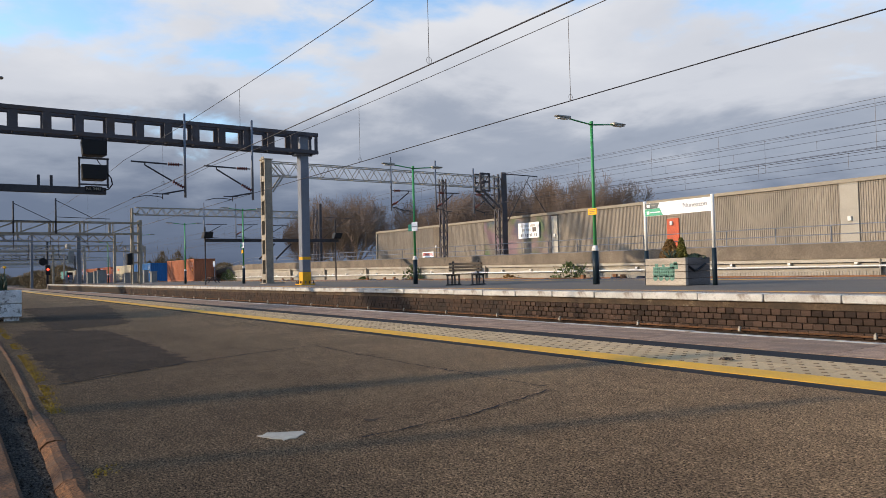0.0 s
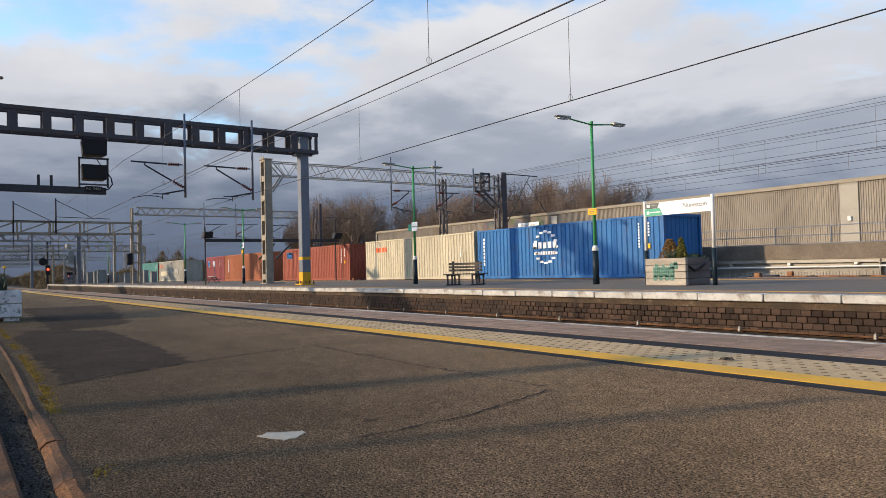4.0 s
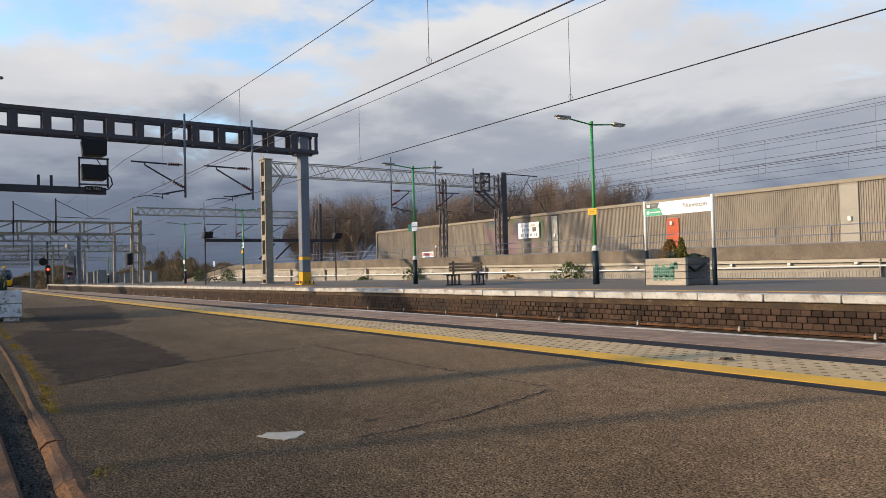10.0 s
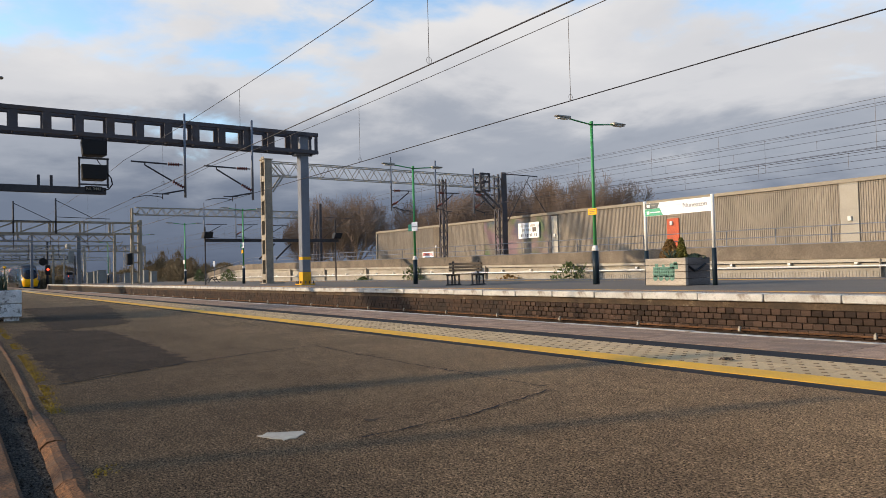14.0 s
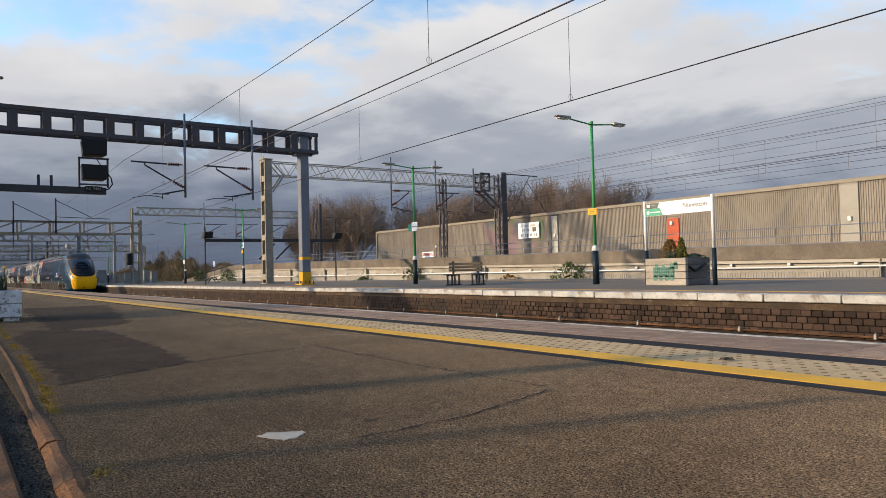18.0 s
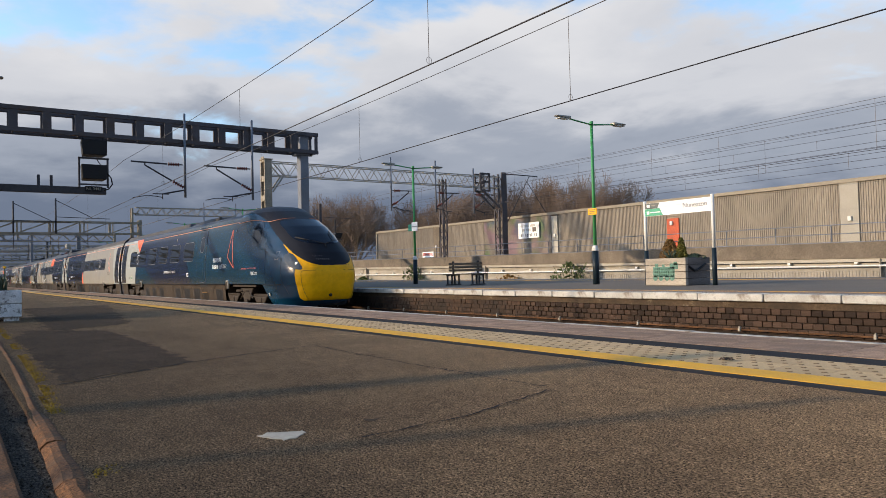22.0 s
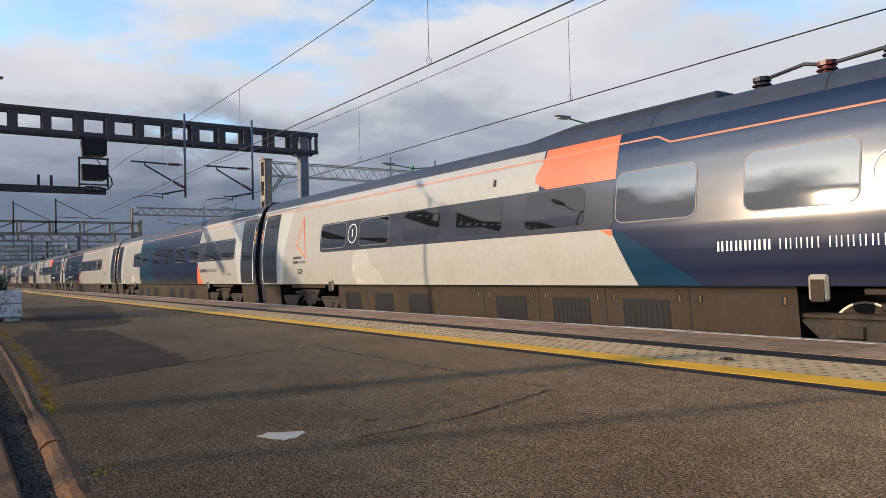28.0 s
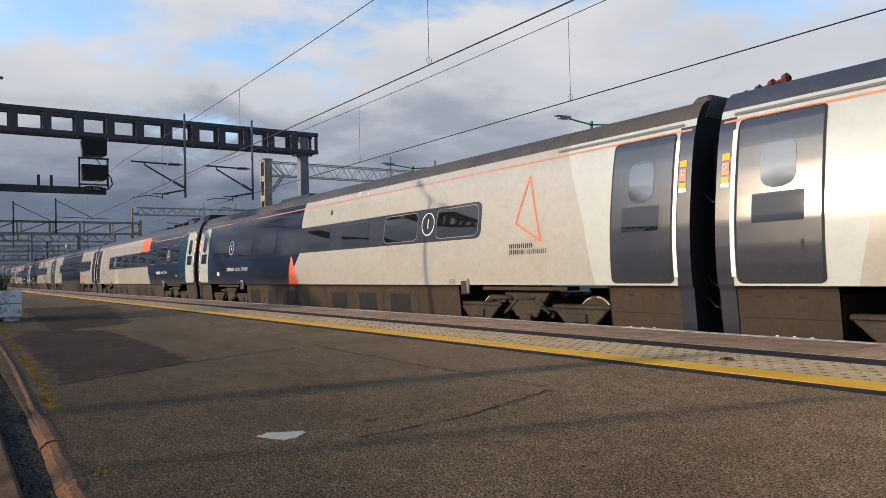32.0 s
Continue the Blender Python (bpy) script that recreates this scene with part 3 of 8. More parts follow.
    for i in range(1500):
        x, y, s = -rnd.uniform(2.5, 14), rnd.uniform(0.28, 0.46), rnd.uniform(0.006, 0.014)
        v = [bm.verts.new((x + rnd.uniform(-s, s), y + rnd.uniform(-s, s), -0.037 + k * s)) for k in (0, 0, 0, 1.3)]
        for f in ((0, 1, 3), (1, 2, 3), (2, 0, 3)):
            bm.faces.new([v[j] for j in f])
    tagged(new("drain_gravel", mesh_of("drain_gravel", bm, "gravel")), "loose grey gravel in the platform drain", "gravel", kind="stuff")


def build_island():
    p = thing("platform_island", (0, 0, 0), "island platform with white-painted coping on a dark brick wall", "platform", kind="structure")
    x0, x1 = -110, 30
    part("tarmac", boxed(x0, x1, ISLE0 + 0.32, ISLE1 - 0.3, -0.7, ZI), "asphalt_island", p, "grey-brown tarmac")
    part("yellow_line", boxed(x0, x1, 12.22, 12.32, ZI - 0.02, ZI + 0.004), "yellow_line", p, "thin yellow safety line")
    part("yellow_line", boxed(x0, x1, 20.75, 20.87, ZI - 0.02, ZI + 0.004), "yellow_line", p, "thin yellow safety line")
    part("tactile_strip", boxed(x0, x1, 11.95, 12.20, ZI - 0.02, ZI + 0.003), "coping", p)
    part("far_coping", boxed(x0, x1, ISLE1 - 0.3, ISLE1, -0.7, ZI), "white_edge", p)
    bm = B()
    box(bm, 0.008, 1.272, ISLE0 - 0.05, ISLE0 + 0.32, ZI - 0.13, ZI + 0.002)
    me = mesh_of("coping_stone", bm, "white_edge", 0.012)
    for i in range(80):
        piece("coping_stone", me, p, (-0.5 - 1.28 * i, random.uniform(-0.012, 0.012), random.uniform(-0.006, 0.004)))
    part("coping_row", boxed(-0.5 + 1.28, x1, ISLE0 - 0.05, ISLE0 + 0.32, ZI - 0.13, ZI + 0.002), "white_edge", p)
    part("coping_row", boxed(x0, -101.7, ISLE0 - 0.05, ISLE0 + 0.32, ZI - 0.13, ZI + 0.002), "white_edge", p)
    part("wall_core", boxed(x0, x1, ISLE0 + 0.06, ISLE0 + 0.32, -0.75, ZI - 0.13), "mortar", p)
    part("wall_band", boxed(x0, x1, ISLE0 + 0.02, ISLE0 + 0.06, ZI - 0.25, ZI - 0.13), "render_stain", p, "stained and flaking rendered band")
    # corbelled courses of dark brick; each lower course stands a little further back
    bm = B()
    box(bm, 0.005, 0.167, 0.0, 0.10, 0.006, 0.101)
    me = mesh_of("brick", bm, "brick", 0.007)
    rnd = random.Random(7)
    rest = B()
    for row in range(6):
        z = ZI - 0.25 - 0.108 * (row + 1)
        y = ISLE0 + 0.008 + 0.012 * min(row, 4)
        pitch = 0.172 if row < 4 else 0.258
        off = 0.086 * (row % 2)
        spans = ((-60, 3.0),)
        if row < 4:
            for i in range(70):
                piece("brick", me, p, (-13.0 + off + pitch * i, y + rnd.uniform(-0.006, 0.010), z + rnd.uniform(-0.003, 0.003)))
            spans = ((-60, -13.0 + off), (-13.0 + off + pitch * 70, 3.0))
        for a, b in spans:
            for i in range(int((b - a) / pitch)):
                x = b - pitch * (i + 1)
                yy = y + rnd.uniform(-0.006, 0.010)
                xs, zs = (x + 0.006, x + pitch - 0.006), (z + 0.006, z + 0.101)
                v = [rest.verts.new((xx, d, zz)) for d in (yy, yy + 0.06) for xx, zz in ((xs[0], zs[0]), (xs[1], zs[0]), (xs[1], zs[1]), (xs[0], zs[1]))]
                for f in ((0, 1, 2, 3), (0, 4, 5, 1), (1, 5, 6, 2), (2, 6, 7, 3), (3, 7, 4, 0)):
                    rest.faces.new([v[k] for k in f])
    ob = part("brickwork", rest, "brick_rest", p, "dark sooty brick courses")
    ob["kind"] = "stuff"
    # cable run along the foot of the wall with white clips
    bm = B()
    tube(bm, (x0, ISLE0 - 0.02, -0.26), (x1, ISLE0 - 0.02, -0.26), 0.018, n=6)
    part("cable", bm, "kerb", p, "brown cable clipped to the wall")
    bm = B()
    box(bm, -0.022, 0.022, -0.05, 0.02, -0.05, 0.02)
    box(bm, -0.014, 0.014, -0.04, 0.0, 0.02, 0.045)
    me = mesh_of("clip", bm, "panel_grey", 0.008)
    for i in range(24):
        piece("clip", me, p, (-5.15 - 2.22 * i, ISLE0 - 0.01, -0.24))
    # ramp at the far end
    bm = B()
    v = [bm.verts.new(c) for c in ((-110, ISLE0, ZI), (-110, ISLE1, ZI), (-113, ISLE1, -0.6), (-113, ISLE0, -0.6), (-110, ISLE0, -0.6), (-110, ISLE1, -0.6))]
    for f in ((0, 1, 2, 3), (0, 3, 4), (1, 5, 2)):
        bm.faces.new([v[k] for k in f])
    part("end_ramp", bm, "asphalt_island", p)


WALL_Y, CLAD_Y = 27.4, 36.0


def wall_top(x):
    return 1.42 - 0.0088 * x if x > -82 else max(0.2, 2.14 + (x + 82) * 0.08)


def ribbed(bm, x0, x1, y, z0, z1, pitch, deep, top=None):
    """A ribbed face that looks to -y; its top may slope."""
    n = int((x1 - x0) / pitch)
    prof = ((0, 0), (0.35, 0), (0.5, -1), (0.85, -1))
    prev = None
    for i in range(n + 1):
        for u, d in prof:
            x = x0 + (i + u) * pitch
            if x > x1 + 1e-6:
                break
            row = [bm.verts.new((x, y + d * deep, z)) for z in (z0(x) if callable(z0) else z0, z1(x) if callable(z1) else z1)]
            if prev:
                bm.faces.new([prev[0], row[0], row[1], prev[1]])
            prev = row


def build_retaining_wall():
    w = thing("retaining_wall", (0, 0, 0), "stained concrete retaining wall with ribbed panels and a dark parapet", "retaining wall", kind="structure")
    x0, x1 = -104, 24

    def strip(name, a, b, y0, y1, mat, label="", step=4.0):
        bm, prev = B(), None
        n = int((x1 - x0) / step)
        for i in range(n + 1):
            x = x0 + (x1 - x0) * i / n
            zz = sorted((a(x), b(x)))
            row = [bm.verts.new(c) for c in ((x, y0, zz[0]), (x, y1, zz[0]), (x, y1, zz[1]), (x, y0, zz[1]))]
            if prev:
                for k in range(4):
                    bm.faces.new([prev[k], row[k], row[(k + 1) % 4], prev[(k + 1) % 4]])
            else:
                bm.faces.new(row)
            prev = row
        bm.faces.new(prev[::-1])
        return part(name, bm, mat, w, label)

    low = lambda x: -0.75
    strip("wall_body", low, lambda x: min(0.62, wall_top(x) - 0.9), WALL_Y + 0.12, WALL_Y + 0.5, "concrete")
    strip("upper_wall", lambda x: min(0.62, wall_top(x) - 0.9), lambda x: wall_top(x) - 0.12, WALL_Y + 0.16, WALL_Y + 0.5, "concrete_pale")
    strip("parapet", lambda x: wall_top(x) - 0.58, wall_top, WALL_Y - 0.05, WALL_Y + 0.25, "concrete_dark", "weather-darkened concrete parapet")
    strip("ledge", lambda x: wall_top(x) - 0.72, lambda x: wall_top(x) - 0.58, WALL_Y, WALL_Y + 0.3, "concrete_pale", "pale concrete ledge")
    strip("walkway", low, lambda x: wall_top(x) - 0.35, WALL_Y + 0.25, 46, "concrete_dark")
    for i in range(13):
        xa = -80 + i * 7.6
        bm = B()
        if xa > -29:
            ribbed(bm, xa + 0.35, xa + 6.9, WALL_Y + 0.115, -0.5, 0.48, 0.12, 0.02)
        else:
            box(bm, xa + 0.35, xa + 6.9, WALL_Y + 0.10, WALL_Y + 0.13, -0.5, 0.48)
        part("ribbed_panel", bm, "concrete", w)
        bm = B()
        zt = wall_top(xa)
        if xa > -29:
            ribbed(bm, xa + 0.35, xa + 6.9, WALL_Y + 0.155, 0.80, min(zt - 0.8, 1.12), 0.22, 0.02)
        else:
            box(bm, xa + 0.9, xa + 6.2, WALL_Y + 0.14, WALL_Y + 0.17, 0.80, max(0.9, min(zt - 0.8, 1.12)))
        part("ribbed_panel", bm, "concrete", w)
        bm = B()
        box(bm, xa + 6.98, xa + 7.02, WALL_Y - 0.055, WALL_Y + 0.26, -0.7, wall_top(xa + 7) - 0.6)
        part("joint", bm, "concrete", w)
    bm = B()
    tube(bm, (-82, WALL_Y - 0.03, 0.70), (24, WALL_Y - 0.03, 0.66), 0.038, n=8)
    part("cable_duct", bm, "white_paint", w, "white cable duct along the wall")
    bm = B()
    box(bm, -0.06, 0.06, -0.05, 0.06, -0.04, 0.06)
    me = mesh_of("duct_bracket", bm, "white_paint", 0.01)
    for i in range(28):
        piece("duct_bracket", me, w, (-10.5 - 2.55 * i, WALL_Y + 0.06, 0.78))
    # railing on the walkway
    r = thing("railing", (0, 0, 0), "galvanised tube railing on the parapet", "railing", group="railings")
    bm = B()
    tube(bm, (0, 0, 0), (0, 0, 1.12), 0.024, n=6)
    post = mesh_of("post", bm, "post_grey")
    y = 29.2
    for i in range(46):
        x = 4 - 2.35 * i
        piece("post", post, r, (x, y, wall_top(x) - 0.36))
    for h in (0.42, 0.76, 1.12):
        bm = B()
        line_tube(bm, [(x, y, wall_top(x) - 0.36 + h) for x in [8 - 5 * i for i in range(22)]], 0.022)
        part("rail", bm, "post_grey", r)


def build_cladding():
    c = thing("clad_building", (0, 0, 0), "long windowless shed in ribbed beige-brown cladding", "building", kind="structure")
    top = lambda x: 4.68 - 0.003 * (x + 15)
    bm = B()
    box(bm, -63.5, 14, CLAD_Y + 0.04, CLAD_Y + 12, 0.5, 4.6)
    part("core", bm, "cladding", c)
    # one panel a bay between the pilasters
    for a, b in ((-63.5, -53.3), (-52.4, -46.0), (-46.0, -38.1), (-37.35, -28.0), (-27.15, -17.74), (-16.87, -6), (-6, 14)):
        bm = B()
        pitch = 0.115
        ribbed(bm, a, b, CLAD_Y, 0.6, top, pitch, 0.028)
        part("cladding_panel", bm, "cladding_sprayed" if a == -46.0 else "cladding", c, "cladding with faded green and purple spray paint" if a == -46.0 else "")
    for a, b, m in ((-53.3, -52.4, "concrete_dark"), (-17.74, -16.87, "panel_grey"), (-38.05, -37.45, "cream_door"), (-28.0, -27.15, "red_door")):
        part("plain_panel" if m == "panel_grey" else "door", boxed(a, b, CLAD_Y - 0.07, CLAD_Y + 0.05, 0.6, top(a) if m in ("panel_grey", "concrete_dark") else top(a) - 0.15 - (0.9 if m == "red_door" else 0)), m, c,
             {"cream_door": "cream-painted steel door", "red_door": "red-painted steel door", "panel_grey": "plain grey panel", "concrete_dark": "dark brown steel door"}[m])
    part("cladding_panel", boxed(-28.0, -27.15, CLAD_Y - 0.04, CLAD_Y + 0.05, 3.8, top(-28)), "cladding", c)
    for x, z in ((-17.28, 2.9), (-27.64, 3.38), (-37.7, 3.2), (-52.85, 3.0)):
        part("lamp_box", boxed(x - 0.09, x + 0.09, CLAD_Y - 0.17, CLAD_Y - 0.07, z - 0.12, z + 0.12), "white_paint", c, "small white box lamp", bevel=0.02)
    bm = B()
    box(bm, -63.65, 14, CLAD_Y - 0.12, CLAD_Y + 0.2, 4.62, 4.8)
    for v in bm.verts:
        v.co.z += -0.003 * (v.co.x + 15) + 0.02
    part("roof_trim", bm, "cladding_trim", c, "pale metal roof edge")
    part("corner_trim", boxed(-63.65, -63.45, CLAD_Y - 0.12, CLAD_Y + 0.1, 0.6, 4.78), "cladding_trim", c)
    # painted boards on the wall
    s = thing("notice_board", (-40.45, CLAD_Y - 0.1, 3.72), "white company board with faded lettering on the shed wall", "sign")
    part("board", boxed(-1.15, 1.15, -0.06, 0.0, -0.58, 0.58), "sign_white", s)
    for z, a, b, h, n, m in ((0.34, -0.95, 0.9, 0.08, 16, "panel_grey"), (0.04, -0.7, 0.3, 0.09, 9, "panel_grey"), (-0.36, -1.0, 1.0, 0.11, 12, "lettering")):
        for i in range(n):
            xa = a + (b - a) * i / n
            if (i * 7) % 6 != 3:
                part("lettering_bar", boxed(xa, xa + (b - a) / n * 0.4, -0.068, -0.055, z - h, z + h), m, s)
    part("emblem", boxed(0.45, 0.85, -0.068, -0.055, -0.12, 0.22), "timber_end", s)
    s = thing("shop_sign", (-43.9, 29.1, 2.08), "small white sign with faded red lettering tied to the railing", "sign")
    part("board", boxed(-0.72, 0.72, -0.03, 0.0, -0.2, 0.2), "sign_white", s)
    for i in range(9):
        xa = -0.62 + 0.14 * i
        part("lettering_bar", boxed(xa, xa + 0.1, -0.036, -0.028, -0.10 + 0.03 * (i % 2), 0.12), "lettering_red", s)


build_ground()
build_near_platform()
build_tarmac_marks()
build_island()
build_retaining_wall()
build_cladding()


# ---- overhead line ----
def truss(bm, p, q, h, w, n, r=0.035, chord=0.09):
    """A lattice beam with four chords from p to q; p and q are the middle of its foot."""
    p, q = Vector(p), Vector(q)
    d = (q - p).normalized()
    s = Vector((0, 0, 1)).cross(d) * (w / 2)
    up = Vector((0, 0, h))
    for o in (s, -s):
        for u in (Vector(), up):
            bar(bm, p + o + u, q + o + u, chord)
        for i in range(n):
            a, b = p.lerp(q, i / n), p.lerp(q, (i + 1) / n)
            m = (a + b) / 2
            bar(bm, a + o, m + o + up, r)
            bar(bm, m + o + up, b + o, r)
    for i in range(n + 1):
        a = p.lerp(q, i / n)
        bar(bm, a + s, a - s, r)
        bar(bm, a + s + up, a - s + up, r)


def lattice_post(bm, at, w, h, n, chord=0.09, r=0.04):
    x, y, z = at
    c = [(x + a * w / 2, y + b * w / 2) for a, b in ((-1, -1), (1, -1), (1, 1), (-1, 1))]
    for cx, cy in c:
        bar(bm, (cx, cy, z), (cx, cy, z + h), chord)
    for i in range(n):
        z0, z1 = z + h * i / n, z + h * (i + 1) / n
        for k in range(4):
            a, b = c[k], c[(k + 1) % 4]
            if i % 2:
                a, b = b, a
            bar(bm, (*a, z0), (*b, z1), r)


def insulator(bm, p, q, r=0.055):
    p, q = Vector(p), Vector(q)
    n = 5
    d = (q - p).normalized()
    s = d.orthogonal().normalized()
    t = d.cross(s)
    prev = None
    for i in range(n):
        for u, k in ((0.0, 0.4), (0.15, 1.0), (0.45, 0.85), (0.6, 0.4)):
            c = p.lerp(q, (i + u) / n)
            ring = [bm.verts.new(c + (s * math.cos(j * math.pi / 4) + t * math.sin(j * math.pi / 4)) * r * k) for j in range(8)]
            if prev:
                for j in range(8):
                    bm.faces.new([prev[j], prev[(j + 1) % 8], ring[(j + 1) % 8], ring[j]])
            prev = ring


def dropper_post(at, z_top, z_foot, side, reach, label="dropper mast with cantilever arms and brown insulators", z_c=4.05):
    """A drop tube under a gantry, with the arms that hold the wires."""
    x, y = at
    t = thing("cantilever", (x, y, z_foot), label, "cantilever", group="overhead line cantilevers")
    bm = B()
    tube(bm, (0, 0, 0), (0, 0, z_top - z_foot), 0.055, n=8)
    part("mast", bm, "post_grey", t)
    zt = z_c + 1.72 - z_foot
    bm = B()
    tube(bm, (0, side * 0.75, zt), (0, side * reach, zt + 0.03), 0.038, n=6)
    tube(bm, (0, side * 0.55, zt - 0.72), (0, side * (reach - 0.55), zt - 0.1), 0.038, n=6)
    tube(bm, (0, side * (reach - 0.55), zt - 0.1), (0, side * (reach - 0.55), zt), 0.03, n=6)
    tube(bm, (0, side * 0.1, zt), (0, side * 0.25, zt), 0.03, n=6)
    part("arm", bm, "steel_dark", t)
    for p, q in (((0, side * 0.25, zt), (0, side * 0.75, zt)), ((0, side * 0.06, zt - 0.98), (0, side * 0.55, zt - 0.72))):
        bm = B()
        insulator(bm, p, q, 0.085)
        part("insulator", bm, "insulator", t, "ribbed brown insulator")
    bm = B()
    zr = z_c + 0.42 - z_foot
    tube(bm, (0, side * 0.05, zr + 0.2), (0, side * 0.95, zr), 0.035, n=6)
    tube(bm, (0, side * 0.7, zr), (0, side * 1.35, zr), 0.025, n=6)
    tube(bm, (0, side * 0.95, zr), (0, side * 0.95, zr - 0.22), 0.025, n=6)
    pts = [(0, side * (0.95 + (reach - 1.0) * k / 5), zr - 0.15 + 0.07 * math.sin(math.pi * k / 5) - 0.06 * (k / 5) ** 2) for k in range(6)]
    line_tube(bm, pts, 0.018)
    part("registration_arm", bm, "steel_dark", t)
    return t


def build_gantry_box():
    """The dark girder with square openings that crosses the near platform."""
    X, y0, y1, z0, z1 = -32.5, -23.4, 15.0, 6.71, 7.74
    g = thing("signal_gantry", (X, 14.35, ZI), "dark blue-grey box girder gantry with square openings on a steel post", "gantry")
    o = Vector((X, 14.35, ZI))

    def rel(bm):
        for v in bm.verts:
            v.co -= o
        return bm

    for sx in (-0.36, 0.36):
        for z in (z0 + 0.09, z1 - 0.09):
            bm = B()
            box(bm, X + sx - 0.06, X + sx + 0.06, y0, y1, z - 0.09, z + 0.09)
            part("chord", rel(bm), "steel_blue", g, bevel=0.01)
        for i in range(33):
            y = y1 - 0.08 - 1.158 * i
            wide = 0.09 if i == 0 else 0.16
            bm = B()
            box(bm, X + sx - 0.05, X + sx + 0.05, y - wide, y + wide * (0.5 if i == 0 else 1), z0 + 0.17, z1 - 0.17)
            part("web_plate", rel(bm), "steel_blue", g)
    for i in range(33):
        y = y1 - 0.08 - 1.158 * i
        for z in (z0 + 0.06, z1 - 0.06):
            bm = B()
            bar(bm, (X - 0.31, y, z), (X + 0.31, y, z), 0.07)
            part("cross_bar", rel(bm), "steel_blue", g)
    bm = B()
    box(bm, -0.21, 0.21, -0.21, 0.21, 0.62, 6.73)
    part("post", bm, "post_grey", g, "tall square grey steel post", bevel=0.012)
    for a, b in ((0.03, 0.62), (1.22, 1.36)):
        part("post_band", boxed(-0.216, 0.216, -0.216, 0.216, a, b), "safety_yellow", g, "yellow-painted band")
    bm = B()
    box(bm, -0.36, 0.36, -0.36, 0.36, 0.0, 0.06)
    part("base_plate", bm, "safety_yellow", g)
    for a, b in ((-0.3, -0.3), (-0.1, -0.3), (0.1, -0.3), (0.3, -0.3), (0.3, -0.1), (0.3, 0.1), (0.3, 0.3), (-0.3, 0.3)):
        bm = B()
        tube(bm, (a, b, 0.05), (a, b, 0.2), 0.028, n=6)
        part("anchor_bolt", bm, "steel_dark", g)
    bm = B()
    box(bm, -0.26, 0.26, -0.45, 0.26, 6.26, 6.36)
    box(bm, -0.22, 0.22, -0.22, 0.22, 6.34, 7.17)
    part("post_head", bm, "post_grey", g, bevel=0.01)
    part("far_leg", boxed(-0.3, 0.3, -37.6, -37.0, -1.3, 6.35), "post_grey", g)
    # the arm with two signal hoods seen from behind
    s = thing("signal_unit", (X, 5.06, 4.36), "two black signal hoods on a dark bracket arm, seen from behind", "signal")
    part("arm", boxed(-0.12, 0.12, -8.5, 0.46, 0.04, 0.32), "steel_dark", s, bevel=0.01)
    for y in (-2.0, -1.55):
        part("stub", boxed(-0.05, 0.05, y - 0.05, y + 0.05, 0.32, 0.75), "steel_dark", s)
    for z, k in ((0.62, 0.0), (1.62, 0.08)):
        bm = B()
        v = box(bm, -0.3, 0.45, -0.52, 0.46, z, z + 0.60)
        for p in bm.verts:
            if p.co.x < 0:
                p.co.y *= 0.86
            if p.co.z < z + 0.1:
                p.co.y = p.co.y * 0.93 + k * 0.3
        part("hood", bm, "black", s, "black sighting hood", bevel=0.02)
    bm = B()
    for y in (-0.56, 0.5):
        bar(bm, (0.2, y, 0.3), (0.2, y, 1.5), 0.07)
    bar(bm, (0.2, -0.6, 1.5), (0.2, 0.55, 1.5), 0.07)
    bar(bm, (0.2, -0.6, 0.42), (0.2, 0.55, 0.42), 0.06)
    bar(bm, (0.2, 0.1, 1.45), (0.2, 0.45, 0.95), 0.03)
    bar(bm, (0.0, -0.4, 2.0), (0.0, -0.4, 2.5), 0.05)
    bar(bm, (0.0, 0.35, 2.0), (0.0, 0.35, 2.5), 0.05)
    part("frame", bm, "steel_dark", s)
    bm = B()
    line_tube(bm, [(0.25, 0.48, 0.9), (0.3, 0.62, 0.7), (0.3, 0.66, 0.45), (0.25, 0.52, 0.25), (0.2, 0.35, 0.2)], 0.03)
    part("cable", bm, "black", s)
    part("number_plate_board", boxed(0.13, 0.15, -0.35, 0.30, 0.14, 0.36), "black", s)
    letters("number", "NL 3443", 0.16, "panel_grey", s, Matrix.Translation((0.152, -0.02, 0.25)) @ Euler((radians(90), 0, radians(90))).to_matrix().to_4x4())
    for y in (8.61, 11.63):
        dropper_post((X + 0.5, y), 8.02, 4.35, -1, 2.2, "drop tube under the dark girder with cantilever arms and brown insulators")


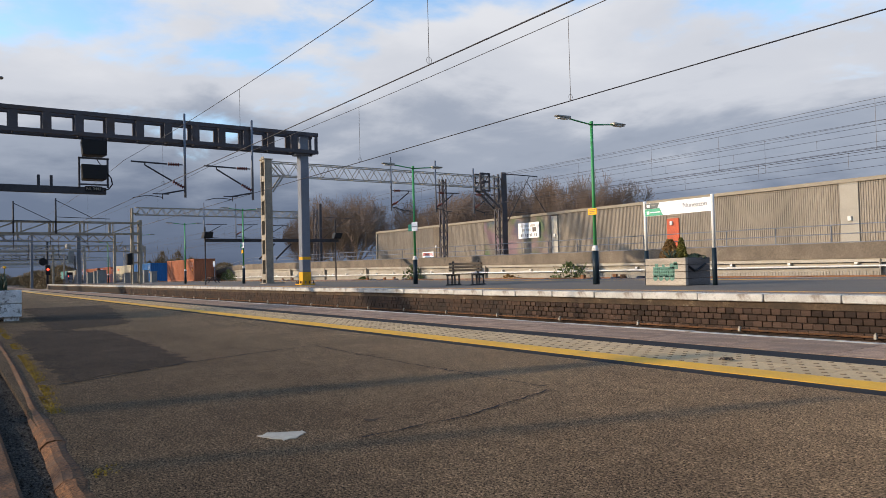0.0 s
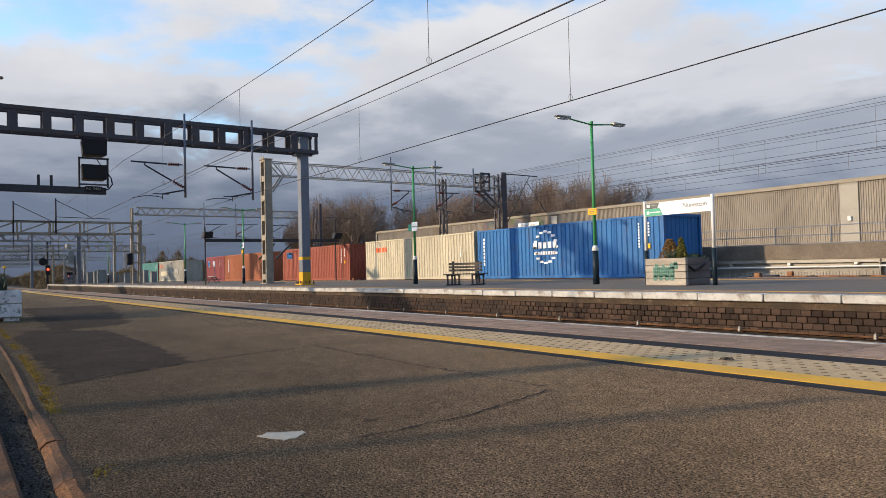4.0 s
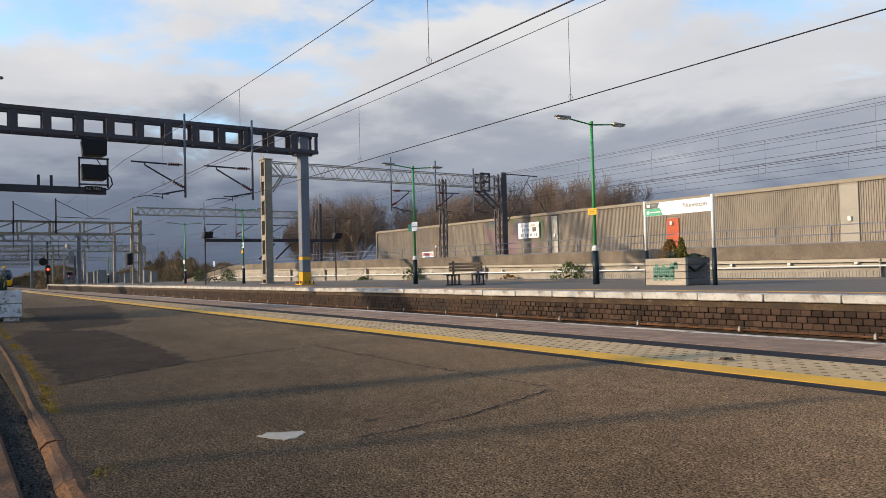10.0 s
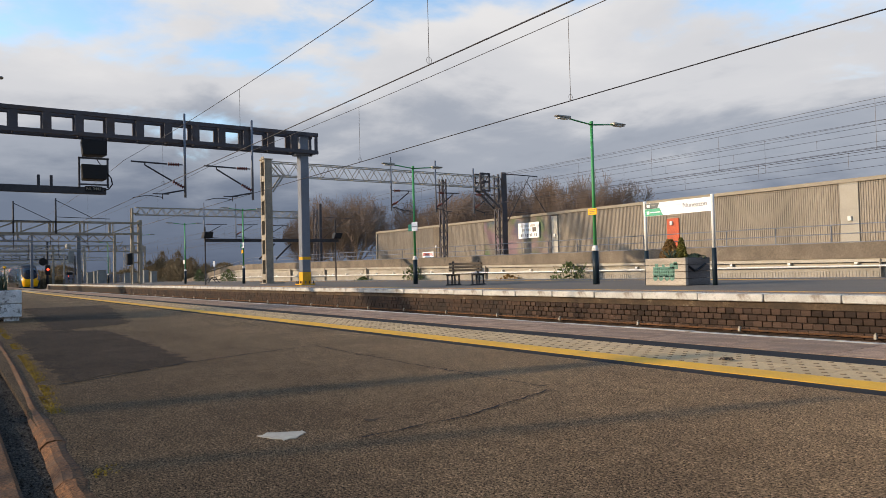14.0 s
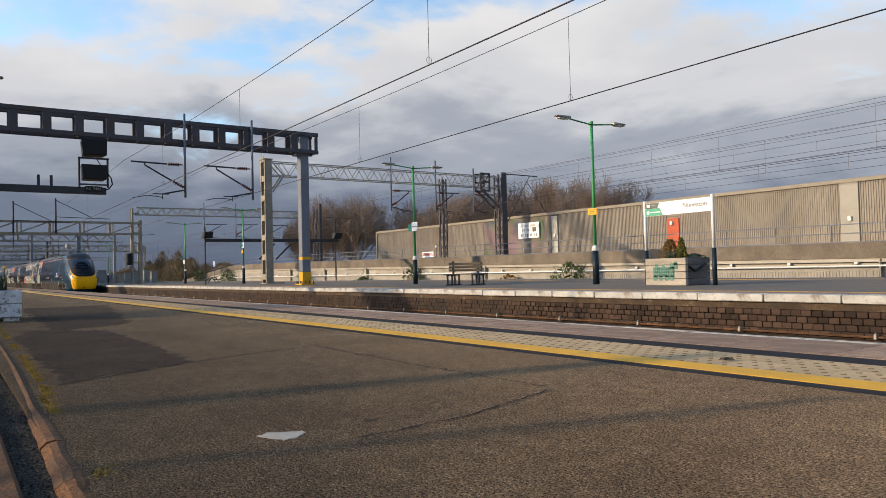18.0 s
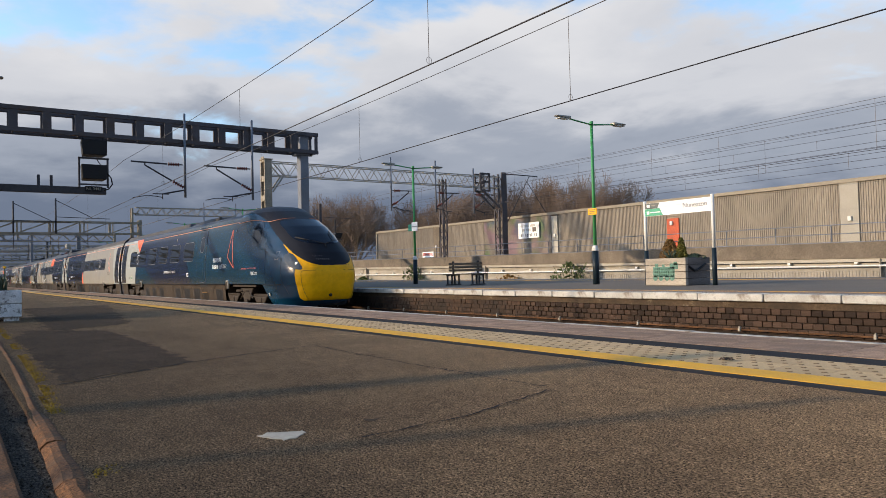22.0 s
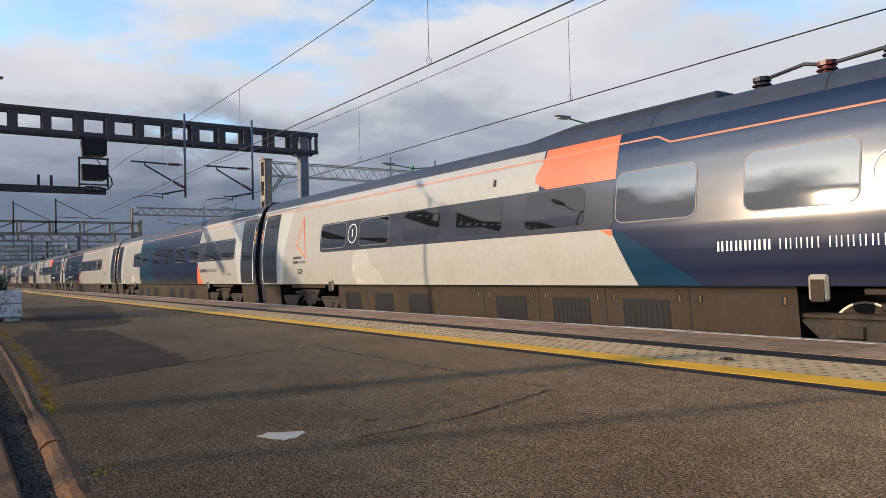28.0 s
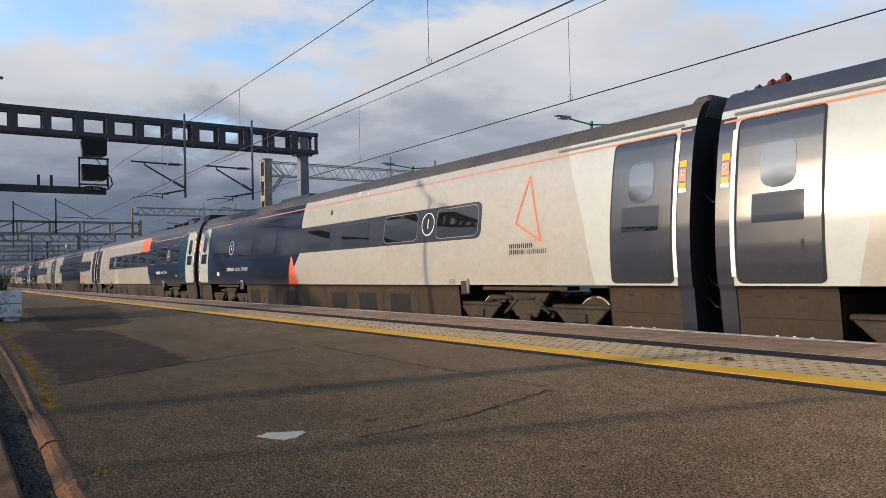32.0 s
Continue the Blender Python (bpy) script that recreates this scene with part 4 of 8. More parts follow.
def build_gantry_truss():
    X = -41.7
    g = thing("portal_gantry", (X, 15.86, ZI), "weathered lattice portal gantry over the island tracks", "gantry")
    o = Vector((X, 15.86, ZI))

    def rel(bm):
        for v in bm.verts:
            v.co -= o
        return bm

    bm = B()
    # left leg: two channels with batten plates
    for sx in (-0.3, 0.3):
        box(bm, X + sx - 0.06, X + sx + 0.06, 15.78, 16.24, ZI, 7.85)
    part("leg", rel(bm), "steel_weathered", g, "leg of two weathered channels", bevel=0.01)
    for i in range(7):
        z = ZI + 0.25 + i * 1.18
        part("batten_plate", rel(boxed(X - 0.24, X + 0.24, 15.77, 15.81, z, z + 0.34)), "steel_weathered", g)
    part("leg_back", rel(boxed(X - 0.24, X + 0.24, 16.16, 16.2, ZI, 7.8)), "steel_weathered", g)
    part("leg_cap", rel(boxed(X - 0.4, X + 0.4, 15.72, 16.3, 7.85, 7.9)), "steel_weathered", g)
    part("base_plate", rel(boxed(X - 0.45, X + 0.45, 15.68, 16.9, ZI, ZI + 0.06)), "steel_weathered", g)
    bm = B()
    truss(bm, (X, 16.3, 6.92), (X, 34.0, 6.92), 0.82, 0.6, 16, 0.032, 0.058)
    part("beam", rel(bm), "galvanised", g, "lattice cross beam")
    bm = B()
    for sx in (-0.3, 0.3):
        bar(bm, (X + sx, 16.3, 5.9), (X + sx, 17.0, 6.9), 0.09)
        bar(bm, (X + sx, 16.3, 7.7), (X + sx, 17.0, 6.95), 0.06)
    part("knee_brace", rel(bm), "galvanised", g)
    for y, h, m in ((29.0, 5.6, "steel_blue"), (34.1, 6.2, "steel_blue")):
        bm = B()
        lattice_post(bm, (X, y, 1.75), 0.34 if y < 30 else 0.46, h, 10, 0.075, 0.036)
        part("lattice_mast", rel(bm), m, g, "dark lattice mast on the parapet")
        bm = B()
        box(bm, X - 0.7, X + 0.7, y - 0.5, y + 0.5, 1.2, 1.8)
        part("mast_foot", rel(bm), "concrete_pale", g)
    bm = B()
    box(bm, X + 0.25, X + 0.36, 34.15, 34.6, 1.8, 8.1)
    for sx in (-0.34, 0.34):
        for y in (32.15, 32.95):
            box(bm, X + sx - 0.06, X + sx + 0.06, y - 0.06, y + 0.06, 6.6, 7.95)
        for z in (6.66, 7.3, 7.9):
            box(bm, X + sx - 0.03, X + sx + 0.03, 32.15, 32.95, z - 0.07, z + 0.07)
        bar(bm, (X + sx, 32.3, 6.7), (X + sx, 34.0, 5.3), 0.13)
        bar(bm, (X + sx, 32.15, 6.66), (X + sx, 32.95, 7.9), 0.06)
    part("anchor_frame", rel(bm), "steel_blue", g, "dark steel anchor frame")
    for y, s, r in ((24.5, 1, 1.9), (28.1, 1, 2.0), (31.4, 1, 2.0)):
        dropper_post((X + 0.45, y), 8.55 if y < 30 else 8.2, 4.95, s, r, "drop tube with cantilever arms over the island's far tracks", 4.6)
    # arm beyond the last mast
    t = thing("outrigger", (X, 34.6, 7.6), "steel outrigger arm on the end mast", "cantilever", group="overhead line cantilevers")
    bm = B()
    tube(bm, (0, 0, 0.45), (0, 3.4, 0.42), 0.04, n=6)
    tube(bm, (0, 0.2, -3.3), (0, 2.6, 0.4), 0.03, n=6)
    tube(bm, (0, 2.3, 0.0), (0, 4.4, -2.6), 0.03, n=6)
    tube(bm, (0, 0.6, -2.4), (0, 6.4, -2.6), 0.025, n=6)
    part("arm", bm, "steel_dark", t)
    for p, q in (((0, 0.1, -3.4), (0, 0.7, -2.6)), ((0, 0.2, 0.45), (0, 1.0, 0.45))):
        bm = B()
        insulator(bm, p, q)
        part("insulator", bm, "insulator", t)


def far_portal(X, y0, y1, z, kind, tone="galvanised", legs=True, mid=()):
    g = thing("portal_gantry", (X, y0, -0.6), "weathered lattice portal gantry across the far tracks", "gantry", group="far portal gantries")
    o = Vector((X, y0, -0.6))
    bm = B()
    n = max(6, int((y1 - y0) / 1.5))
    if kind == "warren":
        truss(bm, (X, y0, z), (X, y1, z), 0.75, 0.5, n, 0.06, 0.10)
    elif kind == "box":
        for zz in (z, z + 0.9):
            box(bm, X - 0.3, X + 0.3, y0, y1, zz, zz + 0.16)
        for i in range(n + 1):
            y = y0 + (y1 - y0) * i / n
            box(bm, X - 0.28, X + 0.28, y - 0.12, y + 0.12, z + 0.16, z + 0.9)
    else:
        for sx in (-0.3, 0.3):
            for zz in (z, z + 1.0):
                bar(bm, (X + sx, y0, zz), (X + sx, y1, zz), 0.16)
            for i in range(n):
                a, b = y0 + (y1 - y0) * i / n, y0 + (y1 - y0) * (i + 1) / n
                bar(bm, (X + sx, a, z), (X + sx, b, z + 1.0), 0.09)
                bar(bm, (X + sx, b, z), (X + sx, b, z + 1.0), 0.09)
    for v in bm.verts:
        v.co -= o
    part("beam", bm, tone, g)
    for y in ((y0, y1) if legs else ()) + tuple(mid):
        bm = B()
        if kind == "pratt":
            lattice_post(bm, (0, y - y0, 0), 0.55, z + 1.6, 9, 0.11, 0.05)
        else:
            box(bm, -0.14, 0.14, y - y0 - 0.14, y - y0 + 0.14, 0, z + 1.4)
            for s in (-1, 1):
                bar(bm, (0, y - y0, z - 0.9), (0, y - y0 + s * 0.9, z + 0.6), 0.08)
        part("leg", bm, tone, g)
    return g


def build_far_lines():
    X = -70.2
    g = thing("portal_gantry", (X, 14.35, ZI), "weathered portal gantry with two lattice beams on a ladder leg", "gantry")
    o = Vector((X, 14.35, ZI))
    bm = B()
    for sx in (-0.3, 0.3):
        box(bm, X + sx - 0.08, X + sx + 0.08, 14.0, 14.15, ZI, 7.3)
        box(bm, X + sx - 0.08, X + sx + 0.08, 14.6, 14.85, ZI, 6.2)
    for i in range(8):
        box(bm, X - 0.25, X + 0.25, 14.1, 14.7, ZI + 0.9 * i + 0.1, ZI + 0.9 * i + 0.22)
    for v in bm.verts:
        v.co -= o
    part("leg", bm, "steel_weathered", g)
    bm = B()
    for sx in (-0.3, 0.3):
        for z in (4.95, 5.95):
            bar(bm, (X + sx, -14, z), (X + sx, 14.9, z), 0.15)
        for i in range(10):
            a, b = 14.6 - 2.4 * i, 14.6 - 2.4 * (i + 1)
            bar(bm, (X + sx, a, 5.95), (X + sx, b, 4.95), 0.09)
            bar(bm, (X + sx, b, 4.95), (X + sx, b, 5.95), 0.09)
            bar(bm, (X + sx, b + 0.3, 4.95), (X + sx, b + 0.3, 5.95), 0.05)
    for v in bm.verts:
        v.co -= o
    part("beam", bm, "steel_weathered", g)
    bm = B()
    truss(bm, (X, 14.4, 6.72), (X, 31.0, 6.72), 0.66, 0.5, 18, 0.05, 0.08)
    for v in bm.verts:
        v.co -= o
    part("beam", bm, "galvanised", g)
    for y, zt in ((4.7, 7.6), (7.85, 7.95)):
        t = thing("cantilever", (X + 0.5, y, 4.9), "post on the gantry beam with slim cantilever arms", "cantilever", group="overhead line cantilevers")
        bm = B()
        tube(bm, (0, 0, 0), (0, 0, zt - 4.9), 0.07, n=7)
        part("mast", bm, "steel_dark", t)
        bm = B()
        tube(bm, (0, 0, zt - 5.05), (0, 2.9, zt - 6.55), 0.03, n=5)
        tube(bm, (0, 0, zt - 6.5), (0, 4.3, zt - 6.6), 0.03, n=5)
        part("arm", bm, "steel_dark", t)
    for y in (20.5, 23.6, 26.8):
        dropper_post((X + 0.4, y), 8.0, 4.3, 1, 2.2, "drop tube with cantilever arms over the far tracks", 4.2)
    bm = B()
    lattice_post(bm, (X, 32.3, 1.2), 0.34, 6.5, 11, 0.07, 0.035)
    box(bm, X - 0.13, X + 0.13, 32.72, 32.98, 1.2, 8.3)
    bar(bm, (X, 33.1, 6.9), (X, 36.6, 6.8), 0.05)
    bar(bm, (X, 33.1, 4.6), (X, 36.0, 6.8), 0.05)
    solid("lattice_mast", bm, "steel_blue", "dark lattice mast behind the ramp", "mast")
    far_portal(-92, -16, 16.5, 5.3, "warren", "steel_weathered")
    far_portal(-128, -24, 14, 5.5, "warren", "steel_weathered", mid=(6.0,))
    far_portal(-152, -26, 22, 5.5, "warren")
    far_portal(-180, -28, 24, 5.4, "box", "steel_dark")
    far_portal(-215, -30, 30, 5.5, "warren")
    far_portal(-260, -32, 36, 5.6, "warren")
    far_portal(-104, -20, 9.0, 5.9, "box", "post_grey")
    far_portal(-118, -22, 17, 5.2, "warren")
    far_portal(-140, -26, 30, 5.8, "pratt", "steel_weathered")
    far_portal(-165, -28, 20, 5.4, "warren")
    far_portal(-196, -30, 34, 5.6, "warren")
    far_portal(-235, -30, 34, 5.6, "pratt", "steel_weathered")
    far_portal(-285, -36, 40, 5.6, "warren")
    for X in (-92, -118, -140, -165, -196):
        for y in (-9, -3.2, 2.4, 6.2, 9.8, 13.6):
            if abs(y - 9.8) > 4 or X > -150:
                t = thing("cantilever", (X + 0.35, y, 4.4), "distant drop tube and wire arm", "cantilever", group="overhead line cantilevers")
                bm = B()
                tube(bm, (0, 0, 0), (0, 0, 2.9), 0.05, n=5)
                tube(bm, (0, 0, 1.5), (0, -1.9, 1.5), 0.03, n=4)
                tube(bm, (0, 0, 0.6), (0, -1.3, 1.45), 0.03, n=4)
                tube(bm, (0, 0, 0.3), (0, -1.7, -0.1), 0.03, n=4)
                part("mast", bm, "steel_dark", t)
    # second signal arm on the island, with its hoods
    s = thing("signal_bridge", (-47.0, 18.75, ZI), "dark signal arm with two hoods on tall posts", "signal")
    bm = B()
    box(bm, -0.1, 0.1, -4.95, 4.6, 2.76, 2.98)
    bar(bm, (0, -1.3, 1.6), (0, -0.2, 2.65), 0.10)
    bar(bm, (0, 1.0, 2.65), (0, -0.1, 1.6), 0.10)
    part("arm", bm, "steel_dark", s)
    for y, top in ((-4.8, 3.75), (4.5, 4.4)):
        bm = B()
        tube(bm, (0, y - 0.1, 0), (0, y - 0.1, top), 0.05, n=6)
        part("post", bm, "steel_dark", s)
        bm = B()
        for v in box(bm, -0.2, 0.3, y - 0.32, y + 0.26, 3.0, 3.42):
            if v.co.z > 3.2:
                v.co.y += 0.12
            elif v.co.x > 0:
                v.co.y *= 0.99
        part("hood", bm, "black", s, bevel=0.03)


def wire_run(name, y, z_c, x0, x1, label, supports, sys_h=1.78, droppers=()):
    w = thing(name, (0, y, 0), label, "overhead wire", group="overhead wires")
    bm = B()
    line_tube(bm, [(x0, 0, z_c), (x1, 0, z_c)], 0.011, 4)
    part("contact_wire", bm, "wire", w)
    bm = B()
    pts = []
    for a, b in zip(supports, supports[1:]):
        for i in range(12):
            t = i / 12
            pts.append((a + (b - a) * t, 0, z_c + sys_h - 0.36 * 4 * t * (1 - t) * min(1, abs(b - a) / 60)))
    pts.append((supports[-1], 0, z_c + sys_h))
    line_tube(bm, pts, 0.008, 4)
    part("catenary_wire", bm, "wire", w)

    def height(x):
        for (ax, _, az), (bx, _, bz) in zip(pts, pts[1:]):
            if min(ax, bx) <= x <= max(ax, bx):
                return az + (bz - az) * (x - ax) / (bx - ax)
        return z_c + sys_h
    for x in droppers:
        bm = B()
        tube(bm, (x, 0, z_c), (x, 0, height(x)), 0.005, n=4)
        line_tube(bm, [(x, 0.05 * math.sin(a), z_c + 0.07 + 0.06 * math.cos(a)) for a in [k * math.pi / 4 for k in range(9)]], 0.004, 4)
        part("dropper", bm, "wire", w)


def build_wires():
    reach = [-32.5, -70, -104, -140, -180, -230, -285]
    wire_run("overhead_line", 9.8, 4.06, 45, -285, "contact wire hung under a catenary over the near track", [45, 0] + reach, droppers=[0.3, -9.75, -18.2, -26, -42, -50, -58, -80, -90])
    wire_run("overhead_line", 6.25, 4.12, 45, -33, "contact wire hung under a catenary above the platform", [45, 2, -32.5], droppers=[-0.5, -9.27, -18.03, -26])
    wire_run("overhead_line", 6.25, 4.12, -33, -104, "contact wire hung under a catenary above the platform", [-32.5, -70, -104], droppers=[-42, -55, -62])
    xs = [30, -5, -41.7, -70, -104, -140]
    for y, z in ((24.8, 4.45), (29.6, 5.2), (33.4, 5.3)):
        wire_run("overhead_line", y, z, 30, -140, "contact and catenary wires over the far tracks", xs, droppers=[-x for x in range(2, 100, 9)])
    # the many thin wires that run beyond the shed
    for y, zs in ((50, (6.98, 7.86, 8.22)), (50.6, (8.66, 9.31)), (51.2, (9.86, 10.15)), (52, (11.5,))):
        t = thing("overhead_line", (0, y, 0), "thin overhead wires above the shed roof", "overhead wire", group="overhead wires")
        for z in zs:
            bm = B()
            line_tube(bm, [(30, 0, z), (-260, 0, z)], 0.014, 4)
            part("wire", bm, "wire", t)
        for k in range(16):
            x = -24 - 6.5 * k - (y - 50) * 4
            bm = B()
            tube(bm, (x, 0, zs[0]), (x, 0, zs[-1] + 0.01), 0.010, n=4)
            part("dropper", bm, "wire", t)
    for x in (30, -260):
        bm = B()
        lattice_post(bm, (x, 51, -0.95), 2.6, 12.6, 12, 0.14, 0.07)
        solid("lattice_mast", bm, "steel_weathered", "tall lattice mast carrying wires beyond the shed", "mast")
    # unseen beams and post added behind the camera to cast two platform shadows
    g = thing("signal_gantry", (-10.37, -4.4, 0.0), "unseen beams added to cast two shadow bands on the platform", "canopy frame")
    for p, q, w, h in (((-0.05, -0.95, 3.4), (-2.86, -14.15, 3.4), 0.06, 0.28), ((2.65, -1.0, 3.0), (-1.45, -14.0, 3.0), 0.05, 0.15)):
        bm = B()
        bar(bm, p, q, w, h)
        part("chord", bm, "steel_blue", g)
    part("post", boxed(-3.0, -2.8, -14.35, -14.05, 0, 3.5), "post_grey", g)


build_gantry_box()
build_gantry_truss()
build_far_lines()
build_wires()


# ---- island furniture ----
LAMP_Y = 15.95


def lamp_column(at, label, height=4.78, heads=2, group="lamp columns"):
    lamp = thing("lamp_column", at, label, "street lamp", group=group)
    bm = B()
    tube(bm, (0, 0, 0), (0, 0, 1.0), 0.098, 0.088, n=14)
    part("base_tube", bm, "lamp_base", lamp, "thick dark blue-green base")
    bm = B()
    tube(bm, (0, 0, 1.0), (0, 0, 1.06), 0.105, n=14)
    tube(bm, (0, 0, 1.06), (0, 0, 1.16), 0.102, 0.056, n=14)
    part("collar", bm, "white_paint", lamp, "white conical collar")
    bm = B()
    tube(bm, (0, 0, 1.12), (0, 0, height), 0.052, 0.045, n=12)
    tube(bm, (0, 0, height - 0.02), (0, 0, height + 0.1), 0.056, n=12)
    part("pole", bm, "lamp_green", lamp, "bright green pole")
    for s in ((-1, 1) if heads == 2 else (1,)):
        bm = B()
        tube(bm, (0, 0, height + 0.0), (0, s * 0.98, height + 0.10), 0.024, n=8)
        part("arm", bm, "lamp_green", lamp)
        bm = B()
        v = box(bm, -0.10, 0.10, 0.0, 0.55, -0.04, 0.05)
        for p in v:
            if p.co.y > 0.3:
                p.co.x *= 0.75
                p.co.z = p.co.z * 0.45 + 0.02
            p.co.y = s * (p.co.y + 0.92)
            p.co.z += height + 0.11
        h = part("lamp_head", bm, "galvanised", lamp, "grey flat lantern head", bevel=0.02)
        bm = B()
        box(bm, -0.09, 0.09, min(s * 1.02, s * 1.38), max(s * 1.02, s * 1.38), height + 0.062, height + 0.075)
        part("lens", bm, "lamp_glass", h)
    return lamp


def plate(parent, name, w, h, at, mat, label="", t=0.02):
    bm = B()
    box(bm, -w / 2, w / 2, -t / 2, t / 2, -h / 2, h / 2)
    return part(name, bm, mat, parent, label, at=at)


def build_lamps():
    xs = (-15.04, -25.05, -35.4, -45.8, -59.6, -76.0, -93.0)
    for i, x in enumerate(xs):
        if x == -35.4:
            continue
        lamp = lamp_column((x, LAMP_Y, ZI), "green platform lamp with two lantern heads and dark base")
        if i == 0:
            s = plate(lamp, "notice", 0.34, 0.19, (0.0, -0.07, 2.17), "sign_yellow", "orange-yellow notice plate")
            for k in range(3):
                part("lettering_bar", boxed(-0.13, 0.13 - 0.03 * k, -0.013, -0.0105, 0.045 - 0.05 * k, 0.06 - 0.05 * k), "lettering", s)
        if i in (1, 3):
            z = 2.36 if i == 1 else 2.5
            s = plate(lamp, "station_plate", 0.42, 0.36, (0.14, -0.08, z), "sign_white", "small white station name plate")
            letters("name", "Nuneaton", 0.085, "lettering", s, Matrix.Translation((0, -0.013, 0.0)) @ Euler((radians(90), 0, 0)).to_matrix().to_4x4(), depth=0.001)
            plate(lamp, "green_plate", 0.30, 0.28, (-0.22, -0.06, z - 0.03), "sign_green", "small green sign")
            if i == 3:
                plate(lamp, "notice", 0.34, 0.22, (0.0, -0.07, z - 0.42), "sign_yellow", "orange-yellow notice plate")
    # lamp beside the camera, only its head reaches into view
    n = lamp_column((-17.45, -0.45, 0.0), "green platform lamp with lantern heads near the planter", 5.02)
    return n


def build_station_sign():
    s = thing("station_sign", (-11.7, 15.45, ZI), "white station name board with green corner on two posts", "station sign")
    for x in (-1.03, 1.03):
        bm = B()
        tube(bm, (x, 0, 0), (x, 0, 0.92), 0.058, n=12)
        p = part("post_base", bm, "lamp_base", s, "dark post base")
        bm = B()
        tube(bm, (x, 0, 0.92), (x, 0, 2.24), 0.042, n=12)
        part("post", bm, "white_paint", s, "white tubular post")
    b = plate(s, "board", 2.02, 0.345, (0, -0.02, 2.0), "sign_white", "white board", 0.03)
    bm = B()
    slab = [(-1.0, -0.168), (-0.42, -0.168), (-0.52, 0.02), (-1.0, 0.02)]
    bm.faces.new([bm.verts.new((x, -0.019, z)) for x, z in slab])
    part("green_corner", bm, "sign_green", b)
    bm = B()
    bm.faces.new([bm.verts.new((x, -0.019, z)) for x, z in [(-1.0, 0.024), (-0.60, 0.024), (-0.52, 0.168), (-1.0, 0.168)]])
    part("grey_corner", bm, "sign_grey", b)
    for x0, x1, z0, z1, m in ((-0.94, -0.84, 0.06, 0.13, "lettering_white"), (-0.80, -0.66, 0.09, 0.11, "panel_grey"), (-0.94, -0.86, -0.12, -0.04, "lettering_white"), (-0.82, -0.5, -0.09, -0.065, "lettering_white")):
        part("emblem", boxed(x0, x1, -0.022, -0.019, z0, z1), m, b)
    letters("name", "Nuneaton", 0.178, "lettering", b, Matrix.Translation((0.55, -0.018, 0.02)) @ Euler((radians(90), 0, 0)).to_matrix().to_4x4(), "dark grey station name", 0.002)


def leafy(bm, at, size, n, seed, leaf=0.05, spiky=False, slim=0.35, rise=0.4):
    rnd = random.Random(seed)
    for _ in range(n):
        a, u, r = rnd.uniform(0, 6.283), rnd.random(), rnd.random() ** 0.5
        x = at[0] + size[0] * r * math.cos(a) * (1 - 0.8 * u if spiky else math.sin(math.pi * (0.15 + 0.8 * u)))
        y = at[1] + size[1] * r * math.sin(a) * (1 - 0.8 * u if spiky else math.sin(math.pi * (0.15 + 0.8 * u)))
        z = at[2] + size[2] * u
        s = leaf * rnd.uniform(0.5, 1.4)
        d = Vector((rnd.gauss(0, 1), rnd.gauss(0, 1), rnd.gauss(rise, 1))).normalized()
        e = d.orthogonal().normalized() * (s * slim)
        c = Vector((x, y, z))
        bm.faces.new([bm.verts.new(c - d * s * 0.5), bm.verts.new(c + e), bm.verts.new(c + d * s * 0.6), bm.verts.new(c - e)])


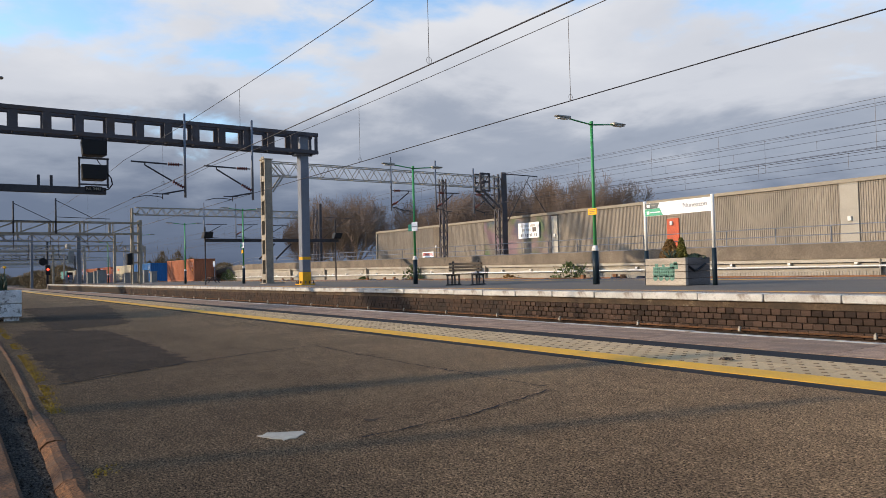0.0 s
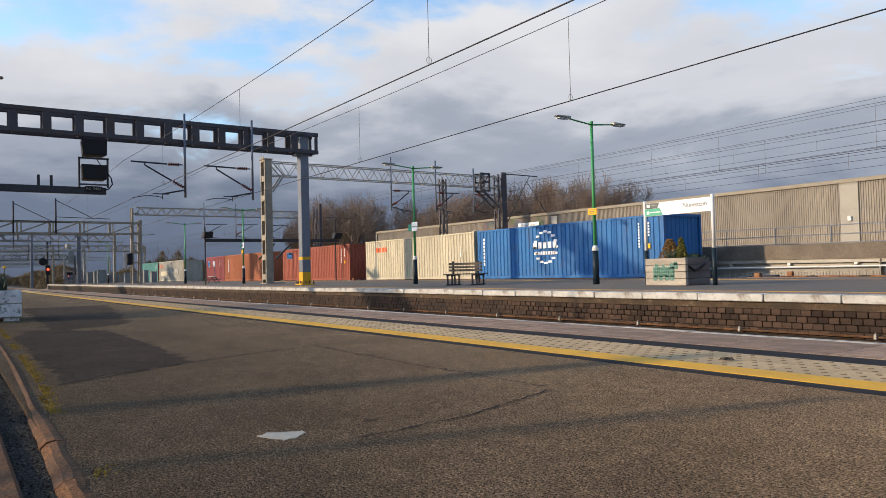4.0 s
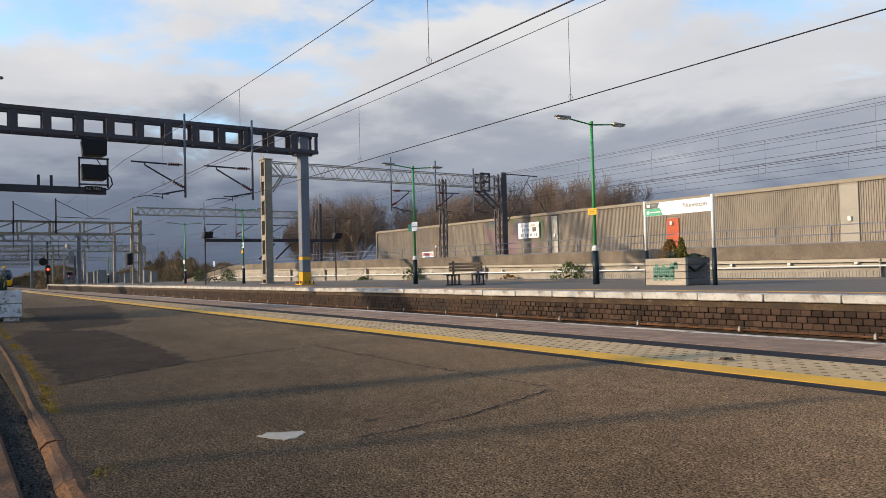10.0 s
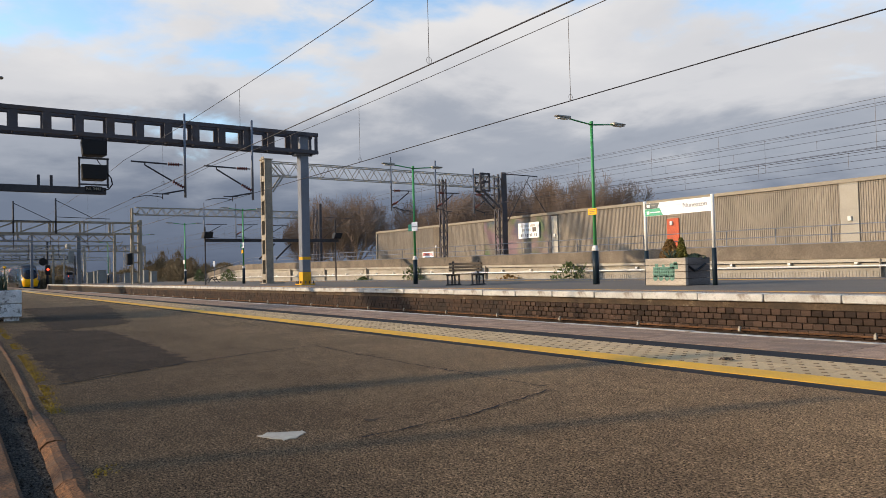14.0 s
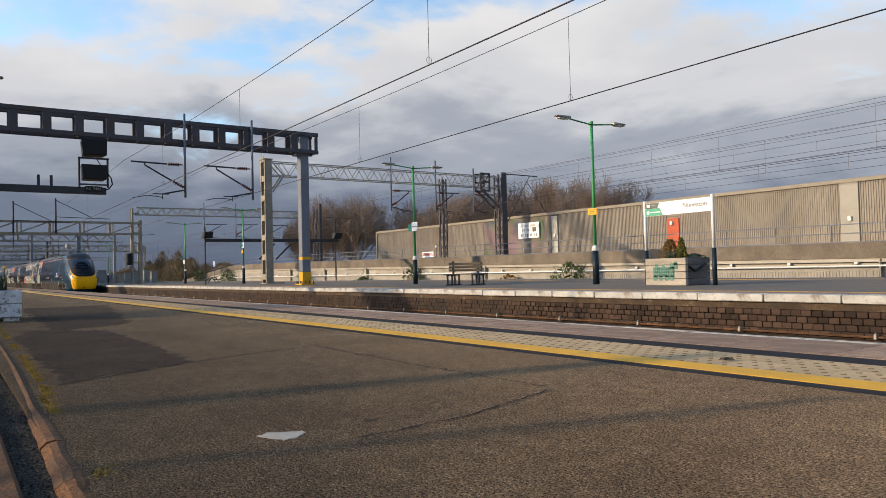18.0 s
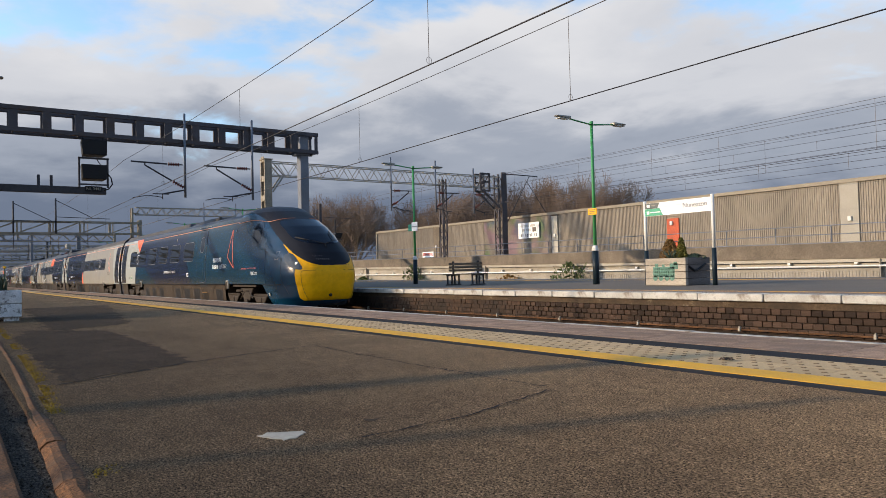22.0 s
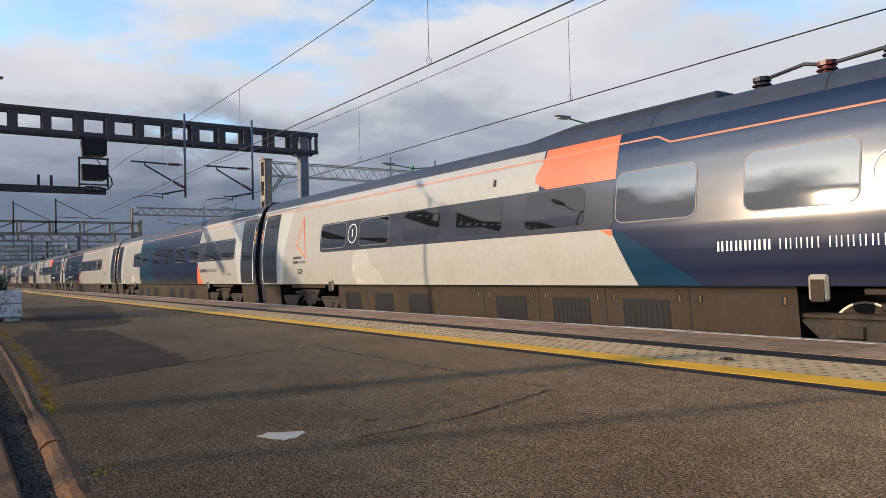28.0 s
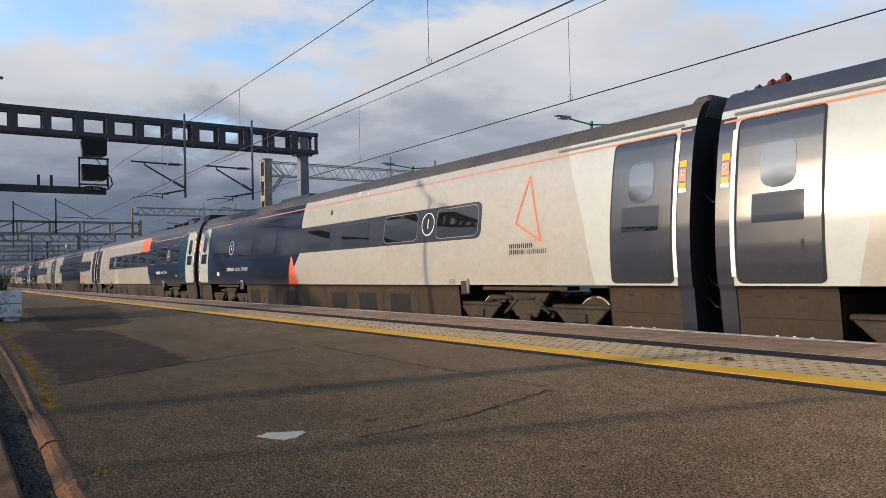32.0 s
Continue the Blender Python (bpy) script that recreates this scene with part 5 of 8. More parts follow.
def build_planter_wood():
    p = thing("timber_planter", (-11.88, 15.6, ZI), "weathered timber planter with a painted green engine", "planter")
    L, D, H = 1.25, 1.0, 0.70
    for i in range(4):
        z = 0.175 * i
        bm = B()
        box(bm, -L / 2, L / 2, -D / 2, -D / 2 + 0.1, z + 0.004, z + 0.171)
        part("board", bm, "timber_pale", p, at=(random.uniform(-0.01, 0.01), 0, 0), bevel=0.008)
        bm = B()
        box(bm, L / 2 - 0.1, L / 2, -D / 2 + 0.1, D / 2, z + 0.004, z + 0.171)
        # right side lies away from the sun; its shade is in the darker colour
        part("board", bm, "timber_end", p, "side board in a shade-darkened timber tone", bevel=0.008)
        bm = B()
        box(bm, -L / 2, -L / 2 + 0.1, -D / 2 + 0.1, D / 2, z + 0.004, z + 0.171)
        part("board", bm, "timber_pale", p)
    part("back", boxed(-L / 2, L / 2 - 0.1, D / 2 - 0.1, D / 2, 0, H), "timber_end", p)
    part("soil", boxed(-L / 2 + 0.1, L / 2 - 0.1, -D / 2 + 0.1, D / 2 - 0.1, 0.2, H - 0.06), "soil", p)
    y = -D / 2 - 0.005
    M["green_mosaic"] = material("green_mosaic", (0.085, 0.185, 0.145), 0.6, vary=0.4, scale=14, fine=40, bump=0.2)
    e = part("painted_engine", boxed(-0.36, 0.30, y, y + 0.01, 0.22, 0.48), "green_mosaic", p, "green engine silhouette made of small pieces")
    for x0, x1, z0, z1 in ((0.16, 0.40, 0.42, 0.56), (-0.30, -0.20, 0.48, 0.56), (-0.08, 0.0, 0.48, 0.54), (0.28, 0.38, 0.52, 0.60)):
        part("detail", boxed(x0, x1, y, y + 0.01, z0, z1), "green_mosaic", e)
    for x in (-0.30, -0.12, 0.06, 0.22):
        bm = B()
        tube(bm, (x, y, 0.19), (x, y + 0.01, 0.19), 0.07, n=12)
        part("wheel", bm, "green_mosaic", e)
    bm = B()
    for i in range(9):
        for j in range(3):
            bar(bm, (-0.33 + 0.07 * i, y - 0.004, 0.27 + 0.08 * j), (-0.29 + 0.07 * i, y - 0.004, 0.27 + 0.08 * j), 0.03)
    part("beads", bm, "green_mosaic", e)["kind"] = "stuff"
    bm = B()
    line_tube(bm, [(L / 2 + 0.012, -0.38, 0.48), (L / 2 + 0.012, -0.15, 0.36), (L / 2 + 0.012, 0.02, 0.40), (L / 2 + 0.012, 0.15, 0.46), (L / 2 + 0.012, 0.3, 0.53)], 0.03)
    part("painted_bird", bm, "black", p, "dark flat bird shape")
    for x, y0, w, h, m, nm in ((-0.20, 0.0, 0.36, 0.56, "leaf_autumn", "russet conifer"), (0.22, -0.1, 0.19, 0.58, "leaf_gold", "small golden-green conifer"), (0.42, 0.15, 0.30, 0.16, "leaf_blue", "low grey-green shrub")):
        bm = B()
        leafy(bm, (0, 0, 0), (w, w, h), 1500 if h > 0.3 else 420, int(w * 100), 0.05, h > 0.3)
        tube(bm, (0, 0, -0.05), (0, 0, h * 0.7), 0.015, 0.004, n=5)
        solid("shrub", bm, m, nm + " growing in the timber planter", "shrub", at=(-11.88 + x, 15.6 + y0, ZI + H - 0.07))
    bm = B()
    for i in range(40):
        a, r = random.uniform(0, 6.28), random.uniform(0.1, 0.26)
        bar(bm, (0, 0, 0), (math.cos(a) * r, math.sin(a) * r, random.uniform(0.14, 0.3)), 0.012)
    solid("grass_tuft", bm, "leaf_blue", "spiky tuft of leaves in the timber planter", "plant", at=(-11.75, 15.22, ZI + H - 0.08))


def build_benches():
    def bench(at, turn, label):
        b = thing("bench", at, label, "bench", group="platform benches")
        b.rotation_euler = (0, 0, radians(turn))
        for s in (-1, 1):
            for k in range(3):
                bm = B()
                box(bm, -0.8, 0.8, min(s * (0.14 + 0.15 * k), s * (0.26 + 0.15 * k)), max(s * (0.14 + 0.15 * k), s * (0.26 + 0.15 * k)), 0.43, 0.47)
                part("seat_slat", bm, "wood_bench", b)
            for k in range(3):
                bm = B()
                y = s * (0.07 - 0.012 * k)
                box(bm, -0.8, 0.8, y - 0.015, y + 0.015, 0.56 + 0.13 * k, 0.65 + 0.13 * k)
                part("back_slat", bm, "wood_bench", b)
        for x in (-0.62, 0.62):
            bm = B()
            box(bm, x - 0.03, x + 0.03, -0.62, 0.62, 0.0, 0.05)
            for y in (-0.5, -0.12, 0.12, 0.5):
                box(bm, x - 0.03, x + 0.03, y - 0.03, y + 0.03, 0.05, 0.43)
            box(bm, x - 0.03, x + 0.03, -0.56, 0.56, 0.39, 0.43)
            box(bm, x - 0.03, x + 0.03, -0.04, 0.04, 0.43, 0.98)
            part("leg_frame", bm, "steel_dark", b, "dark metal frame")
        return b
    small = bench((-20.3, 15.0, ZI), 24, "dark-framed wooden bench with back-to-back slatted seats")
    small.scale = (0.8, 0.8, 0.86)
    b = thing("bench", (-55.7, 16.9, ZI), "low dark wooden picnic bench", "bench", group="platform benches")
    b.scale = (0.7, 0.7, 0.62)
    part("tabletop", boxed(-0.8, 0.8, -0.3, 0.3, 0.68, 0.74), "wood_bench", b)
    for s in (-0.62, 0.62):
        part("seat", boxed(-0.8, 0.8, s - 0.13, s + 0.13, 0.42, 0.47), "wood_bench", b)
    for x in (-0.6, 0.6):
        bm = B()
        bar(bm, (x, -0.65, 0), (x, -0.2, 0.7), 0.07)
        bar(bm, (x, 0.65, 0), (x, 0.2, 0.7), 0.07)
        bar(bm, (x, -0.7, 0.4), (x, 0.7, 0.4), 0.07)
        part("leg", bm, "steel_dark", b)


def build_white_planter():
    p = thing("white_planter", (-19.6, 0.55, 0.0), "flaking white timber planter on the platform", "planter")
    for i in range(2):
        bm = B()
        z = 0.08 + 0.31 * i
        box(bm, -0.7, 0.7, -0.9, 0.88, z + 0.006, z + 0.304)
        part("course", bm, "white_timber", p, "flaking white sleeper course", bevel=0.015)
    for x in (-0.5, 0.5):
        for y in (-0.7, 0.68):
            part("foot", boxed(x - 0.14, x + 0.14, y - 0.15, y + 0.15, 0.0, 0.085), "white_timber", p)
    part("soil", boxed(-0.6, 0.6, -0.8, 0.78, 0.6, 0.705), "soil", p)
    rnd = random.Random(3)
    bm = B()
    for i in range(260):
        x, y = rnd.uniform(-0.55, 0.55), rnd.uniform(-0.75, 0.6)
        a, h = rnd.uniform(0, 6.28), rnd.uniform(0.2, 0.5)
        q = (x + math.cos(a) * h * 0.45, y + math.sin(a) * h * 0.45, h)
        w = Vector((-math.sin(a), math.cos(a), 0)) * 0.018
        m = (x + math.cos(a) * h * 0.15, y + math.sin(a) * h * 0.15, h * 0.65)
        v = [bm.verts.new(c) for c in (Vector((x, y, 0)) - w, Vector((x, y, 0)) + w, Vector(m) + w, Vector(m) - w)]
        bm.faces.new(v)
        bm.faces.new([v[3], v[2], bm.verts.new(q)])
    solid("leaf_clump", bm, "leaf_blue", "spiky dark green leaves in the white planter", "plant", at=(-19.6, 0.55, 0.69))
    for x, y, h in ((-19.1, 0.72, 0.55), (-19.3, 1.12, 0.5), (-19.7, 0.35, 0.5)):
        f = thing("daffodil", (x, y, 0.69), "single yellow flower on a green stem", "flower", group="flowers in the white planter")
        bm = B()
        tube(bm, (0, 0, 0), (0, 0, h), 0.008, n=5)
        part("stem", bm, "leaf", f)
        bm = B()
        for k in range(6):
            a = k * math.pi / 3
            c = Vector((0, 0, h))
            bm.faces.new([bm.verts.new(c), bm.verts.new(c + Vector((math.cos(a - 0.4) * 0.05, math.sin(a - 0.4) * 0.05, 0.03))), bm.verts.new(c + Vector((math.cos(a) * 0.085, math.sin(a) * 0.085, 0.01))), bm.verts.new(c + Vector((math.cos(a + 0.4) * 0.05, math.sin(a + 0.4) * 0.05, 0.03)))])
        tube(bm, (0, 0, h), (0, 0, h + 0.06), 0.02, 0.035, n=8)
        part("bloom", bm, "flower", f)


# ---- trees and scrub ----
def bare_tree(seed, height, wide=0.36):
    """A winter tree: limbs fan up out of a short trunk and end together in a rounded crown of fine twigs."""
    rnd = random.Random(seed)
    t = thing("bare_tree", (0, 0, 0), "bare winter tree with a rounded crown of fine twigs", "tree", group="trees behind the shed")
    wood, fine = B(), B()
    mid, rise = height * 0.54, height * 0.46

    def room(p, d):
        """How far a twig may grow from p along d before it leaves the crown."""
        k = 0.0
        while k < height * 0.6:
            q = p + d * (k + 0.3)
            if (q.x ** 2 + q.y ** 2) / (wide * height) ** 2 + ((q.z - mid) / rise) ** 2 > 1.0:
                break
            k += 0.3
        return k

    def turned(d, bend, up):
        a = rnd.uniform(0, 6.283)
        side = d.orthogonal().normalized()
        side = side * math.cos(a) + d.cross(side) * math.sin(a)
        return (d + side * bend + Vector((0, 0, up))).normalized()

    def limb(p, d, length, r, depth):
        bm, steps = (wood, 4) if depth == 0 else (fine, 3 if depth == 1 else 2)
        for k in range(steps):
            q = p + d * (length / steps)
            r2 = max(r * (1 - 0.8 / steps), 0.016)
            tube(bm, p, q, max(r, 0.016), r2, n=5 if depth == 0 else 3)
            if depth < 3:
                for _ in range((3, 3, 2)[depth]):
                    e = turned(d, rnd.uniform(0.35, 0.95), 0.18)
                    at = p.lerp(q, rnd.random())
                    most = (0.34, 0.17, 0.09)[depth] * height * rnd.uniform(0.6, 1.1)
                    if k or depth:
                        limb(at, e, max(0.25, min(most, room(at, e) * rnd.uniform(0.3, 1.25))), max(r * 0.45, 0.012), depth + 1)
            p, d, r = q, turned(d, 0.13, 0.10), r2

    fork = height * rnd.uniform(0.14, 0.2)
    r = height * 0.014
    tube(wood, Vector((0, 0, 0)), Vector((0, 0, fork)), r * 1.2, r, n=7)
    count = 9
    for k in range(count):
        a = 2 * math.pi * (k + rnd.uniform(-0.25, 0.25)) / count
        lean = 0.06 if k == 0 else rnd.uniform(0.2, 1.25)
        d = Vector((math.cos(a) * lean, math.sin(a) * lean, 1)).normalized()
        p = Vector((0, 0, fork * rnd.uniform(0.75, 1.0)))
        limb(p, d, (room(Vector((0, 0, height * 0.25)), d) + height * 0.06) * rnd.uniform(0.72, 1.0), r * 0.5, 0)
    part("trunk", wood, "bark", t)
    part("crown", fine, "twig", t, "crown of fine bare twigs")
    return t


def bush(name, at, size, n, seed, mat, label, leaf=0.12):
    bm = B()
    leafy(bm, (0, 0, 0), size, n, seed, leaf)
    rnd = random.Random(seed)
    for _ in range(14):
        a = rnd.uniform(0, 6.28)
        bar(bm, (0, 0, 0), (size[0] * 0.9 * math.cos(a), size[1] * 0.9 * math.sin(a), size[2] * rnd.uniform(0.5, 1.05)), 0.02)
    return solid(name, bm, mat, label, "bush", at=at)


def build_plants():
    kinds = [bare_tree(11, 15, 0.40), bare_tree(12, 15, 0.34), bare_tree(13, 15, 0.44)]
    places = [(-178, 80, 18, 2), (-168, 76, 21, 0), (-159, 78, 22.5, 1), (-152, 80, 22, 2), (-163, 86, 22, 0), (-132, 82, 17, 1), (-124, 80, 17.5, 0), (-117, 79, 17.5, 1), (-110, 80, 18, 2),
              (-104, 77, 17, 0), (-97, 78, 17.5, 2), (-91, 76, 17, 1), (-84, 75, 17, 0), (-78, 76, 16.5, 1), (-72.5, 75, 16, 2), (-69, 79, 14.5, 0), (-108, 92, 18, 2), (-88, 92, 18, 0),
              (-120, 90, 18, 0), (-98, 90, 18.5, 1)]
    for i, (x, y, h, k) in enumerate(places):
        m = Matrix.Translation((x, y, -0.95)) @ Matrix.Rotation(i * 1.7, 4, "Z") @ Matrix.Scale(h / 15, 4)
        if i < 3:
            o = kinds[i]
            o.matrix_basis = m
        else:
            c = copy_thing(kinds[k], pose(0, 0, 0))
            c.matrix_basis = m
    for x, z, sx, sz, n, lab in ((-27.3, -0.55, 1.4, 1.7, 340, "leafy green bush growing at the wall's foot"), (-42.6, -0.55, 1.4, 1.9, 330, "thin green bush growing at the wall's foot"),
                                 (-49.9, -0.55, 1.4, 1.1, 500, "low green bush growing at the wall's foot"), (-32.2, -0.55, 1.3, 1.1, 300, "sparse dry bush growing at the wall's foot"),
                                 (-82.5, -0.55, 2.8, 2.2, 800, "rounded bush beside the ramp wall"), (-94.0, -0.55, 2.0, 2.4, 900, "brown-green bush beside the ramp")):
        bush("bush", (x, 26.9, z), (sx, 0.5, sz), n, int(-x), "leaf" if n > 310 else "leaf_autumn", lab, 0.14)
    bm = B()
    for i, (x, y, sx, sy, sz) in enumerate(((-152, 36, 9, 5, 5.4), (-140, 34, 9, 5, 7.2), (-128, 34, 8, 5, 7.0), (-118, 33, 6, 4, 4.5), (-165, 33, 10, 5, 4.5))):
        for k in range(26):
            a, r = random.uniform(0, 6.28), random.random() ** 0.5
            h = sz * random.uniform(0.55, 1.0) * (1.05 - 0.5 * r)
            c = (x + sx * r * math.cos(a), y + sy * r * math.sin(a), -0.9)
            leafy(bm, c, (2.0, 1.7, h), 900, 400 + 30 * i + k, 0.75, False, 0.035, 1.2)
            for _ in range(9):
                b = random.uniform(0, 6.28)
                bar(bm, c, (c[0] + math.cos(b) * 1.3, c[1] + math.sin(b) * 1.3, h * random.uniform(0.6, 1.12)), 0.03)
    tagged(new("thicket", mesh_of("thicket", bm, "scrub")), "brown-green winter thicket behind the platform end", "thicket", kind="stuff")
    bm = B()
    rnd = random.Random(9)
    for i in range(46):
        x, y = -rnd.uniform(190, 330), rnd.uniform(-45, 75)
        leafy(bm, (x, y, -0.9), (9, 7, rnd.uniform(3.0, 5.6)), 2200, 60 + i, 1.2, False, 0.06, 0.8)
    for i in range(16):
        leafy(bm, (-rnd.uniform(118, 175), rnd.uniform(13.5, 26), -0.9), (4, 3, rnd.uniform(1.2, 2.8)), 900, 160 + i, 0.26)
    tagged(new("scrub", mesh_of("scrub", bm, "scrub")), "distant scrub and low trees along the line", "scrub", kind="stuff")
    bm = B()
    leafy(bm, (-260, 200, -0.9), (240, 60, 9), 26000, 5, 2.2)
    tagged(new("far_trees", mesh_of("far_trees", bm, "scrub")), "far dark tree line on the horizon", "tree line", kind="stuff")


# ---- lineside at the platform end ----
def build_lineside():
    s = thing("colour_light_signal", (-118.5, 12.2, -0.6), "colour light signal showing red on a dark post", "signal")
    bm = B()
    tube(bm, (0, 0, 0), (0, 0, 7.2), 0.16, n=8)
    part("post", bm, "steel_dark", s)
    bm = B()
    tube(bm, (0.1, -0.55, 4.2), (0.25, -0.55, 4.2), 0.55, n=18)
    part("route_board", bm, "black", s, "round black backboard")
    part("head", boxed(0.0, 0.45, -0.30, 0.36, 2.3, 3.7), "black", s, bevel=0.05)
    bm = B()
    tube(bm, (0.45, 0.05, 3.1), (0.5, 0.05, 3.1), 0.17, n=14)
    part("red_lamp", bm, "signal_red", s, "lit red lamp")
    s = thing("ground_signal", (-118.0, 15.0, -0.6), "small shunting signal with a red lamp", "signal")
    part("head", boxed(-0.1, 0.3, -0.4, 0.4, 1.4, 2.6), "black", s, bevel=0.05)
    bm = B()
    tube(bm, (0.0, 0, 0), (0.0, 0, 1.4), 0.08, n=6)
    part("post", bm, "steel_dark", s)
    bm = B()
    tube(bm, (0.3, -0.15, 2.0), (0.34, -0.15, 2.0), 0.09, n=10)
    part("red_lamp", bm, "signal_red", s)
    for x, y, w, h in ((-103.5, 16.0, 1.6, 1.4), (-101.5, 16.4, 1.4, 1.5), (-98.9, 16.2, 1.0, 1.6), (-96, 19, 1.4, 1.2), (-99, 20.5, 1.8, 1.2), (-90, 19.5, 0.5, 1.4), (-86.5, 19.6, 0.6, 1.2)):
        c = thing("relay_cabinet", (x, y, ZI), "grey steel relay cabinet near the platform end", "cabinet", group="relay cabinets")
        part("body", boxed(-0.35, 0.35, -w / 2, w / 2, 0, h), "cabinet", c, bevel=0.02)
        part("roof", boxed(-0.4, 0.4, -w / 2 - 0.05, w / 2 + 0.05, h, h + 0.06), "cabinet", c)
        for k in (-0.25, 0.25):
            part("door", boxed(0.35, 0.365, k * w - 0.22 * w, k * w + 0.22 * w, 0.1, h - 0.1), "cabinet", c)
    p = thing("camera_mast", (-99.5, 13.7, ZI), "blue steel post with white equipment boxes", "post")
    part("post", boxed(-0.2, 0.2, -0.2, 0.2, 0, 5.9), "paint_post", p)
    part("box", boxed(-0.3, 0.5, -1.2, -0.55, 2.7, 4.1), "cabinet", p, bevel=0.05)
    part("box", boxed(-0.3, 0.4, -1.45, -0.85, 4.4, 5.0), "panel_grey", p, bevel=0.1)
    t = thing("signal", (-69.5, 13.5, ZI), "black signal head on the gantry leg", "signal")
    part("hood", boxed(-0.2, 0.25, -0.05, 0.42, 1.75, 2.75), "black", t, bevel=0.05)
    bm = B()
    bar(bm, (0, 0.2, 2.8), (-0.4, 0.6, 2.8), 0.08)
    part("bracket", bm, "steel_dark", t)
    # signs near the ramp
    for x, y, z in ((-62.5, 19.2, 0.0), (-96, 25.6, 0.9)):
        q = thing("small_sign", (x, y, ZI), "small white sign on a thin post", "sign")
        bm = B()
        tube(bm, (0, 0, -0.5), (0, 0, 1.5 + z), 0.03, n=6)
        part("post", bm, "post_grey", q)
        plate(q, "board", 0.55, 0.45, (0, -0.05, 1.6 + z), "sign_white")
    # palisade at the platform end
    f = thing("palisade_fence", (-112, 13.5, -0.6), "grey steel palisade fence across the platform end", "fence")
    bm = B()
    box(bm, -0.02, 0.02, 0, 0.09, 0, 2.2)
    pale = mesh_of("pale", bm, "post_grey")
    for i in range(60):
        piece("pale", pale, f, (0.0, 0.16 * i, 0))
    part("rail", boxed(-0.06, -0.02, 0, 9.6, 0.4, 0.48), "post_grey", f)
    part("rail", boxed(-0.06, -0.02, 0, 9.6, 1.8, 1.88), "post_grey", f)


M["paint_post"] = material("paint_post", (0.13, 0.14, 0.155), 0.5, vary=0.15, scale=2, fine=15, bump=0.05)
build_lamps()
build_station_sign()
build_planter_wood()
build_benches()
build_white_planter()
build_plants()
build_lineside()


# ---- express train ----
M["coach_white"] = material("coach_white", (0.335, 0.325, 0.292), 0.24, vary=0.07, scale=0.6, fine=8, bump=0.0, coat=0.25, spec=0.3, dirt=(0.25, 0.215, 0.16), dirt_at=(0.50, 0.85), dirt_scale=0.6)
M["coach_bright"] = material("coach_bright", (0.40, 0.42, 0.395), 0.2, vary=0.05, scale=0.6, fine=8, bump=0.0, coat=0.3)
M["coach_patch"] = material("coach_patch", (0.385, 0.372, 0.335), 0.26, vary=0.06, scale=1, fine=8, bump=0.0, coat=0.2)
M["coach_navy"] = material("coach_navy", (0.006, 0.011, 0.033), 0.16, vary=0.12, scale=0.5, fine=6, bump=0.0, spec=0.48)
M["coach_grey"] = material("coach_grey", (0.024, 0.027, 0.038), 0.18, vary=0.1, scale=0.5, fine=6, bump=0.0, spec=0.45)
M["coach_teal"] = material("coach_teal", (0.003, 0.028, 0.057), 0.18, vary=0.12, scale=0.5, fine=6, bump=0.0, spec=0.31)
M["coach_roof"] = material("coach_roof", (0.052, 0.050, 0.050), 0.6, vary=0.3, scale=0.8, fine=8, bump=0.08, dirt=(0.085, 0.070, 0.052), dirt_at=(0.46, 0.70), dirt_scale=0.7)
M["coach_slate"] = material("coach_slate", (0.038, 0.046, 0.066), 0.5, vary=0.18, scale=0.8, fine=8, bump=0.02, dirt=(0.060, 0.055, 0.052), dirt_at=(0.55, 0.8), dirt_scale=0.7)
M["coach_rim"] = material("coach_rim", (0.125, 0.125, 0.13), 0.45, vary=0.1, scale=3, fine=20, bump=0.0, spec=0.3)
M["coach_latch"] = material("coach_latch", (0.16, 0.085, 0.025), 0.6, vary=0.2, scale=5, fine=30, bump=0.0)
M["coach_fairing"] = material("coach_fairing", (0.022, 0.026, 0.036), 0.5, vary=0.2, scale=0.8, fine=8, bump=0.03)
M["coach_orange"] = material("coach_orange", (0.80, 0.135, 0.05), 0.35, vary=0.06, scale=1, fine=8, bump=0.0, coat=0.3)
M["coach_line"] = material("coach_line", (0.50, 0.20, 0.11), 0.35, vary=0.06, scale=1, fine=8, bump=0.0)
M["coach_skirt"] = material("coach_skirt", (0.036, 0.025, 0.016), 0.7, vary=0.25, scale=1.2, fine=12, bump=0.15, dirt=(0.024, 0.017, 0.011), dirt_at=(0.5, 0.75), dirt_scale=1.5)
M["coach_glass"] = material("coach_glass", (0.008, 0.009, 0.011), 0.03, vary=0.05, scale=1, fine=4, bump=0.0, coat=0.0, spec=0.8)
M["screen_glass"] = material("screen_glass", (0.005, 0.009, 0.018), 0.08, vary=0.05, scale=1, fine=4, bump=0.0, coat=0.0, spec=0.2)
M["coach_rubber"] = material("coach_rubber", (0.02, 0.02, 0.022), 0.7, vary=0.2, scale=3, fine=20, bump=0.1)
M["coach_yellow"] = material("coach_yellow", (0.80, 0.385, 0.004), 0.4, vary=0.08, scale=1, fine=8, bump=0.0, dirt=(0.50, 0.27, 0.03), dirt_at=(0.55, 0.85), dirt_scale=1.5, spec=0.12)
M["nose_black"] = material("nose_black", (0.014, 0.014, 0.018), 0.5, vary=0.1, scale=1, fine=8, bump=0.0, spec=0.1)
M["bogie"] = material("bogie", (0.036, 0.027, 0.020), 0.75, vary=0.4, scale=3, fine=20, bump=0.3)
M["wheel_steel"] = material("wheel_steel", (0.30, 0.28, 0.26), 0.4, metal=0.8, vary=0.2, scale=5, fine=30, bump=0.0)
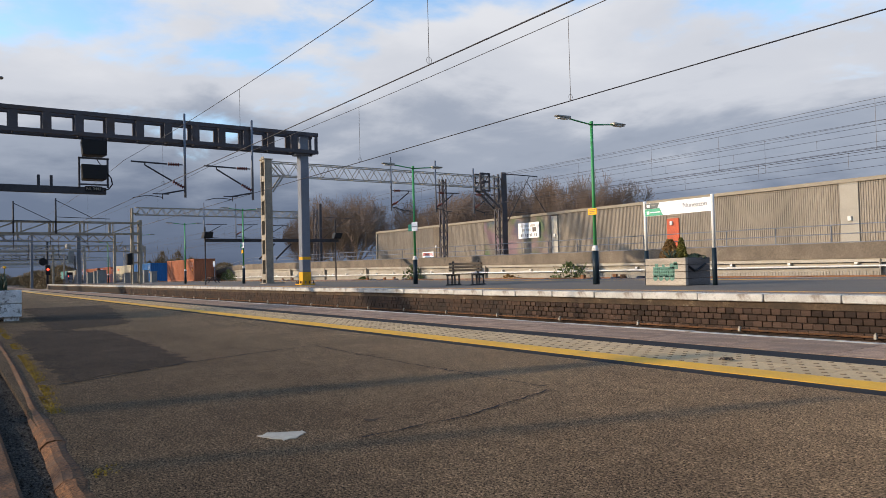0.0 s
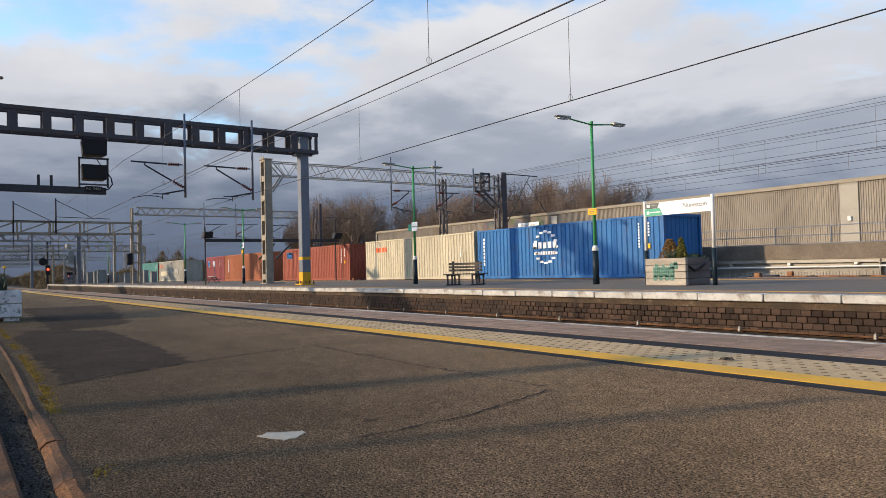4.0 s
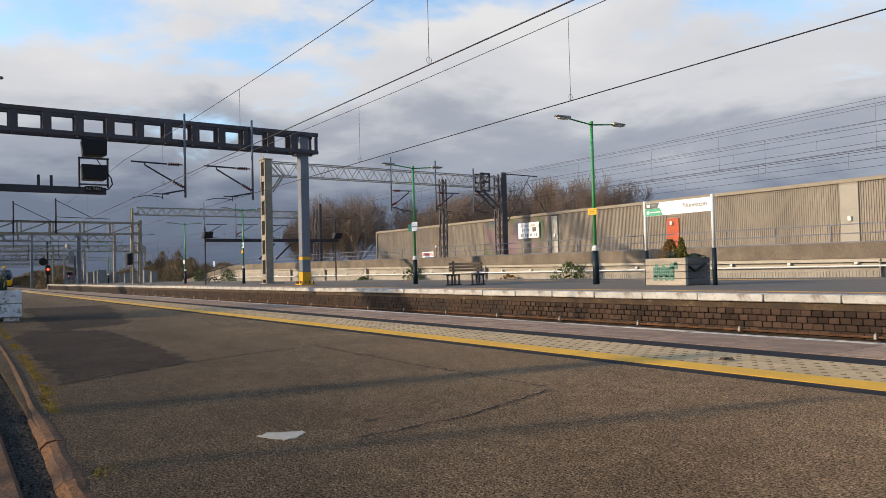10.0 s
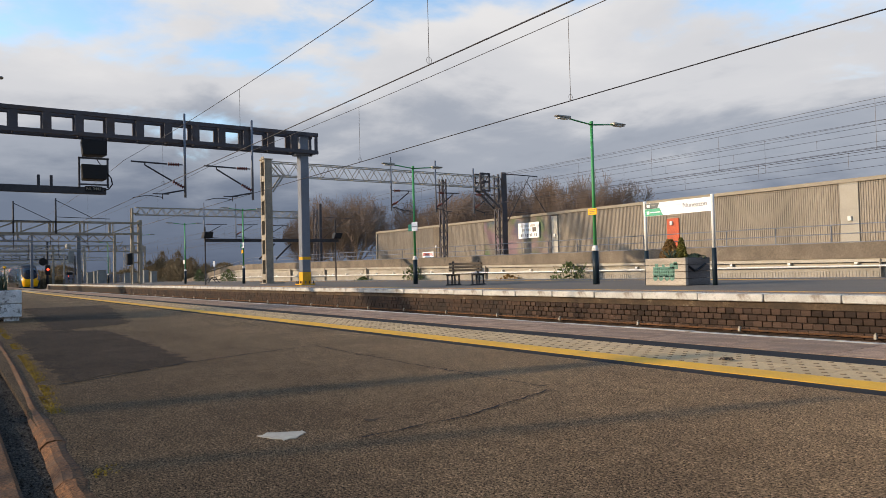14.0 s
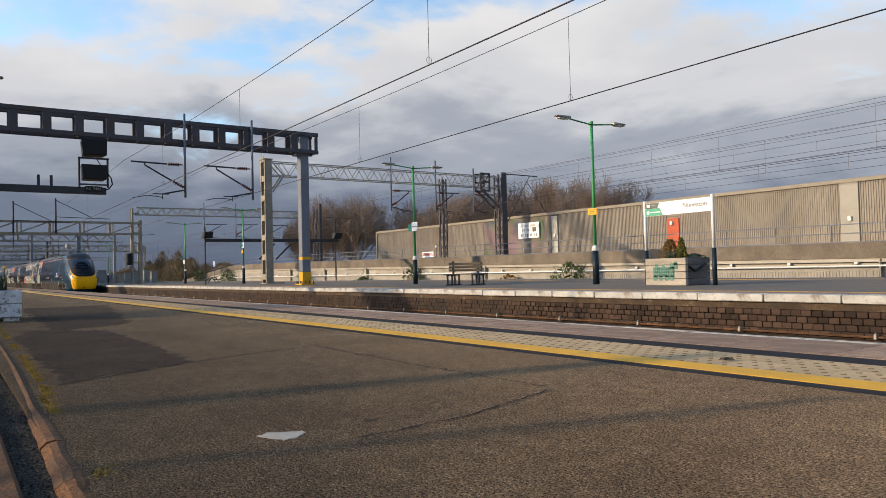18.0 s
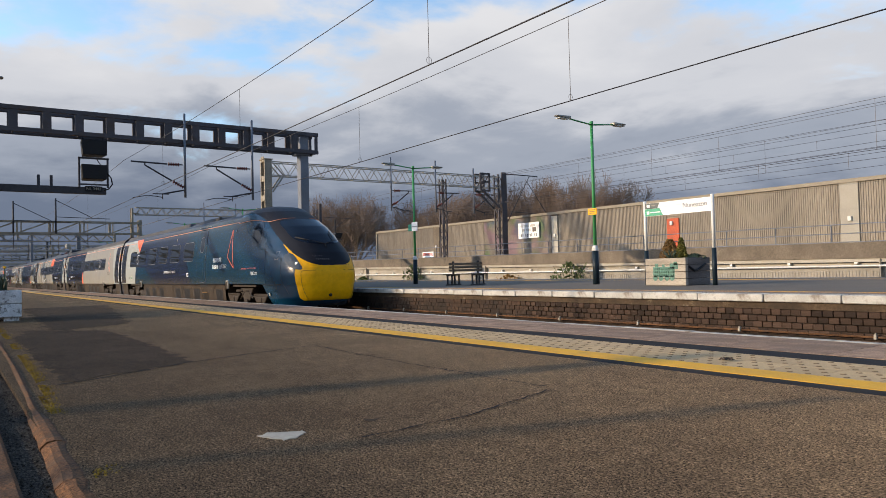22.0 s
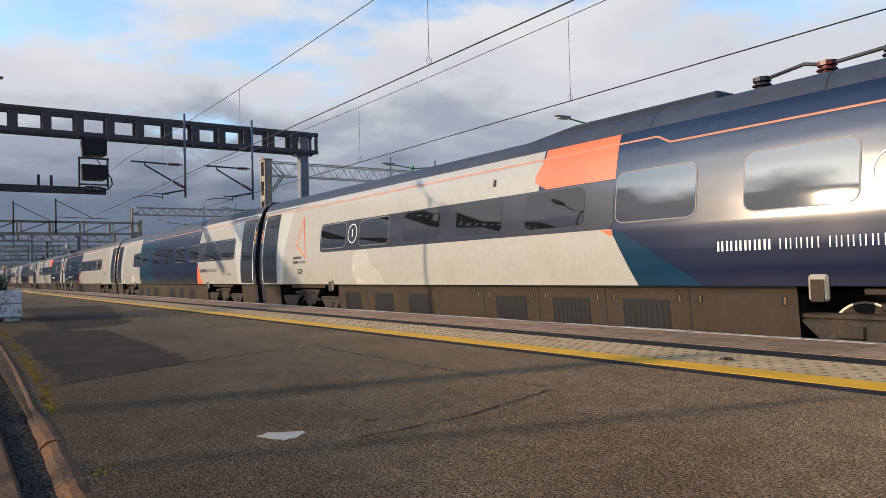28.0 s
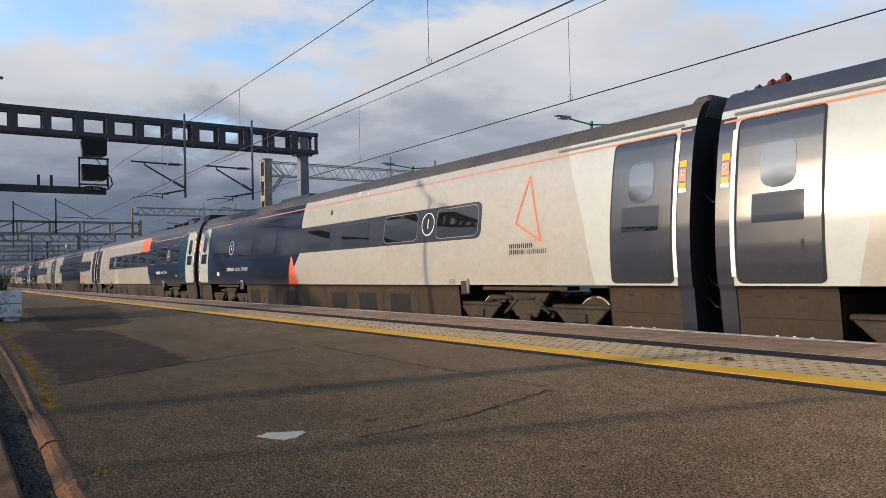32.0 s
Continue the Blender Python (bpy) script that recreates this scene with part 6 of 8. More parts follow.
M["headlight"] = material("headlight", (0.9, 0.9, 0.85), 0.1, vary=0.02, scale=5, fine=20, bump=0.0, glow=((1.0, 0.80, 0.55), 1.0))
M["lens_glass"] = material("lens_glass", (0.016, 0.028, 0.040), 0.3, vary=0.05, scale=5, fine=20, bump=0.0, coat=0.0, spec=0.25)
M["chrome"] = material("chrome", (0.55, 0.54, 0.52), 0.25, metal=1.0, vary=0.05, scale=5, fine=20, bump=0.0)

# half-width of the body by height
PROFILE = ((-0.14, 1.24), (0.55, 1.30), (0.60, 1.335), (0.85, 1.358), (1.10, 1.365), (1.45, 1.355), (1.75, 1.325), (2.10, 1.28), (2.40, 1.235),
           (2.65, 1.185), (2.82, 1.135), (2.92, 1.10), (3.02, 1.05), (3.14, 0.97), (3.22, 0.86), (3.25, 0.50), (3.26, 0.0))


def half_width(z):
    for (z0, w0), (z1, w1) in zip(PROFILE, PROFILE[1:]):
        if z <= z1:
            return w0 + (w1 - w0) * max(0.0, (z - z0)) / (z1 - z0)
    return 0.0


def levels(z0, z1, more=()):
    zs = {round(z0, 4), round(z1, 4)}
    zs |= {round(z, 4) for z, _ in PROFILE if z0 < z < z1}
    zs |= {round(z, 4) for z in more if z0 < z < z1}
    n = max(2, int((z1 - z0) / 0.12))
    zs |= {round(z0 + (z1 - z0) * i / n, 4) for i in range(n)}
    return sorted(zs)


def side_patch(bm, z0, z1, xl, xr, off=0.0, more=(), side=-1):
    """A piece of the body side between two edges given as numbers or as functions of the height."""
    prev = None
    for z in levels(z0, z1, more):
        y = side * (half_width(z) + off)
        a, b = (xl(z) if callable(xl) else xl), (xr(z) if callable(xr) else xr)
        row = [bm.verts.new((a, y, z)), bm.verts.new((max(b, a + 0.001), y, z))]
        if prev:
            f = bm.faces.new([prev[0], prev[1], row[1], row[0]])
            f.smooth = True
        prev = row
    return bm


def round_patch(bm, x0, x1, z0, z1, r, off):
    def inset(z):
        d = max(0.0, r - min(z - z0, z1 - z))
        return r - math.sqrt(max(0.0, r * r - d * d))
    more = [z0 + r * k / 5 for k in range(6)] + [z1 - r * k / 5 for k in range(6)]
    return side_patch(bm, z0, z1, lambda z: x0 + inset(z), lambda z: x1 - inset(z), off, more)


def slope(pts):
    """An edge through points (height, x)."""
    def at(z):
        for (z0, x0), (z1, x1) in zip(pts, pts[1:]):
            if z <= z1:
                return x0 + (x1 - x0) * max(0.0, z - z0) / (z1 - z0)
        return pts[-1][1]
    return at


def outline(bm, pts, w, off):
    """A painted line through points (x, height) on the side."""
    for (x0, z0), (x1, z1) in zip(pts, pts[1:]):
        n = max(1, int(abs(z1 - z0) / 0.2))
        d = Vector((x1 - x0, z1 - z0)).normalized()
        nx, nz = -d.y * w / 2, d.x * w / 2
        prev = None
        for i in range(n + 1):
            t = i / n
            x, z = x0 + (x1 - x0) * t, z0 + (z1 - z0) * t
            row = [bm.verts.new((x + s * nx, -(half_width(z + s * nz) + off), z + s * nz)) for s in (-1, 1)]
            if prev:
                bm.faces.new([prev[0], prev[1], row[1], row[0]])
            prev = row


def on_side(x, z, off=0.008):
    """A pose for flat lettering that lies on the near side."""
    lean = math.atan2(half_width(z - 0.1) - half_width(z + 0.1), 0.2)
    return Matrix.Translation((x, -(half_width(z) + off), z)) @ Euler((radians(90) - lean, 0, 0)).to_matrix().to_4x4()


def class_mark(car, x, z=1.89, r=0.235, mat="lettering_white"):
    bm = B()
    n = 24
    outline(bm, [(x + r * math.cos(2 * math.pi * k / n), z + r * math.sin(2 * math.pi * k / n)) for k in range(n + 1)], 0.022, 0.009)
    bmesh.ops.remove_doubles(bm, verts=bm.verts, dist=0.006)
    part("ring", bm, mat, car)
    letters("numeral", "1", 0.30, mat, car, on_side(x, z, 0.009), depth=0.001)


def logo(car, x, z0=1.36, z1=2.54, s=1.0):
    bm = B()
    k = s * 0.5
    outline(bm, [(x - 0.66 * k, z0 + (z1 - z0) * 0.30), (x - 0.04 * k, z1), (x + 0.70 * k, z0), (x - 0.66 * k, z0 + (z1 - z0) * 0.30)], 0.034 * s, 0.009)
    part("emblem", bm, "coach_orange", car, "orange triangular outline emblem")


def name_bars(car, x0, x1, z, h, mat, words=(6, 4, 5)):
    """Lettering as plain upright strokes, two to a letter, word by word; the first word is heavier."""
    total = sum(words) + 0.6 * (len(words) - 1)
    pitch, x = (x1 - x0) / total, x0
    for k, n in enumerate(words):
        w = pitch * (0.22 if k == 0 else 0.12)
        for i in range(n):
            bm = side_patch(B(), z - h / 2, z + h / 2, x, x + w, 0.007)
            side_patch(bm, z - h / 2, z + h / 2, x + pitch * 0.68 - w, x + pitch * 0.68, 0.007)
            part("lettering_bar", bm, mat, car)
            x += pitch
        x += 0.6 * pitch


def window(car, x0, x1, z0=1.56, z1=2.31, rim=True):
    w = None
    bm = round_patch(B(), x0, x1, z0, z1, 0.13, 0.008)
    w = part("window", bm, "coach_glass", car, "dark tinted window")
    if rim:
        bm = round_patch(B(), x0 - 0.018, x1 + 0.018, z0 - 0.018, z1 + 0.018, 0.145, 0.005)
        part("seal", bm, "coach_rim", w)


def passenger_door(car, x0, x1, mat, end):
    """A plug door with its window, lower light and bright grab edges; end is -1 at the rear, 1 at the front."""
    bm = round_patch(B(), x0, x1, 0.66, 2.76, 0.07, 0.010)
    d = part("door", bm, mat, car, "white plug door" if mat == "coach_bright" else "dark grey plug door")
    bm = round_patch(B(), x0 - 0.03, x1 + 0.03, 0.63, 2.79, 0.08, 0.006)
    part("seal", bm, "coach_rubber", d)
    c = (x0 + x1) / 2
    bm = round_patch(B(), c - 0.23, c + 0.23, 1.83, 2.45, 0.17, 0.014)
    part("window", bm, "coach_glass", d)
    bm = round_patch(B(), c - 0.34, c + 0.34, 1.40, 1.77, 0.02, 0.014)
    part("lower_window", bm, "coach_glass", d)
    bm = side_patch(B(), 1.02, 1.17, c + 0.30, c + 0.335, 0.013)
    part("handle", bm, "black", d)
    e = x1 if end > 0 else x0
    lo, hi = sorted((e + end * 0.035, e + end * 0.10))
    bm = side_patch(B(), 0.72, 2.66, lo, hi, 0.012)
    part("grab_strip", bm, "lettering_white", d, "white edge strip")
    for k, (z, m, h) in enumerate(((2.31, "coach_yellow", 0.09), (2.15, "coach_orange", 0.17), (1.985, "coach_yellow", 0.10), (1.93, "chrome", 0.05))):
        a = e + end * 0.13
        bm = side_patch(B(), z - h / 2, z + h / 2, min(a, a + end * 0.11), max(a, a + end * 0.11), 0.010 + 0.002 * k)
        part("notice", bm, m, car)
    letters("door_letter", "U" if end > 0 else "G", 0.11, "lettering_white", car, on_side(e + end * 0.195, 2.17, 0.02), depth=0.001)


def bogie(car, x, wheels_seen=True):
    """A two-axle bogie whose middle is at x."""
    bm = B()

    def tapered(c, top, foot, s, z0, z1, thick=0.11):
        for v in box(bm, c - top, c + top, s * 1.12 - thick, s * 1.12 + thick, z0, z1):
            if v.co.z < (z0 + z1) / 2:
                v.co.x = c + (v.co.x - c) * foot / top

    for s in (-1, 1):
        for a in (-1.35, 1.35):
            tapered(x + a, 0.62, 0.30, s, -0.10, 0.20)
            tapered(x + a, 0.26, 0.22, s, -0.20, -0.10, 0.13)
            box(bm, x + a - 0.66, x + a + 0.66, s * 1.10 - 0.12, s * 1.10 + 0.12, 0.20, 0.27)
            box(bm, x + a - 0.17, x + a + 0.17, s * 1.24 - 0.02, s * 1.24 + 0.02, -0.02, 0.14)
        tapered(x, 0.62, 0.28, s, 0.02, 0.46, 0.09)
        box(bm, x - 0.75, x + 0.75, s * 1.02 - 0.06, s * 1.02 + 0.06, 0.12, 0.22)
        bar(bm, (x - 0.62, s * 1.2, 0.06), (x - 0.2, s * 1.2, 0.34), 0.06)
        bar(bm, (x + 0.62, s * 1.2, 0.10), (x + 0.2, s * 1.2, 0.30), 0.05)
        box(bm, x - 0.16, x + 0.16, s * 1.20 - 0.05, s * 1.20 + 0.05, -0.12, 0.08)
    box(bm, x - 0.5, x + 0.5, -1.0, 1.0, 0.0, 0.34)
    b = part("bogie_frame", bm, "bogie", car, "dirty brown bogie frame with axle boxes", bevel=0.02)
    for a in (-1.35, 1.35):
        bm = B()
        for s in (-1, 1):
            tube(bm, (x + a, s * 0.70, RAIL + 0.43), (x + a, s * 0.84, RAIL + 0.43), 0.425, 0.43, n=28)
        tube(bm, (x + a, -0.7, RAIL + 0.43), (x + a, 0.7, RAIL + 0.43), 0.09, n=10)
        w = part("wheelset", bm, "bogie", car)
        bm = B()
        n = 28
        for s in (-1,):
            for k in range(n):
                p = [(x + a + r * math.cos(t), s * 0.846, RAIL + 0.43 + r * math.sin(t)) for t in (2 * math.pi * k / n, 2 * math.pi * (k + 1) / n) for r in (0.40, 0.425)]
                bm.faces.new([bm.verts.new(p[i]) for i in (0, 1, 3, 2)])
        part("tread", bm, "wheel_steel", w)
    bm = B()
    c = x + (1.63 if x < 12 else -1.63)
    box(bm, c - 0.12, c + 0.12, -1.385, -1.30, 0.42, 0.74)
    lift = part("lifting_bracket", bm, "panel_grey", car, "small pale lifting bracket", bevel=0.03)
    part("bracket_plate", boxed(c - 0.08, c + 0.08, -1.395, -1.38, 0.42, 0.68), "coach_skirt", lift)
    bm = B()
    box(bm, x - 1.15, x + 1.15, -1.30, -1.0, 0.50, 0.57)
    part("cover_plate", bm, "coach_skirt", car, bevel=0.01)
    bm = B()
    tube(bm, (x - 1.0, -1.2, 0.36), (x - 0.35, -1.2, 0.36), 0.05, n=8)
    tube(bm, (x - 0.35, -1.2, 0.36), (x + 0.25, -1.2, 0.36), 0.03, n=8)
    part("yaw_damper", bm, "bogie", car)
    bm = B()
    line_tube(bm, [(x + 0.3, -1.18, 0.42), (x + 0.55, -1.24, 0.2), (x + 0.9, -1.22, 0.16), (x + 1.1, -1.16, 0.24)], 0.018)
    part("hose", bm, "black", car)


def skirt(car, a, b):
    bm = side_patch(B(), -0.14, 0.595, a, b, -0.01)
    side_patch(bm, -0.14, 0.595, a, b, -0.01, side=1)
    box(bm, a, b, -1.15, 1.15, -0.15, 0.5)
    part("skirt", bm, "coach_skirt", car, "dirty brown equipment skirt")
    n = max(1, round((b - a) / 1.55))
    for i in range(n):
        x0, w = a + (b - a) * i / n, (b - a) / n
        part("panel_gap", side_patch(B(), -0.13, 0.56, x0 - 0.009, x0 + 0.009, -0.006), "black", car)
        if n > 1 and i % 4 != 3:
            g = part("grille", side_patch(B(), -0.13, 0.40, x0 + 0.34, x0 + w - 0.34, -0.007), "black", car, "dark ribbed grille")
            bm = B()
            m = int((w - 0.72) / 0.085)
            for k in range(m):
                c = x0 + 0.37 + (w - 0.74) * k / max(1, m - 1)
                side_patch(bm, -0.12, 0.385, c - 0.011, c + 0.011, -0.005)
            part("slats", bm, "nose_black", g)
        for dx in (0.12, w - 0.22) if n > 1 else ():
            l = part("latch", round_patch(B(), x0 + dx, x0 + dx + 0.09, 0.35, 0.48, 0.03, -0.004), "black", car, "recessed latch")
            part("handle", side_patch(B(), 0.37, 0.46, x0 + dx + 0.05, x0 + dx + 0.072, 0.0), "coach_latch", l)
    if n == 1:
        part("panel_gap", side_patch(B(), 0.185, 0.20, a, b, -0.006), "black", car)
        for c in (a + (b - a) * 0.3, a + (b - a) * 0.7):
            part("slot", side_patch(B(), 0.44, 0.475, c - 0.05, c + 0.05, -0.004), "black", car)
    part("sole_bar", side_patch(B(), 0.565, 0.598, a, b, -0.002), "black", car)


def carriage_base(name, label, length=23.9, front=True, tone="coach_slate", crown=1.0):
    car = thing(name, (0, NEAR_TRACK, 0), label, "train carriage", group="express train")
    a, b = 0.20, length - 0.20
    # roof with its raised fairing
    e = b if front else 20.5
    zs = [2.95] + [z for z, _ in PROFILE if z >= 3.02]
    prof = [(-half_width(z), z) for z in zs] + [(half_width(z), z) for z in zs[::-1][1:]]
    prof = [(y, 2.95 + (z - 2.95) * crown) for y, z in prof]
    bm, prev = B(), None
    for x in (a, e):
        row = [bm.verts.new((x, y, z)) for y, z in prof]
        if prev:
            for k in range(len(prof) - 1):
                bm.faces.new([prev[k], prev[k + 1], row[k + 1], row[k]]).smooth = True
        prev = row
    part("roof", bm, tone, car, "dull grime-brown roof" if tone == "coach_roof" else "slate-blue roof")
    for k in range(1, 9):
        x = a + (e - a) * k / 9
        bm, prev = B(), None
        for y, z in prof:
            row = [bm.verts.new((x + d, y * 1.002, z + 0.004)) for d in (-0.005, 0.005)]
            if prev:
                bm.faces.new([prev[0], prev[1], row[1], row[0]])
            prev = row
        part("roof_seam", bm, "black", car)
    bm = side_patch(B(), 0.60, 2.95, a, b if front else 20.5, 0.0, side=1)
    part("far_side", bm, "coach_white", car)
    # end walls and gangway
    for x, s in ((a, -1),) + (((b, 1),) if front else ()):
        bm = B()
        zz = levels(-0.1, 3.24)
        bm.faces.new([bm.verts.new((x, y, z)) for y, z in [(-half_width(z), z) for z in zz] + [(half_width(z), z) for z in zz[::-1]]])
        part("end_wall", bm, "coach_rubber", car)
        part("gangway", boxed(min(x, x + s * 0.27), max(x, x + s * 0.20), -0.75, 0.75, 0.1, 2.6), "coach_rubber", car, "black bellows gangway")
        for z in (0.45, 0.75, 1.9):
            bm = B()
            line_tube(bm, [(x + s * 0.20 * k / 4, -1.02, z - 0.16 * math.sin(math.pi * k / 8)) for k in range(5)], 0.02)
            part("hose", bm, "black", car)
        bm = side_patch(B(), -0.10, 2.84, min(x, x - s * 0.24), max(x, x - s * 0.24), 0.004)
        part("end_trim", bm, "coach_grey", car)
    return car


def roof_pod(car, a, b, z=3.42, slope_a=1.2, slope_b=0.25, w=0.92, tone="coach_fairing"):
    bm = B()
    v = box(bm, a, b, -w, w, 2.95, z)
    for p in v:
        if p.co.z > 3.2:
            p.co.x += slope_a if p.co.x < (a + b) / 2 else -slope_b
            p.co.y *= 0.80
    part("roof_pod", bm, tone, car, "raised dark roof fairing", bevel=0.03)


def cant_line(car, pts):
    bm = B()
    outline(bm, pts, 0.028, 0.006)
    part("stripe", bm, "coach_line", car, "thin orange stripe")


def side(car, name, mat, xl, xr, z0=0.60, z1=2.95, off=0.0, label=""):
    return part(name, side_patch(B(), z0, z1, xl, xr, off), mat, car, label)


def details(car, spots):
    for x, z, w, h, m in spots:
        part("fitting", side_patch(B(), z - h / 2, z + h / 2, x - w / 2, x + w / 2, 0.012), m, car)


def white_end(car, e, s):
    """The bright wedge and dark door at a white end; e is the end's x, s the way inwards."""
    pts = slope([(0.60, e + s * 1.80), (1.6, e + s * 2.02), (2.82, e + s * 2.5)])
    if s > 0:
        side(car, "end_panel", "coach_bright", e, pts, label="bright white end panel")
    else:
        side(car, "end_panel", "coach_bright", pts, e, label="bright white end panel")
    a, b = sorted((e + s * 0.32, e + s * 1.42))
    passenger_door(car, a, b, "coach_grey", -s)
    lo, hi = sorted((e + s * 0.2, e + s * 2.75))
    part("rain_strip", side_patch(B(), 2.86, 2.90, lo, hi, 0.018), "coach_rim", car)
    for k in range(3):
        c = e + s * (0.75 + 0.22 * k)
        part("step_edge", side_patch(B(), -0.10, -0.02, c - 0.02, c + 0.02, -0.002), "lettering_white", car)
    return pts


def skirts_and_bogies(car, length=23.9):
    for x in (3.82, length - 3.82):
        bogie(car, x)
    skirt(car, 0.32, 1.75)
    skirt(car, 5.75, length - 5.75)
    skirt(car, length - 1.75, length - 0.32)


def car_white_to_navy():
    """White towards the front, navy towards the rear."""
    car = carriage_base("carriage", "white carriage with a navy rear half and orange flash", tone="coach_roof")
    f = white_end(car, 23.70, -1)
    side(car, "side_panel", "coach_white", 10.4, f, 1.47, 2.95)
    side(car, "side_panel", "coach_white", slope([(0.60, 9.55), (1.0, 9.9), (1.47, 10.4)]), f, 0.60, 1.47)
    side(car, "side_panel", "coach_navy", 2.0, 10.4, 1.47, 2.95, label="navy panel")
    side(car, "side_panel", "coach_navy", 2.0, slope([(0.60, 9.55), (1.0, 9.9), (1.47, 10.4)]), 0.60, 1.47)
    side(car, "side_panel", "coach_teal", 0.20, 2.0, label="dark teal end panel")
    side(car, "flash", "coach_orange", slope([(0.60, 9.55), (1.0, 9.62), (1.42, 9.78)]), slope([(0.60, 10.25), (1.0, 10.05), (1.42, 9.86)]), 0.60, 1.42, 0.004, "orange flash")
    part("window_band", round_patch(B(), 9.0, 18.98, 1.50, 2.22, 0.16, 0.003), "coach_grey", car, "dark window band")
    for k in range(5):
        if k != 4:
            window(car, 17.45 - 2.18 * k, 18.87 - 2.18 * k, 1.57, 2.16, k < 2)
    for x in (2.6, 5.0, 7.1):
        window(car, x, x + 1.44, 1.57, 2.2, False)
    class_mark(car, 17.12)
    class_mark(car, 4.3)
    logo(car, 20.33)
    name_bars(car, 19.85, 20.5, 1.30, 0.08, "coach_skirt", (6,))
    name_bars(car, 19.85, 20.85, 1.19, 0.08, "coach_grey", (4, 5))
    name_bars(car, 3.9, 6.1, 1.12, 0.12, "lettering_white")
    passenger_door(car, 0.50, 1.58, "coach_bright", -1)
    cant_line(car, [(0.25, 2.79), (23.65, 2.79)])
    details(car, [(18.0, 0.67, 0.18, 0.1, "cabinet"), (12.3, 2.52, 0.08, 0.13, "black"), (2.9, 0.97, 0.25, 0.13, "lettering_white")])
    skirts_and_bogies(car)
    roof_pod(car, 23.2, 23.72, 3.33, 0.25, 0.02, 0.95, "coach_roof")
    roof_pod(car, 7.0, 10.0, 3.36, 0.4, 0.4, 0.8)
    return car


def car_navy_to_white():
    """Navy towards the front, white towards the rear."""
    car = carriage_base("carriage", "carriage with a navy front half and white rear half")
    r = white_end(car, 0.20, 1)
    side(car, "side_panel", "coach_white", r, slope([(0.60, 15.76), (1.47, 15.25), (1.55, 13.5), (2.82, 13.6)]), label="cream-white side panel")
    side(car, "side_panel", "coach_navy", slope([(0.60, 15.76), (1.47, 15.25), (1.55, 13.5), (2.82, 13.6)]), slope([(0.60, 21.56), (1.6, 20.9), (2.82, 20.9)]), label="navy panel")
    side(car, "side_panel", "coach_teal", slope([(0.60, 21.56), (1.6, 20.9), (2.82, 20.9)]), 23.70, label="dark teal end panel")
    side(car, "teal_wedge", "coach_teal", slope([(0.60, 15.77), (1.45, 15.27)]), slope([(0.60, 16.9), (1.45, 15.4)]), 0.60, 1.45, 0.003)
    side(car, "flash", "coach_orange", slope([(2.25, 13.75), (2.42, 13.4), (2.82, 13.65)]), 15.32, 2.25, 2.95, 0.004, "orange flash")
    side(car, "flash", "coach_orange", slope([(1.36, 15.25), (1.46, 15.05)]), 15.3, 1.36, 1.46, 0.004)
    part("window_band", round_patch(B(), 4.76, 15.3, 1.47, 2.24, 0.16, 0.003), "coach_grey", car, "dark window band")
    for x in (4.84, 7.02, 9.1, 11.15, 13.25):
        window(car, x, x + 1.44, 1.57, 2.2, x < 8)
    for x in (15.36, 17.52, 19.69):
        window(car, x, x + 1.42)
    class_mark(car, 19.32)
    class_mark(car, 6.65)
    logo(car, 3.51)
    name_bars(car, 2.97, 3.55, 1.37, 0.08, "coach_skirt", (6,))
    name_bars(car, 2.97, 3.9, 1.24, 0.08, "coach_grey", (4, 5))
    name_bars(car, 17.13, 19.26, 1.12, 0.13, "lettering_white")
    name_bars(car, 20.62, 20.98, 0.96, 0.08, "panel_grey", (5,))
    passenger_door(car, 22.30, 23.40, "coach_bright", 1)
    cant_line(car, [(0.25, 2.79), (16.05, 2.79), (16.3, 2.67), (21.4, 2.67), (22.0, 2.79), (23.65, 2.79)])
    details(car, [(3.44, 0.97, 0.28, 0.14, "black"), (3.44, 0.97, 0.16, 0.08, "lettering_white"), (12.3, 2.52, 0.08, 0.13, "black"), ])
    skirts_and_bogies(car)
    side(car, "clean_patch", "coach_patch", slope([(0.62, 6.85), (0.9, 6.70), (1.3, 6.72), (1.44, 6.85)]), slope([(0.62, 8.25), (0.95, 8.1), (1.05, 7.65), (1.44, 7.45)]), 0.62, 1.44, 0.003, "paler repainted patch")
    roof_pod(car, 21.5, 23.8, 3.46, 1.2, 0.03)
    roof_pod(car, 10.0, 16.9, 3.37, 4.0, 0.1)
    # insulators and the folded pantograph in the roof well
    for x in (17.3, 18.2, 19.0):
        bm = B()
        rings, prev = [(3.06, 0.08)], None
        for k in range(5):
            rings += [(3.10 + 0.06 * k, 0.08), (3.102 + 0.06 * k, 0.135), (3.125 + 0.06 * k, 0.12), (3.145 + 0.06 * k, 0.08)]
        for h, r in rings + [(3.40, 0.08), (3.402, 0.12), (3.46, 0.12)]:
            row = [bm.verts.new((x + r * math.cos(a * 0.6283), -0.45 + r * math.sin(a * 0.6283), h)) for a in range(10)]
            for a in range(10 if prev else 0):
                bm.faces.new([prev[a], prev[(a + 1) % 10], row[(a + 1) % 10], row[a]])
            prev = row
        bm.faces.new(prev)
        part("roof_insulator", bm, "insulator" if x == 18.2 else "steel_dark", car, "ribbed roof insulator")
    bm = B()
    line_tube(bm, [(17.3, -0.45, 3.42), (17.9, -0.45, 3.5), (18.2, -0.45, 3.42), (19.0, -0.45, 3.46), (19.6, -0.3, 3.5), (20.4, -0.1, 3.46)], 0.025, 6)
